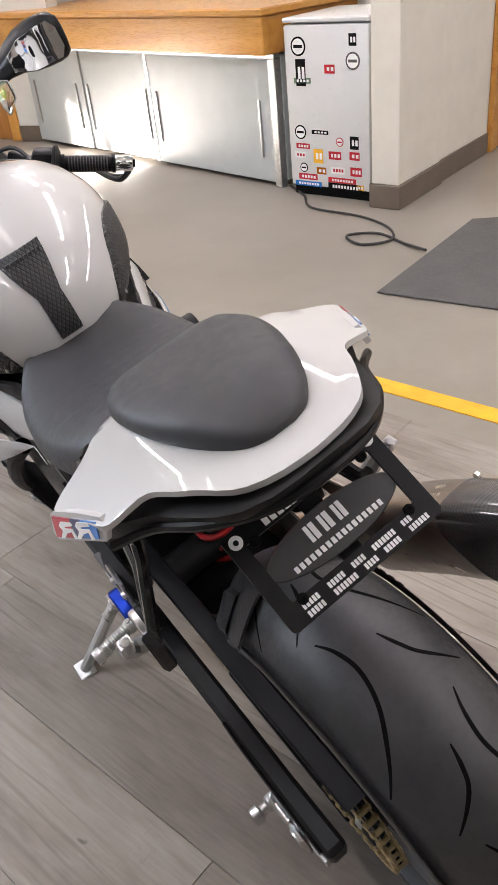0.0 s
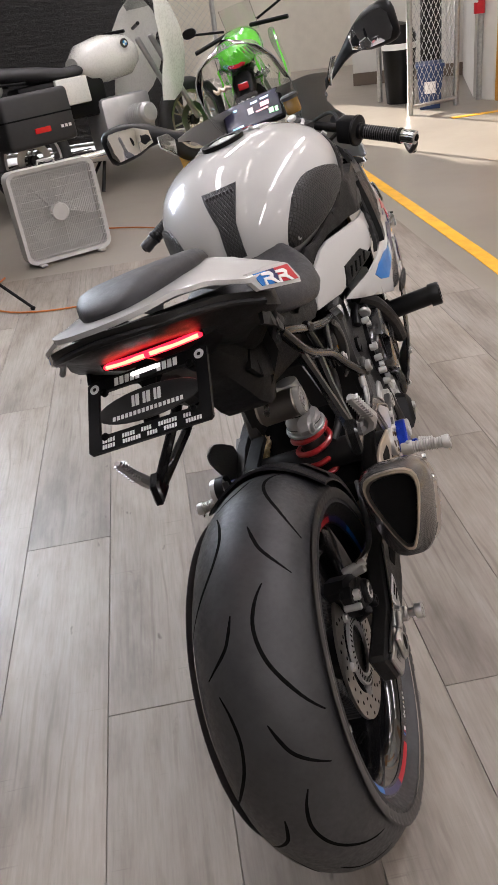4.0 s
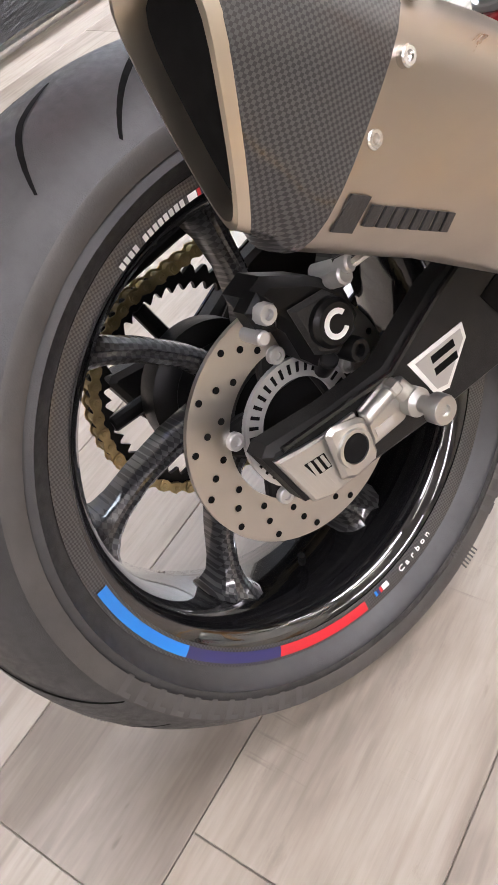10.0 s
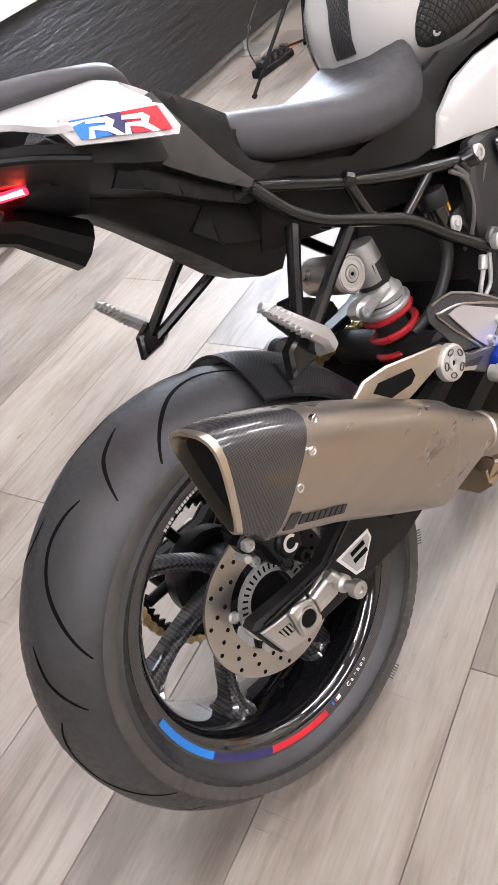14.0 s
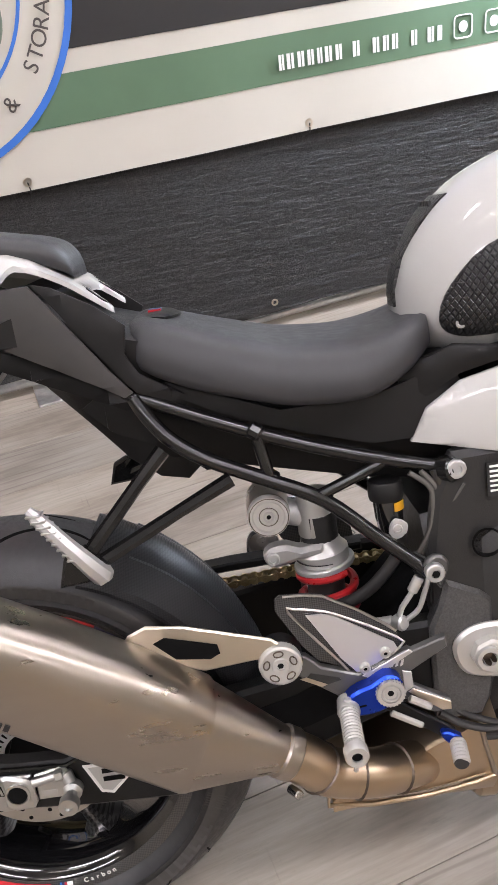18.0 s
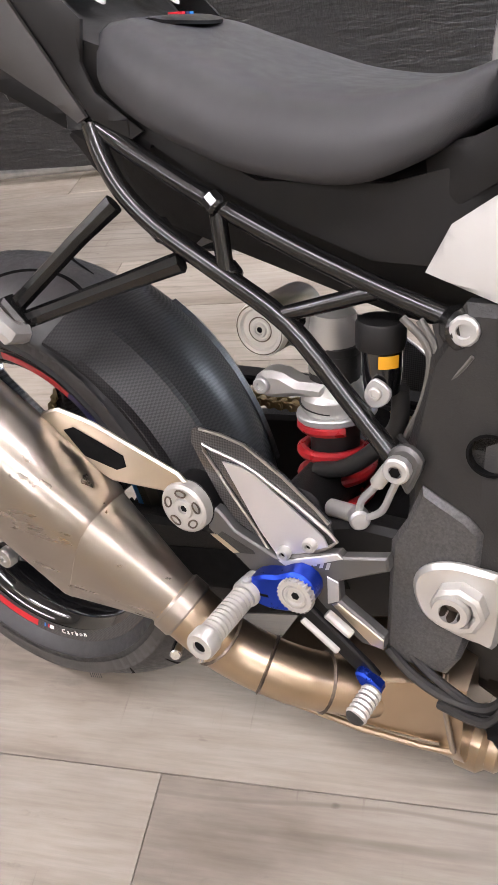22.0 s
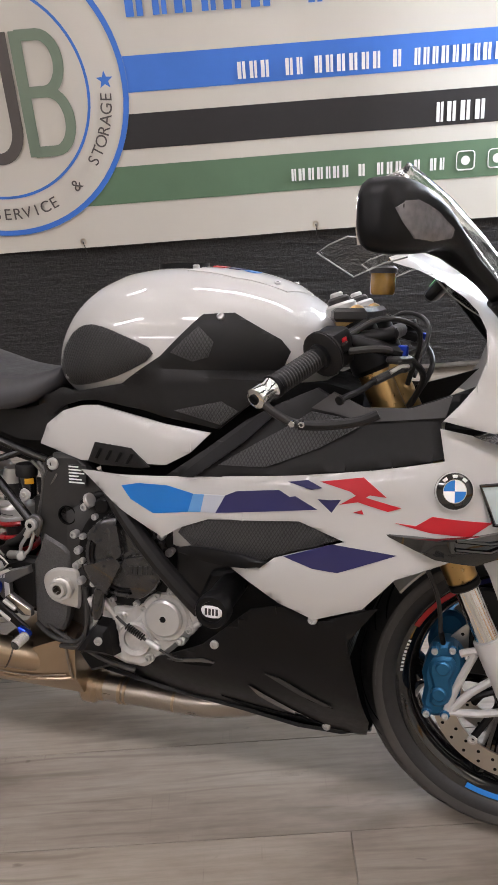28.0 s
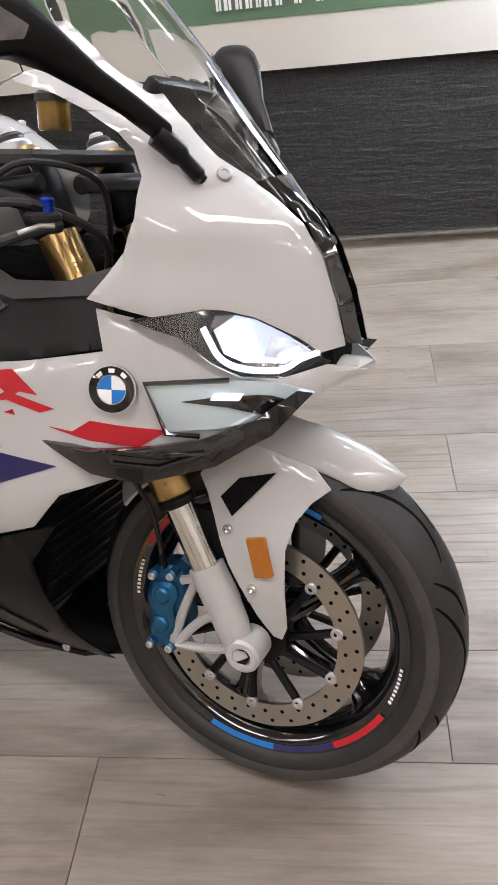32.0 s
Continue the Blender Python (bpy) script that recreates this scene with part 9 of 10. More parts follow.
low = put("crank_case", *prism(smooth_poly([(0.668, 0.425), (0.701, 0.409), (0.730, 0.408), (0.782, 0.437), (0.821, 0.470), (0.854, 0.470), (0.893, 0.405), (0.845, 0.345), (0.775, 0.292), (0.705, 0.305), (0.668, 0.34)], 2), 0.12, 0.162, 0.010), RAWALU, bike, "silver engine side casting")
put("water_hole", *lathe([(0.0, 0.150), (0.022, 0.150), (0.023, 0.168), (0.031, 0.170), (0.034, 0.165), (0.034, 0.15)], 28, (0, 0.763, 0.351)), RAWALU, low)
put("hole_dark", *lathe([(0, 0.158), (0.0225, 0.158)], 24, (0, 0.763, 0.351)), CAST, low)
put("timing_boss", *lathe([(0, 0.168), (0.044, 0.168), (0.048, 0.164), (0.049, 0.150)], 36, (0, 0.823, 0.403)), RAWALU, low)
tcov = put("timing_cover", *lathe([(0, 0.174), (0.005, 0.174), (0.006, 0.177), (0.032, 0.177), (0.036, 0.174), (0.037, 0.150)], 36, (0, 0.823, 0.403)), SATIN, low, "round satin timing cover")
put("cover_socket", *lathe([(0, 0.1772), (0.0062, 0.1772), (0.0066, 0.1765)], 6, (0, 0.823, 0.403)), DARK, low)
for y, z in ((0.690, 0.405), (0.705, 0.325), (0.782, 0.415), (0.800, 0.345), (0.871, 0.385), (0.836, 0.454), (0.735, 0.392), (0.852, 0.360), (0.790, 0.318)):
    put("bolt_boss", *rod((0.14, y, z), (0.166, y, z), 0.0105), RAWALU, low)
    put("case_bolt", *bolt((0.167, y, z), (1, 0, 0), 0.0060, 0.005), SATIN, low)
for y0, z0, y1, z1 in ((0.745, 0.400, 0.700, 0.330), (0.785, 0.405, 0.765, 0.385), (0.850, 0.372, 0.890, 0.398), (0.735, 0.335, 0.700, 0.318), (0.862, 0.44, 0.884, 0.41)):
    put("cast_web", *rod((0.159, y0, z0), (0.159, y1, z1), 0.0055, 8), RAWALU, low)
wire = put("wound_cable", *tube(curve_points([(0.186, 0.735, 0.402), (0.188, 0.755, 0.388), (0.189, 0.80, 0.362), (0.187, 0.845, 0.338), (0.182, 0.865, 0.334)], 5), 0.0026, 8), CORD, bike, "thin cable with a wound sleeve")
for k in range(9):
    f = k / 8
    put("sleeve_ring", *rod((0.1885, 0.757 + 0.030 * f, 0.387 - 0.0175 * f), (0.1885, 0.7595 + 0.030 * f, 0.3855 - 0.0175 * f), 0.0068, 10), BLACK, wire)
put("ferrule", *rod((0.189, 0.795, 0.3645), (0.188, 0.822, 0.3500), 0.0062, 12), SATIN, wire, "silver ferrule")
put("oil_sensor", *tube([(0.17, 0.703, 0.452), (0.185, 0.704, 0.446), (0.188, 0.700, 0.425), (0.187, 0.697, 0.402), (0.186, 0.696, 0.392)], [0.006, 0.012, 0.0125, 0.011, 0.007], 14), GLOSS, bike, "black oil sensor plug")
brk = put("pan_bracket", *loft([[(x_, y_, z_) for y_, z_ in q] for x_, q in ((0.150, ((0.640, 0.318), (0.735, 0.318), (0.725, 0.388), (0.690, 0.390))), (0.186, ((0.652, 0.322), (0.728, 0.322), (0.718, 0.378), (0.694, 0.380))), (0.194, ((0.672, 0.330), (0.716, 0.330), (0.710, 0.366), (0.696, 0.367))))]), BLACK, bike, "black belly pan bracket")
put("bracket_bolt", *bolt((0.194, 0.702, 0.352), (1, 0, 0), 0.008, 0.006), SATIN, brk)
sl = put("frame_slider", *rod((0.16, 0.958, 0.490), (0.312, 0.964, 0.494), 0.024, 24), BLACK, bike, "black crash slider")
put("slider_rim", *lathe([(0.017, 0.311), (0.019, 0.316), (0.026, 0.316), (0.0285, 0.312), (0.0285, 0.290)], 28, (0, 0.964, 0.492)), BLACK, sl)
put("slider_badge", *prism(smooth_poly([(0.946, 0.494), (0.952, 0.502), (0.974, 0.501), (0.982, 0.492), (0.976, 0.483), (0.954, 0.483)], 2), 0.306, 0.3135, 0.001), INKWHITE, sl, "pale printed badge")
for k in range(4):
    put("badge_bar", *prism([(0.953 + k * 0.006, 0.487), (0.957 + k * 0.006, 0.487), (0.957 + k * 0.006, 0.498), (0.953 + k * 0.006, 0.498)], 0.3133, 0.3140, 0), CAST, sl, smooth=0)
put("slider_stay", *prism([(0.90, 0.465), (0.955, 0.462), (0.985, 0.49), (0.965, 0.52), (0.92, 0.51)], 0.165, 0.195, 0.006), BLACK, sl)
for s in (1, -1):
    put("main_spar", *tube(curve_points([(s * 0.160, 0.715, 0.640), (s * 0.186, 0.755, 0.600), (s * 0.200, 0.828, 0.520), (s * 0.196, 0.905, 0.440)], 5), 0.0165, 10), MATTE, bike, "black frame spar")
    pl_ = [(0.548, 0.560), (0.560, 0.640), (0.585, 0.688), (0.640, 0.690), (0.690, 0.640), (0.690, 0.606), (0.655, 0.592), (0.634, 0.550), (0.620, 0.490), (0.614, 0.40), (0.602, 0.350), (0.550, 0.348), (0.548, 0.45), (0.552, 0.50)]
    fp = put("frame_plate", *prism(pl_, s * 0.112, s * 0.140, 0.008), CAST, bike, "rough cast black frame plate")
    lo_ = [(0.565, 0.530), (0.554, 0.495), (0.541, 0.468), (0.541, 0.362), (0.542, 0.334), (0.600, 0.336), (0.612, 0.360), (0.620, 0.400), (0.620, 0.498), (0.606, 0.510)]
    put("plate_foot", *prism(lo_, s * 0.118, s * 0.1465, 0.005), ROUGHCAST, fp, "rough grey casting round the pivot")
    put("plate_hole", *lathe([(0, s * 0.140), (0.016, s * 0.140), (0.0165, s * 0.1468), (0.019, s * 0.1468)], 24, (0, 0.618, 0.573)), DARK, fp)
    put("info_label", *block(s * 0.1465 - 0.0006, s * 0.1465 + 0.0006, 0.622, 0.660, 0.632, 0.672, 0), CAST, fp, "small printed label", 0)
    for k in range(6):
        put("label_line", *block(s * 0.1475 - 0.0004, s * 0.1475 + 0.0004, 0.625, 0.657 - (k % 3) * 0.006, 0.637 + k * 0.006, 0.6395 + k * 0.006, 0), INKWHITE, fp, smooth=0)
    hexn = put("pivot_plate", *prism(smooth_poly([(0.566, 0.440), (0.574, 0.456), (0.594, 0.467), (0.621, 0.469), (0.642, 0.462), (0.643, 0.396), (0.628, 0.392), (0.606, 0.394), (0.582, 0.402), (0.570, 0.418)], 3), s * 0.144, s * 0.155, 0.004), TURNED, bike, "silver swingarm pivot plate")
    put("pivot_nut", *lathe([(0.0150, s * 0.150), (0.0150, s * 0.1665), (0.0165, s * 0.1685), (0.0205, s * 0.1685), (0.024, s * 0.166), (0.0245, s * 0.152)], 8, (0, 0.610, 0.431)), TURNED, hexn, "eight-sided pivot nut")
    put("pivot_ring", *lathe([(0.0085, s * 0.156), (0.0095, s * 0.172), (0.0150, s * 0.172), (0.0165, s * 0.168), (0.0165, s * 0.152)], 36, (0, 0.605, 0.431)), TURNED, hexn)
    put("pivot_socket", *lathe([(0.0, s * 0.158), (0.009, s * 0.158), (0.0095, s * 0.166), (0.0110, s * 0.1715)], 6, (0, 0.605, 0.431)), WELD, hexn)
    # rear set
    rs = put("rearset_plate", *prism([(0.374, 0.477), (0.384, 0.474), (0.400, 0.457), (0.443, 0.441), (0.506, 0.465), (0.510, 0.462), (0.551, 0.475), (0.553, 0.461), (0.507, 0.435), (0.509, 0.414), (0.552, 0.388), (0.552, 0.374), (0.531, 0.373), (0.493, 0.400), (0.476, 0.418), (0.435, 0.416), (0.418, 0.413), (0.370, 0.450)], s * 0.166, s * 0.179, 0.002), REARSET, bike, "grey milled rear-set plate")
    put("bright_edge", *prism([(0.447, 0.4385), (0.506, 0.4655), (0.511, 0.4615), (0.459, 0.4325)], s * 0.1785, s * 0.1805, 0.0008), TURNED, rs)
    put("bright_edge", *prism([(0.501, 0.408), (0.507, 0.412), (0.552, 0.3865), (0.552, 0.3755), (0.540, 0.3765)], s * 0.1785, s * 0.1805, 0.0008), CHAMPAGNE, rs)
    put("bright_edge", *prism([(0.496, 0.438), (0.507, 0.435), (0.508, 0.414), (0.497, 0.407)], s * 0.1785, s * 0.180, 0.0008), SATIN, rs)
    # dark inlay paints the shade of a slot that is not cut
    put("plate_slot", *prism([(0.381, 0.4465), (0.386, 0.452), (0.420, 0.4405), (0.422, 0.4375), (0.405, 0.4335)], s * 0.1785, s * 0.1797, 0), CAST, rs)
    put("slot_edge", *prism([(0.373, 0.4455), (0.381, 0.4470), (0.405, 0.4340), (0.398, 0.4315)], s * 0.1785, s * 0.1800, 0), CHAMPAGNE, rs, "bare alloy slot edge")
    for k in range(3):
        put("print_bar", *prism([(0.482 + k * 0.006, 0.444), (0.4855 + k * 0.006, 0.4455), (0.4875 + k * 0.006, 0.4535), (0.484 + k * 0.006, 0.452)], s * 0.1788, s * 0.1796, 0), TURNED, rs, smooth=0)
    hub = put("hub_bolt", *lathe([(0, s * 0.190), (0.0045, s * 0.190), (0.005, s * 0.1925), (0.0095, s * 0.1925), (0.0105, s * 0.190), (0.0225, s * 0.192), (0.0255, s * 0.190), (0.0262, s * 0.186), (0.0262, s * 0.172)], 40, (0, 0.352, 0.474)), TURNED, rs, "round milled alloy cap")
    put("hub_grip", *lathe([(0.0262, s * 0.180), (0.0272, s * 0.179), (0.0275, s * 0.160)], 36, (0, 0.352, 0.474)), BLACK, rs)
    put("hub_socket", *lathe([(0, s * 0.1905), (0.0036, s * 0.1905), (0.004, s * 0.1898)], 6, (0, 0.352, 0.474)), DARK, rs)
    for k in range(5):
        a = 2 * math.pi * (k + 0.3) / 5
        oval = [(s * 0.1925, 0.352 + 0.0168 * math.cos(a + 0.0) + 0.0058 * math.cos(b) * -math.sin(a) + 0.0036 * math.sin(b) * math.cos(a), 0.474 + 0.0168 * math.sin(a) + 0.0058 * math.cos(b) * math.cos(a) + 0.0036 * math.sin(b) * math.sin(a)) for b in [2 * math.pi * q / 12 for q in range(12)]]
        # dark beads paint the shaded rim of each milled pocket on a flat cap
        put("milled_pocket", *tube(oval, 0.0009, 5, closed=True), WELD, rs)
    bl = put("peg_mount", *prism(smooth_poly([(0.423, 0.420), (0.428, 0.400), (0.445, 0.396), (0.463, 0.399), (0.484, 0.409), (0.493, 0.427), (0.488, 0.441), (0.472, 0.446), (0.454, 0.436), (0.440, 0.432)], 2), s * 0.178, s * 0.200, 0.003), BLUE_ANO, bike, "blue anodised peg mount")
    put("mount_slot", *prism([(0.430, 0.411), (0.446, 0.413), (0.447, 0.4105), (0.431, 0.4085)], s * 0.1995, s * 0.2004, 0), DARK, bl, smooth=0)
    put("mount_bolt", *lathe([(0, s * 0.203), (0.0075, s * 0.203), (0.0085, s * 0.2055), (0.0105, s * 0.2055), (0.0115, s * 0.203), (0.0125, s * 0.205), (0.0165, s * 0.205), (0.017, s * 0.197)], 32, (0, 0.476, 0.425)), TURNED, bl, "serrated pale washer and bolt")
    put("bolt_socket", *lathe([(0, s * 0.2036), (0.0038, s * 0.2036), (0.0042, s * 0.2028)], 6, (0, 0.476, 0.425)), DARK, bl)
    for k in range(26):
        a = 2 * math.pi * k / 26
        put("serration", *rod((s * 0.198, 0.476 + 0.0170 * math.cos(a), 0.425 + 0.0170 * math.sin(a)), (s * 0.2048, 0.476 + 0.0170 * math.cos(a), 0.425 + 0.0170 * math.sin(a)), 0.0011, 5), TURNED, bl)
    p0, p1 = Vector((s * 0.206, 0.424, 0.408)), Vector((s * 0.272, 0.421, 0.402))
    pts, rads = [], []
    for i in range(13):
        for dt, r in ((0.0, 0.0098), (0.3, 0.0120), (0.6, 0.0120), (0.9, 0.0098)):
            pts.append(p0 + (p1 - p0) * ((i + dt) / 13))
            rads.append(r)
    peg = put("rider_peg", *tube(pts, rads, 16), TURNED, bike, "knurled alloy rider peg")
    put("peg_root", *tube([Vector((s * 0.184, 0.426, 0.409)), p0 - (p1 - p0) * 0.04, p0], [0.0135, 0.0140, 0.0125], 18), TURNED, peg)
    put("root_screw", *bolt((s * 0.200, 0.424, 0.4225), (0, 0, 1), 0.005, 0.002), SATIN, peg)
    put("peg_end", *lathe([(0.006, 0.0), (0.0062, 0.006), (0.0125, 0.006), (0.0140, 0.003), (0.0140, -0.008)], 20), TURNED, peg).matrix_local = Matrix.Translation(p1) @ Matrix.Diagonal((s, 1, 1, 1))
    put("end_hole", *rod(p1, p1 + Vector((s * 0.004, 0, 0)), 0.0062, 14), DARK, peg)
    put("feeler", *rod(p1 + Vector((0, 0, -0.008)), p1 + Vector((s * 0.002, -0.003, -0.020)), 0.003), CHROME, peg)
    ped = put("foot_lever", *prism([(0.464, 0.400), (0.470, 0.394), (0.538, 0.343), (0.549, 0.341), (0.553, 0.352), (0.545, 0.360), (0.483, 0.406)], s * 0.182, s * 0.190, 0.002), BLACK, bike, "black foot lever with bright slots")
    for a_, b_ in (((0.476, 0.3895), (0.513, 0.3655)), ((0.500, 0.4045), (0.525, 0.3885))):
        put("lever_bright", *rod((s * 0.1885, a_[0], a_[1]), (s * 0.1885, b_[0], b_[1]), 0.0048, 10), TURNED, ped)
    put("toe_mount", *prism(smooth_poly([(0.533, 0.356), (0.541, 0.358), (0.558, 0.347), (0.556, 0.338), (0.546, 0.338), (0.536, 0.347)], 2), s * 0.186, s * 0.200, 0.002), BLUE_ANO, ped)
    tp = put("toe_peg", *tube([(s * (0.200 + 0.0025 * i), 0.5510 - 0.0003 * i, 0.3430 - 0.0005 * i) for i in range(13)], [0.0104 if i % 2 else 0.0094 for i in range(13)], 16), TURNED, ped, "knurled alloy toe peg")
    put("toe_hole", *lathe([(0, s * 0.2312), (0.006, s * 0.2312), (0.0085, s * 0.2308), (0.0095, s * 0.229)], 16, (0, 0.5474, 0.337)), CAST, ped)
    hg = put("heel_guard", *patch([(0.356, 0.551), (0.361, 0.555), (0.388, 0.553), (0.411, 0.548), (0.449, 0.525), (0.481, 0.501), (0.495, 0.489), (0.498, 0.468), (0.446, 0.434), (0.421, 0.452), (0.398, 0.463), (0.382, 0.484), (0.364, 0.517), (0.354, 0.537)], lambda y, z: 0.172 + 0.02 * max(0, 0.42 - y), 0.004, 0.03, 0.001, s), CARBON, bike, "carbon heel guard with a polished plate")
    put("guard_bead", *tube([(s * (0.1735 + 0.02 * max(0, 0.42 - y)), y, z) for y, z in smooth_poly([(0.369, 0.533), (0.377, 0.536), (0.403, 0.530), (0.426, 0.521), (0.494, 0.481), (0.496, 0.466), (0.446, 0.436), (0.423, 0.459)], 2)], 0.0018, 6, closed=True), STEEL, hg, "bright folded edge")
    put("guard_edge", *tube([(s * (0.1725 + 0.02 * max(0, 0.42 - y)), y, z) for y, z in ((0.365, 0.554), (0.388, 0.5525), (0.411, 0.5475), (0.449, 0.5245), (0.481, 0.5005), (0.494, 0.4885))], 0.0018, 6), STEEL, hg)
    put("guard_plate", *patch([(0.389, 0.5265), (0.408, 0.5255), (0.423, 0.5205), (0.490, 0.475), (0.494, 0.466), (0.446, 0.437), (0.425, 0.4635)], lambda y, z: 0.1760 + 0.02 * max(0, 0.42 - y), 0.003, 0.03, 0.001, s), POLISHED, hg, "polished metal plate")
    for y, z in ((0.478, 0.4645), (0.452, 0.4475)):
        put("guard_bolt", *lathe([(0, s * 0.1790), (0.0026, s * 0.1790), (0.003, s * 0.1825), (0.0055, s * 0.1825), (0.0068, s * 0.180), (0.0068, s * 0.175)], 18, (0, y, z)), TURNED, hg)
        put("bolt_socket", *lathe([(0, s * 0.1795), (0.0028, s * 0.1795)], 6, (0, y, z)), DARK, hg)
# brake hoses, fluid pot and cables in the gap behind the frame
lug = put("subframe_plate", *prism(smooth_poly([(0.538, 0.556), (0.545, 0.568), (0.557, 0.570), (0.568, 0.559), (0.563, 0.540), (0.557, 0.526), (0.551, 0.533)], 2), 0.146, 0.157, 0.003), REARSET, bike, "grey alloy subframe lug")
put("lug_socket", *lathe([(0, 0.1665), (0.005, 0.1665)], 6, (0, 0.549, 0.551)), DARK, lug)
bh = put("brake_hose", *tube(curve_points([(0.140, 0.534, 0.538), (0.140, 0.522, 0.516), (0.138, 0.510, 0.498), (0.134, 0.506, 0.480)], 5), 0.0036, 10), SATIN, bike, "braided steel brake hose")
put("hose_fitting", *rod((0.140, 0.5345, 0.538), (0.140, 0.5235, 0.519), 0.0068, 12), TURNED, bh, "crimped hose fitting")
put("banjo", *rod((0.128, 0.502, 0.476), (0.142, 0.511, 0.478), 0.0098, 16), SATIN, bh)
put("banjo_bolt", *rod((0.120, 0.470, 0.470), (0.128, 0.500, 0.475), 0.0085, 12), TURNED, bh)
put("brake_hose", *tube(curve_points([(0.142, 0.545, 0.535), (0.142, 0.538, 0.515), (0.140, 0.530, 0.494), (0.136, 0.515, 0.480)], 5), 0.0034, 10), SATIN, bike, "braided steel brake hose")
pot = put("fluid_pot", *tube([(0.105, 0.512, 0.586), (0.105, 0.512, 0.592), (0.105, 0.511, 0.610), (0.105, 0.510, 0.634)], [0.008, 0.0155, 0.0175, 0.0180], 24), GLOSS, bike, "black brake fluid pot")
put("pot_lid", *tube([(0.105, 0.509, 0.632), (0.105, 0.509, 0.636), (0.105, 0.509, 0.653), (0.105, 0.509, 0.656)], [0.0205, 0.0215, 0.0215, 0.0195], 28), MATTE, pot)
put("pot_label", *arc_block((0.105, 0.511), 0.0182, 12, 66, 0.619, 0.630), AMBER_TAG, pot, "amber warning label")
put("pot_stay", *prism(smooth_poly([(0.508, 0.606), (0.515, 0.612), (0.528, 0.604), (0.526, 0.592), (0.513, 0.585), (0.505, 0.594)], 2), 0.124, 0.129, 0.001), SATIN, pot)
put("stay_bolt", *bolt((0.130, 0.5155, 0.5995), (1, 0, 0), 0.006, 0.003), TURNED, pot)
put("rubber_hose", *tube(curve_points([(0.090, 0.523, 0.590), (0.090, 0.522, 0.552), (0.085, 0.492, 0.512), (0.075, 0.462, 0.486), (0.060, 0.430, 0.470)], 6), 0.0085, 12), CORD, bike, "black rubber hose")
for dy, r_, m_ in ((0.0, 0.0032, CABLEGREY), (0.007, 0.0034, CABLEGREY), (0.015, 0.0058, CORD)):
    put("cable", *tube(curve_points([(0.128, 0.535 + dy * 2.0, 0.668), (0.130, 0.556 + dy, 0.650), (0.132, 0.561 + dy, 0.630), (0.131, 0.556 + dy, 0.598), (0.124, 0.545 + dy, 0.570), (0.110, 0.535 + dy, 0.548)], 5), r_, 10), m_, bike, "bundled cable behind the frame")
put("wire_loom", *tube(curve_points([(0.128, 0.575, 0.612), (0.13, 0.585, 0.585), (0.13, 0.583, 0.562), (0.13, 0.570, 0.551), (0.13, 0.552, 0.553), (0.12, 0.535, 0.560)], 5), 0.0028, 8), CORD, bike)
put("wire_stay", *tube([(0.142, 0.596, 0.650), (0.140, 0.590, 0.640), (0.136, 0.570, 0.612)], 0.0018, 6), CABLEGREY, bike)
put("wire_loom", *tube(curve_points([(0.146, 0.545, 0.348), (0.152, 0.570, 0.332), (0.156, 0.605, 0.322), (0.160, 0.645, 0.330), (0.162, 0.662, 0.370), (0.155, 0.655, 0.44)], 5), 0.0052, 8), CORD, bike)
put("wire_loom", *tube(curve_points([(0.140, 0.560, 0.350), (0.150, 0.590, 0.336), (0.158, 0.640, 0.322), (0.160, 0.660, 0.335)], 5), 0.0045, 8), CORD, bike)
put("inner_guard", *loft([ring8(0.37, 0.09, 0.34, 0.40), ring8(0.46, 0.09, 0.33, 0.41), ring8(0.56, 0.11, 0.32, 0.50)]), DARK, bike)
put("exhaust_skirt", *prism([(0.635, 0.295), (0.66, 0.345), (0.70, 0.335), (0.735, 0.29), (0.66, 0.262)], 0.125, 0.150, 0.006), BLACK, bike, "black belly corner")
# side stand on the left
st = put("side_stand", *tube([(-0.13, 0.66, 0.30), (-0.22, 0.68, 0.21), (-0.335, 0.695, 0.108)], [0.014, 0.012, 0.012], 10), SATIN, bike, "extended side stand")
put("stand_foot", *prism([(-0.362, 0.672), (-0.318, 0.672), (-0.313, 0.722), (-0.357, 0.728)], 0.098, 0.108, 0.003, "Z"), SATIN, st)

# webs, bosses and pipes on the engine's right side
eng = put("gear_cover", *prism(smooth_poly([(0.655, 0.36), (0.675, 0.425), (0.705, 0.435), (0.72, 0.40), (0.70, 0.345), (0.675, 0.335)], 2), 0.12, 0.158, 0.008), RAWALU, bike, "rough silver gear cover")
for y0, z0, y1, z1 in ((0.665, 0.42, 0.72, 0.33), (0.69, 0.43, 0.74, 0.36), (0.79, 0.40, 0.80, 0.35), (0.85, 0.455, 0.875, 0.385)):
    put("cast_web", *rod((0.160, y0, z0), (0.160, y1, z1), 0.006, 8), RAWALU, eng)
for y, z in ((0.645, 0.545), (0.652, 0.515), (0.648, 0.485), (0.655, 0.455), (0.668, 0.60), (0.82, 0.56), (0.835, 0.53)):
    put("case_bolt", *bolt((0.168, y, z), (1, 0, 0), 0.0075, 0.008), SATIN, eng)
wp = put("coolant_pipe", *tube(curve_points([(0.150, 0.655, 0.60), (0.152, 0.70, 0.622), (0.150, 0.76, 0.615), (0.14, 0.80, 0.60)], 5), 0.009, 12), BLACK, bike, "black coolant pipe")
put("pipe_clip", *rod((0.170, 0.675, 0.612), (0.172, 0.683, 0.616), 0.0135, 14), SATIN, wp)
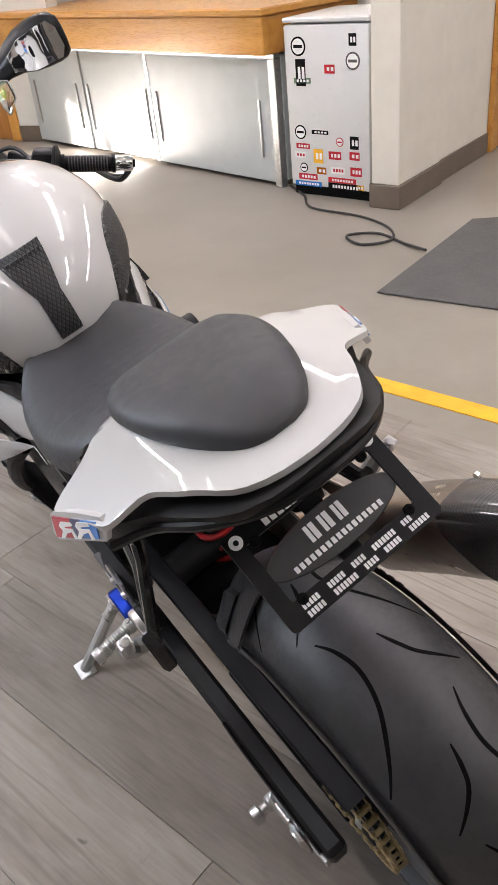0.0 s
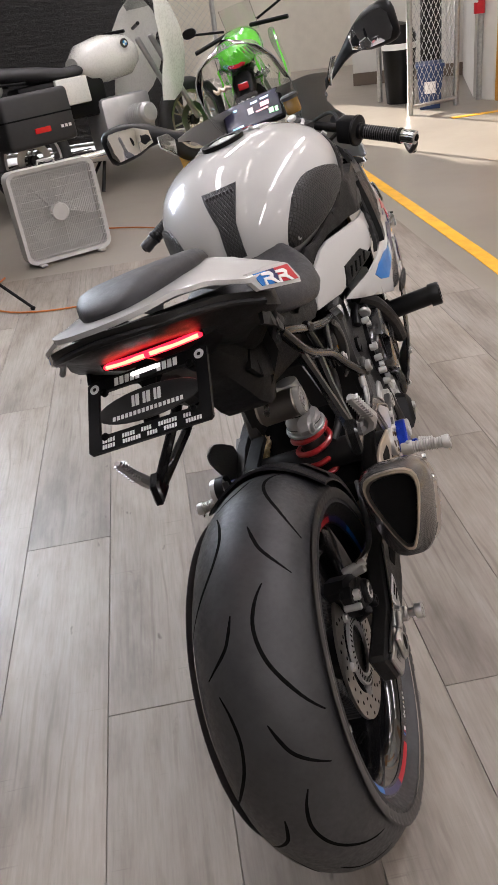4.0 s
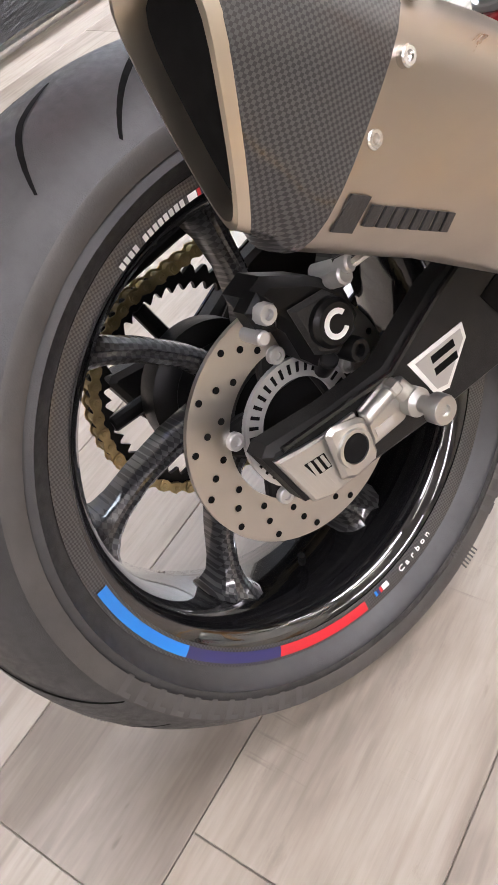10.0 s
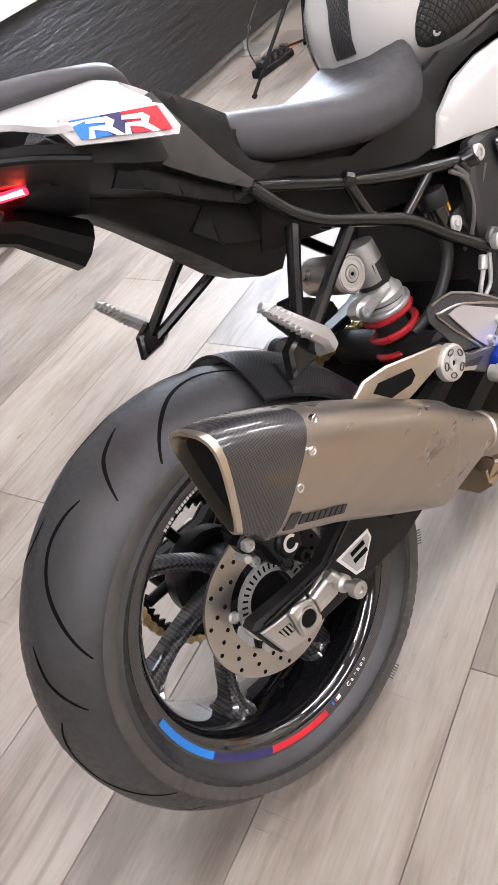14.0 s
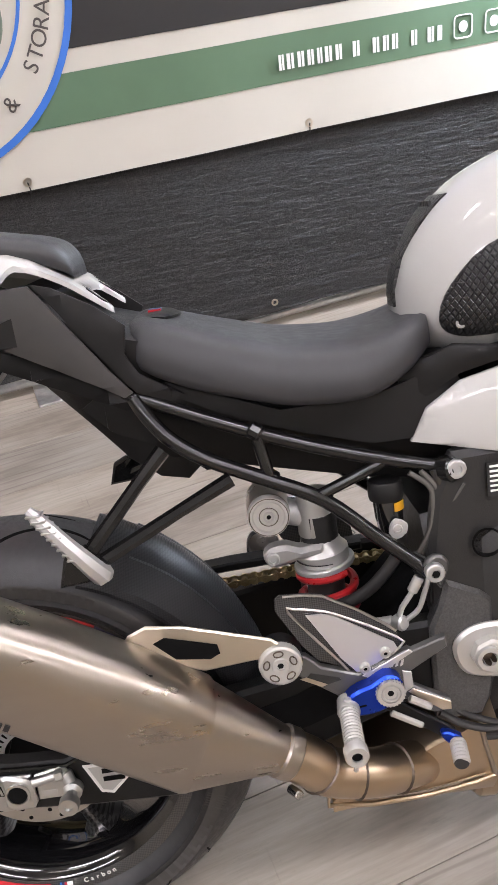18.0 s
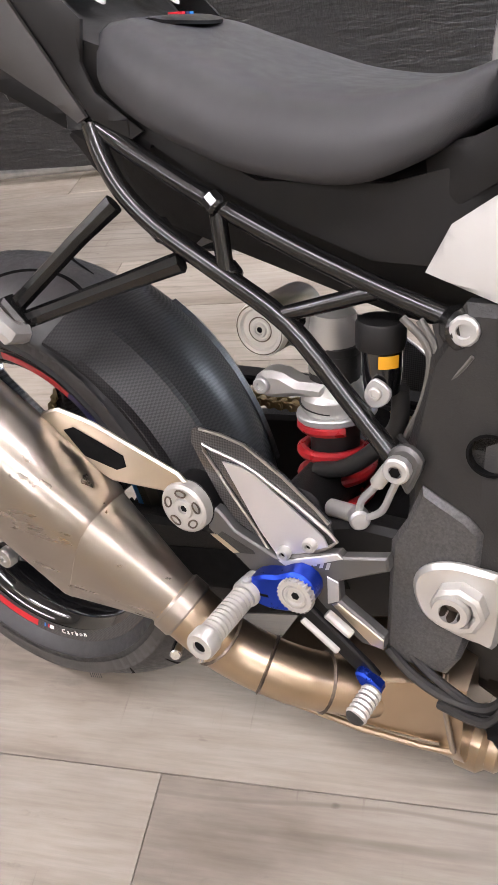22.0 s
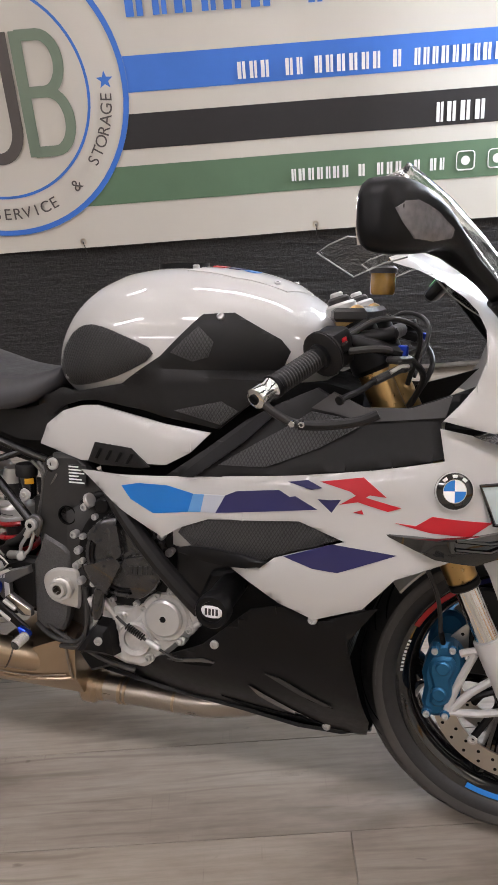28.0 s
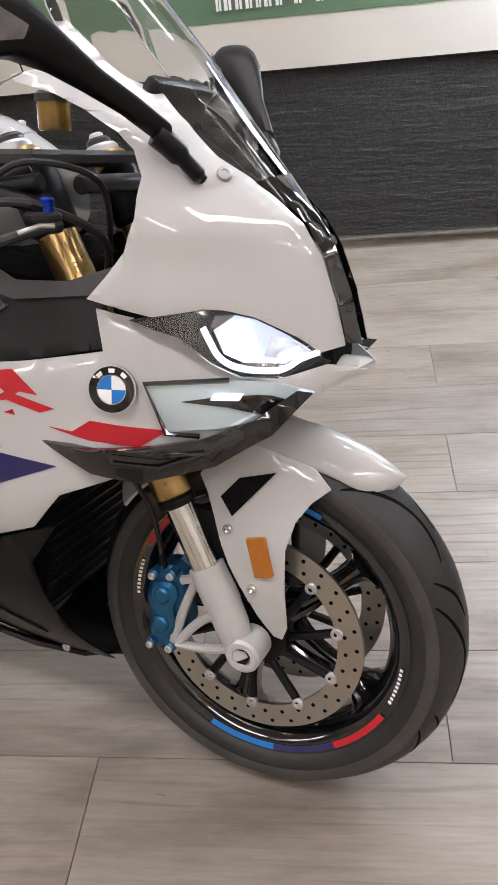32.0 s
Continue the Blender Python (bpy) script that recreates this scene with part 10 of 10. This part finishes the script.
for pts in ([(0.16, 0.645, 0.32), (0.165, 0.70, 0.30), (0.16, 0.76, 0.285)], [(0.155, 0.60, 0.31), (0.17, 0.65, 0.325), (0.165, 0.665, 0.38), (0.16, 0.66, 0.44)]):
    put("wire_loom", *tube(curve_points(pts, 5), 0.005, 8), CORD, bike)

# ---- box fan, light stand, strip, other machines ----
FANM = mat("grey_white_fan_plastic", (0.50, 0.49, 0.46), 0.5, vary=0.06)
fan = thing("box_fan", "square grey-white box fan with a fine grille, on the floor", "fan", Matrix.Translation((-1.775, 3.32, 0.0)) @ pose(0, 0, 0, 0, 0, 41.0) @ Matrix.Rotation(radians(-4), 4, "X"))


def rounded(w, h, r, n=5):
    pts = []
    for cx, cz, a0 in ((w - r, h - r, 0), (r - w, h - r, 90), (r - w, r - h, 180), (w - r, r - h, 270)):
        pts += [(cx + r * math.cos(radians(a0 + 90 * i / n)), cz + r * math.sin(radians(a0 + 90 * i / n))) for i in range(n + 1)]
    return pts


o, i_ = rounded(0.255, 0.255, 0.05), rounded(0.235, 0.235, 0.04)
ring = lambda p, y: [(x, y, z + 0.265) for x, z in p]
put("frame", *loft([ring(i_, -0.05), ring(o, -0.055), ring(o, 0.055), ring(i_, 0.05), ring(i_, -0.05)], caps=False), FANM, fan)
put("grille_back", *loft([ring(i_, 0.03), ring(i_, 0.034)]), FANM, fan)
bars_ = []
for k in range(44):
    x = -0.23 + k * 0.0107
    bars_.append(block(x - 0.0012, x + 0.0012, -0.050, -0.046, 0.035, 0.495, 0))
tagged(put("fine_grille", *merge(*bars_), FANM, fan), kind="stuff")
for k in range(11):
    z = 0.045 + k * 0.044
    put("grille_bar", *block(-0.235, 0.235, -0.052, -0.047, z - 0.0016, z + 0.0016, 0), FANM, fan)
put("hub_cap", *lathe([(0, -0.056), (0.045, -0.055), (0.052, -0.048), (0.052, -0.02)], 28, (0, 0, 0.265), "Y"), FANM, fan)
for k in range(5):
    a = 2 * math.pi * k / 5
    put("blade", *loft([[(r * math.cos(a + da), -0.02 + dy, 0.265 + r * math.sin(a + da)) for r, da, dy in ((0.05, -0.1, 0), (0.21, -0.25, -0.012), (0.21, 0.35, 0.022), (0.05, 0.3, 0.012))], [(r * math.cos(a + da), -0.016 + dy, 0.265 + r * math.sin(a + da)) for r, da, dy in ((0.05, -0.1, 0), (0.21, -0.25, -0.012), (0.21, 0.35, 0.022), (0.05, 0.3, 0.012))]]), FANM, fan)
put("handle", *tube([(-0.05, 0, 0.52), (-0.045, 0, 0.545), (0.045, 0, 0.545), (0.05, 0, 0.52)], 0.009, 8), FANM, fan)
for x in (-0.18, 0.18):
    put("foot", *block(x - 0.02, x + 0.02, -0.09, 0.09, -0.003, 0.014, 0.004), FANM, fan)

stand = thing("light_stand", "black tripod light stand beside the screen", "light stand", pose(-1.985, 2.36, 0))
put("column", *rod((0, 0, 0.10), (0, 0, 0.95), 0.013), BLACK, stand)
put("upper_column", *rod((0, 0, 0.90), (-0.01, 0, 1.75), 0.009), BLACK, stand)
for z in (0.24, 0.92, 0.40):
    put("clamp", *rod((0, 0, z - 0.03), (0, 0, z + 0.03), 0.020), BLACK, stand)
put("knob", *rod((0.02, 0, 0.92), (0.05, -0.01, 0.92), 0.012), BLACK, stand)
for a in (20, 140, 262):
    c, s_ = math.cos(radians(a)), math.sin(radians(a))
    put("leg", *rod((0.016 * c, 0.016 * s_, 0.40), (0.36 * c, 0.36 * s_, 0.012), 0.008), BLACK, stand)
    put("strut", *rod((0.012 * c, 0.012 * s_, 0.13), (0.24 * c, 0.24 * s_, 0.145), 0.005), BLACK, stand)
    put("tip", *rod((0.35 * c, 0.35 * s_, 0.015), (0.368 * c, 0.368 * s_, 0.004), 0.011), DARK, stand)
soft = thing("softbox", "white lit softbox panel with black sides on a stand", "softbox", look((-1.93, 2.05, 1.32), (0.0, 0.75, 0.35)) @ Matrix.Rotation(radians(0), 4, "X"))
put("diffuser", *block(-0.17, 0.17, -0.34, 0.34, 0.0, 0.006, 0.003), glow("softbox_face", (0.92, 0.97, 1.0), 0.9), soft, "glowing white face")
put("shell", *loft([[(x * k, y * k, z) for x, y in ((-0.18, -0.35), (0.18, -0.35), (0.18, 0.35), (-0.18, 0.35))] for k, z in ((1, 0.004), (1.02, 0.012), (0.35, 0.16), (0.2, 0.20))]), BLACK, soft, "black fabric shell")
put("mount", *rod((0, 0, 0.19), (0.02, 0.0, 0.30), 0.014), BLACK, soft)
strip_ = thing("power_strip", "black power strip with cables by the screen", "power strip", pose(-2.22, 2.32, 0, 0, 0, 100))
put("body", *block(-0.14, 0.14, -0.03, 0.03, 0.0, 0.035, 0.006), BLACK, strip_)
for k in range(5):
    put("plug", *block(-0.11 + k * 0.05, -0.08 + k * 0.05, -0.02, 0.02, 0.034, 0.065, 0.004), CORD, strip_)
put("cable", *tube(curve_points([(0.14, 0, 0.015), (0.25, 0.05, 0.006), (0.4, -0.05, 0.006), (0.45, -0.25, 0.006), (0.62, -0.3, 0.006)], 6), 0.005, 8), ORANGE, strip_)
put("cable", *tube(curve_points([(-0.1, 0.02, 0.05), (-0.06, 0.08, 0.12), (0.05, 0.10, 0.22), (0.2, 0.1, 0.3)], 6), 0.004, 8), CORD, strip_)

GREEN = mat("lime_green_paint", (0.10, 0.62, 0.03), 0.25, coat=1.0, vary=0.03)
CREAM = mat("pearl_white_paint", (0.68, 0.68, 0.63), 0.28, coat=1.0, vary=0.03)
CASE = mat("black_pannier_plastic", (0.022, 0.022, 0.022), 0.5, grain=0.3, grain_scale=700)
REDLENS = mat("red_lens", (0.55, 0.015, 0.02), 0.15, coat=1.0, vary=0.1)


def simple_wheel(root, c, R, hw, rimcol, spokes=10, disc=True):
    w = new("wheel")
    w.parent = root
    c = Vector(c)
    put("tyre", *lathe(wheel_profile(R, hw, R * 0.70, hw * 0.7), 48, c), RUBBER, w)
    put("rim", *ring_solid(R * 0.64, R * 0.71, -hw * 0.7, hw * 0.7, 48, c), rimcol, w)
    put("hub", *rod(c + Vector((-0.06, 0, 0)), c + Vector((0.06, 0, 0)), 0.04, 20), CAST, w)
    for k in range(spokes):
        a = 2 * math.pi * k / spokes
        put("spoke", *rod(c + Vector((0.01, 0.03 * math.cos(a), 0.03 * math.sin(a))), c + Vector((0.01, R * 0.66 * math.cos(a + 0.1), R * 0.66 * math.sin(a + 0.1))), 0.007, 6), rimcol, w)
    if disc:
        put("brake_disc", *ring_solid(0.08, 0.135, hw * 0.75, hw * 0.75 + 0.004, 40, c), STEEL, w)
    return w


def oval_ring(y, w, z0, z1, e=2.4, n=24):
    out = []
    for i in range(n):
        a = 2 * math.pi * i / n
        u, v = math.cos(a), math.sin(a)
        k = (abs(u) ** e + abs(v) ** e) ** (-1 / e)
        out.append((w * u * k, y, (z0 + z1) / 2 + v * k * (z1 - z0) / 2))
    return out


# green sport machine, seen from behind
gb = thing("green_motorcycle", "lime green sport motorcycle with a red tail lamp, parked", "motorcycle", pose(-0.775, 4.957, 0, 0, -13.5, 6.1))
simple_wheel(gb, (0, 0.0, 0.30), 0.305, 0.07, BLACK)
simple_wheel(gb, (0, 1.36, 0.29), 0.295, 0.055, BLACK)
put("tail", *loft([oval_ring(-0.14, 0.07, 0.80, 0.86), oval_ring(-0.08, 0.13, 0.77, 0.90), oval_ring(0.08, 0.17, 0.74, 0.92), oval_ring(0.25, 0.16, 0.70, 0.88), oval_ring(0.34, 0.13, 0.68, 0.82)]), GREEN, gb)
put("tail_grille", *moved(block(-0.045, 0.045, -0.05, 0.02, -0.004, 0.004, 0.003), Matrix.Translation((0, -0.055, 0.895)) @ Matrix.Rotation(radians(35), 4, "X")), BLACK, gb)
put("tank", *loft([oval_ring(0.36, 0.07, 0.72, 0.84), oval_ring(0.44, 0.13, 0.70, 0.94), oval_ring(0.58, 0.16, 0.70, 0.98), oval_ring(0.76, 0.15, 0.70, 0.96), oval_ring(0.86, 0.10, 0.74, 0.92)]), GREEN, gb)
put("seat", *loft([oval_ring(0.06, 0.09, 0.84, 0.91), oval_ring(0.22, 0.12, 0.76, 0.86), oval_ring(0.40, 0.10, 0.76, 0.85)]), VINYL, gb)
for s in (1, -1):
    put("fairing", *patch(smooth_poly([(0.62, 0.55), (0.80, 0.76), (1.05, 0.86), (1.32, 0.86), (1.42, 0.74), (1.25, 0.55), (1.05, 0.34), (0.75, 0.32)], 2), lambda y, z: 0.275 - 0.25 * max(0, y - 1.1) - 0.1 * abs(z - 0.6), 0.014, 0.06, 0.003, s), GREEN, gb, "lime green fairing")
    put("tail_wing", *patch([(-0.06, 0.70), (-0.04, 0.79), (0.20, 0.80), (0.40, 0.72), (0.30, 0.62), (0.10, 0.66)], lambda y, z: 0.175 - 0.05 * max(0, 0.1 - y), 0.02, 0.06, 0.003, s), GREEN, gb, "lime green tail flank")
    put("side_panel", *patch([(0.20, 0.62), (0.36, 0.70), (0.52, 0.66), (0.44, 0.52)], lambda y, z: 0.13, 0.01, 0.06, 0.002, s), GREEN, gb)
    put("turn_signal", *rod((s * 0.10, -0.06, 0.68), (s * 0.235, -0.07, 0.68), 0.018), SMOKE if s > 0 else CHAMPAGNE, gb)
    put("handlebar", *rod((s * 0.08, 0.98, 0.95), (s * 0.385, 0.88, 0.91), 0.017), BLACK, gb)
    m = put("mirror", *loft([oval_ring(1.02 + d, w_, 1.10 - h_, 1.10 + h_) for d, w_, h_ in ((0, 0.055, 0.035), (0.02, 0.058, 0.038), (0.05, 0.03, 0.02))]), BLACK, gb)
    m.location = (s * 0.40, 0, -0.045)
    put("mirror_stem", *rod((s * 0.37, 1.03, 1.035), (s * 0.14, 1.10, 0.97), 0.010), BLACK, gb)
    put("swingarm", *rod((s * 0.09, 0.0, 0.30), (s * 0.09, 0.5, 0.36), 0.025), BLACK, gb)
    put("peg_hanger", *rod((s * 0.12, 0.30, 0.60), (s * 0.20, 0.18, 0.46), 0.012), SATIN, gb)
put("tail_lamp", *loft([oval_ring(-0.135, 0.05, 0.775, 0.825), oval_ring(-0.10, 0.075, 0.765, 0.835)]), REDLENS, gb, "red tail lamp")
put("mudguard", *loft([oval_ring(-0.16, 0.05, 0.50, 0.58), oval_ring(-0.05, 0.09, 0.55, 0.74), oval_ring(0.08, 0.10, 0.60, 0.76)]), BLACK, gb)
put("plate", *moved(block(-0.09, 0.09, -0.004, 0.004, -0.055, 0.055, 0.002), Matrix.Translation((0, -0.19, 0.56)) @ Matrix.Rotation(radians(-25), 4, "X")), CAST, gb, "dark number plate holder")
put("print_bar", *moved(block(-0.075, 0.075, -0.007, -0.004, -0.01, 0.02, 0), Matrix.Translation((0, -0.19, 0.56)) @ Matrix.Rotation(radians(-25), 4, "X")), INKWHITE, gb)
put("red_reflector", *block(-0.04, 0.04, -0.17, -0.16, 0.64, 0.68, 0.003), REDLENS, gb)
put("engine", *loft([oval_ring(0.5, 0.14, 0.26, 0.60), oval_ring(0.8, 0.16, 0.24, 0.62), oval_ring(1.0, 0.14, 0.30, 0.60)]), CAST, gb)
put("screen", *loft([[(0.13 * u, 1.30 + 0.02 * k - 0.10 * abs(u) ** 2 - 0.17 * k, 0.90 + 0.22 * k) for u in [i / 5 for i in range(-5, 6)]] + [(0.127 * u, 1.297 + 0.02 * k - 0.10 * abs(u) ** 2 - 0.17 * k, 0.90 + 0.22 * k) for u in [i / 5 for i in range(5, -6, -1)]] for k in (0, 0.5, 1.0)]), SCREEN, gb)
put("silencer", *rod((0.14, 0.42, 0.34), (0.19, -0.02, 0.46), 0.05, 20), CAST, gb)
put("side_stand", *rod((-0.10, 0.55, 0.28), (-0.27, 0.50, 0.04), 0.012), BLACK, gb)

# older white touring machine with panniers, side-on against the screen
ob_ = thing("touring_motorcycle", "older white touring motorcycle with black panniers and half fairing", "motorcycle", pose(-2.46, 4.60, 0, 0, -6, -38))
simple_wheel(ob_, (0, 0.0, 0.32), 0.325, 0.06, SATIN)
simple_wheel(ob_, (0, 1.50, 0.32), 0.325, 0.05, CHAMPAGNE, 12)
put("tank", *loft([oval_ring(0.52, 0.09, 0.80, 0.92), oval_ring(0.60, 0.15, 0.74, 1.00), oval_ring(0.78, 0.17, 0.72, 1.04), oval_ring(0.98, 0.15, 0.74, 1.02), oval_ring(1.06, 0.09, 0.80, 0.96)]), CREAM, ob_, "white fuel tank")
for s in (1, -1):
    put("tank_badge", *lathe([(0, s * 0.178), (0.03, s * 0.176), (0.033, s * 0.168)], 20, (0, 0.90, 0.95)), GLOSS, ob_, "round dark badge")
    for q in range(4):
        put("badge_quarter", *ring_solid(0.001, 0.018, s * 0.178, s * 0.1795, 6, (0, 0.90, 0.95), "X", (q * 90, q * 90 + 90)), BLUE if q % 2 else INKWHITE, ob_)
    pn = put("pannier", *block(s * 0.27 - 0.11, s * 0.27 + 0.11, -0.30, 0.22, 0.42, 0.76, 0.03, 3), CASE, ob_, "black hard pannier")
    put("pannier_seam", *block(s * 0.27 - 0.112, s * 0.27 + 0.112, -0.302, 0.222, 0.60, 0.61, 0.002), DARK, pn)
    put("reflector", *block(s * 0.382 - 0.004, s * 0.382 + 0.004, -0.10, 0.02, 0.50, 0.535, 0.002), REDLENS, pn, "red side reflector")
    for k in range(3):
        put("print_bar", *block(s * 0.382 - 0.002, s * 0.382 + 0.002, 0.10 + k * 0.03, 0.12 + k * 0.03, 0.505, 0.525, 0), INKWHITE, pn, smooth=0)
    put("side_cover", *block(s * 0.15 - 0.02, s * 0.15 + 0.02, 0.26, 0.52, 0.62, 0.80, 0.012, 2), CREAM, ob_)
    put("cylinder", *rod((s * 0.12, 0.86, 0.45), (s * 0.36, 0.86, 0.47), 0.075, 24), SATIN, ob_, "finned boxer cylinder")
    for k in range(6):
        put("fin", *rod((s * (0.17 + k * 0.025), 0.86, 0.455), (s * (0.176 + k * 0.025), 0.86, 0.455), 0.088, 24), SATIN, ob_)
    put("fork_leg", *rod((s * 0.09, 1.50, 0.33), (s * 0.09, 1.20, 0.98), 0.022), SATIN, ob_)
    put("half_fairing", *patch(smooth_poly([(1.02, 0.52), (1.10, 0.80), (1.12, 1.05), (1.28, 1.28), (1.42, 1.15), (1.46, 0.92), (1.40, 0.72), (1.25, 0.55)], 2), lambda y, z: 0.34 - 0.55 * max(0, y - 1.12) - 0.25 * max(0, z - 0.95), 0.012, 0.06, 0.004, s), CREAM, ob_, "white half fairing")
    put("handlebar", *rod((s * 0.06, 1.08, 1.04), (s * 0.34, 0.94, 1.05), 0.013), BLACK, ob_)
    put("tail_signal", *rod((s * 0.13, -0.36, 0.66), (s * 0.19, -0.37, 0.66), 0.035, 20), AMBER, ob_, "round amber turn signal")
    put("rack_tube", *tube([(s * 0.14, 0.05, 0.82), (s * 0.16, -0.30, 0.84), (s * 0.16, -0.42, 0.80), (s * 0.15, -0.42, 0.52), (s * 0.13, -0.1, 0.45)], 0.009, 8), BLACK, ob_)
    put("exhaust", *rod((s * 0.17, -0.35, 0.27), (s * 0.17, 0.60, 0.25), 0.045, 20), CHROME, ob_)
put("seat", *loft([oval_ring(-0.20, 0.10, 0.86, 0.92), oval_ring(-0.05, 0.14, 0.83, 0.94), oval_ring(0.20, 0.15, 0.80, 0.91), oval_ring(0.42, 0.13, 0.78, 0.87), oval_ring(0.56, 0.10, 0.80, 0.88)]), VINYL, ob_, "black dual seat")
put("tail_cowl", *loft([oval_ring(-0.40, 0.06, 0.80, 0.85), oval_ring(-0.28, 0.12, 0.76, 0.90), oval_ring(-0.12, 0.13, 0.76, 0.88)]), CREAM, ob_)
put("tail_lamp", *block(-0.09, 0.09, -0.46, -0.39, 0.70, 0.79, 0.015, 2), REDLENS, ob_, "red tail lamp")
put("rear_mudguard", *loft([oval_ring(-0.40, 0.07, 0.42, 0.50), oval_ring(-0.25, 0.09, 0.55, 0.72), oval_ring(0.0, 0.10, 0.62, 0.76)]), BLACK, ob_)
put("engine", *block(-0.14, 0.14, 0.60, 1.05, 0.24, 0.62, 0.04, 2), SATIN, ob_)
put("frame_body", *block(-0.10, 0.10, 0.0, 0.70, 0.52, 0.80, 0.03, 2), BLACK, ob_)
put("headlamp", *lathe([(0, 1.50), (0.08, 1.49), (0.09, 1.46), (0.07, 1.36)], 24, (0, 0, 0.93), "Y"), CHROME, ob_)
put("screen", *loft([[(0.20 * u, 1.34 - 0.10 * abs(u) ** 2 - 0.14 * k, 1.18 + 0.28 * k) for u in [i / 5 for i in range(-5, 6)]] + [(0.197 * u, 1.336 - 0.10 * abs(u) ** 2 - 0.14 * k, 1.18 + 0.28 * k) for u in [i / 5 for i in range(5, -6, -1)]] for k in (0, 0.5, 1.0)]), SMOKE, ob_)
put("centre_stand", *tube([(-0.16, 0.42, 0.0), (-0.10, 0.55, 0.26), (0.10, 0.55, 0.26), (0.16, 0.42, 0.0)], 0.014, 8), BLACK, ob_)
put("side_stand", *rod((-0.16, 0.70, 0.24), (-0.36, 0.64, 0.035), 0.012), BLACK, ob_)

# ---- floor planks, each a piece of its own ----
WQ = Vector((0.951, 0.309))
WS = Vector((-0.309, 0.951))
planks = thing("plank_floor", "grey oak vinyl planks laid over concrete, lightly worn", "floor", pose(0, 0, 0, 0, 0, 108.0), kind="structure")
PW, PL, GAP = 0.2312, 1.522, 0.0012


def wood_edge(s, q):
    """True where planks lie: left of the painted line, short of the far concrete."""
    p = WQ * q + WS * s
    return p.x < 0.28 + (3.1 - p.y) * 0.33 and s < 3.45


def plank_mesh(length):
    v, f = block(0, length, -PW + GAP, 0, -0.0045, 0.0, 0.0008)
    me = bpy.data.meshes.new("plank")
    me.from_pydata(v, [], f)
    me.materials.append(PLANK)
    return me


full = plank_mesh(PL - GAP)
random.seed(3)
count = 0
for k in range(-6, 12):
    q = -0.403 + PW * k
    s0 = -4.6 + (k * 0.41 % 1.0) * PL
    # joints that can be seen in four of the rows
    s0 = {-1: 0.870 - PL * 4, 0: 0.235 - PL * 4, 1: 1.120 - PL * 4, 3: 0.140 - PL * 4, 4: 1.060 - PL * 4}.get(k, s0)
    s = s0
    while s < 3.45:
        lo, hi = s, min(s + PL, 3.45)
        while hi > lo + 0.05 and not wood_edge(hi, q + PW * 0.6):
            hi -= 0.05
        if hi > lo + 0.06:
            me = full if hi - lo > PL - 0.03 else plank_mesh(hi - lo)
            ob = new("plank", me)
            ob.parent = planks
            # local x runs along the fence, local -y across it
            ob.location = (lo, -q, 0)
            count += 1
        s += PL
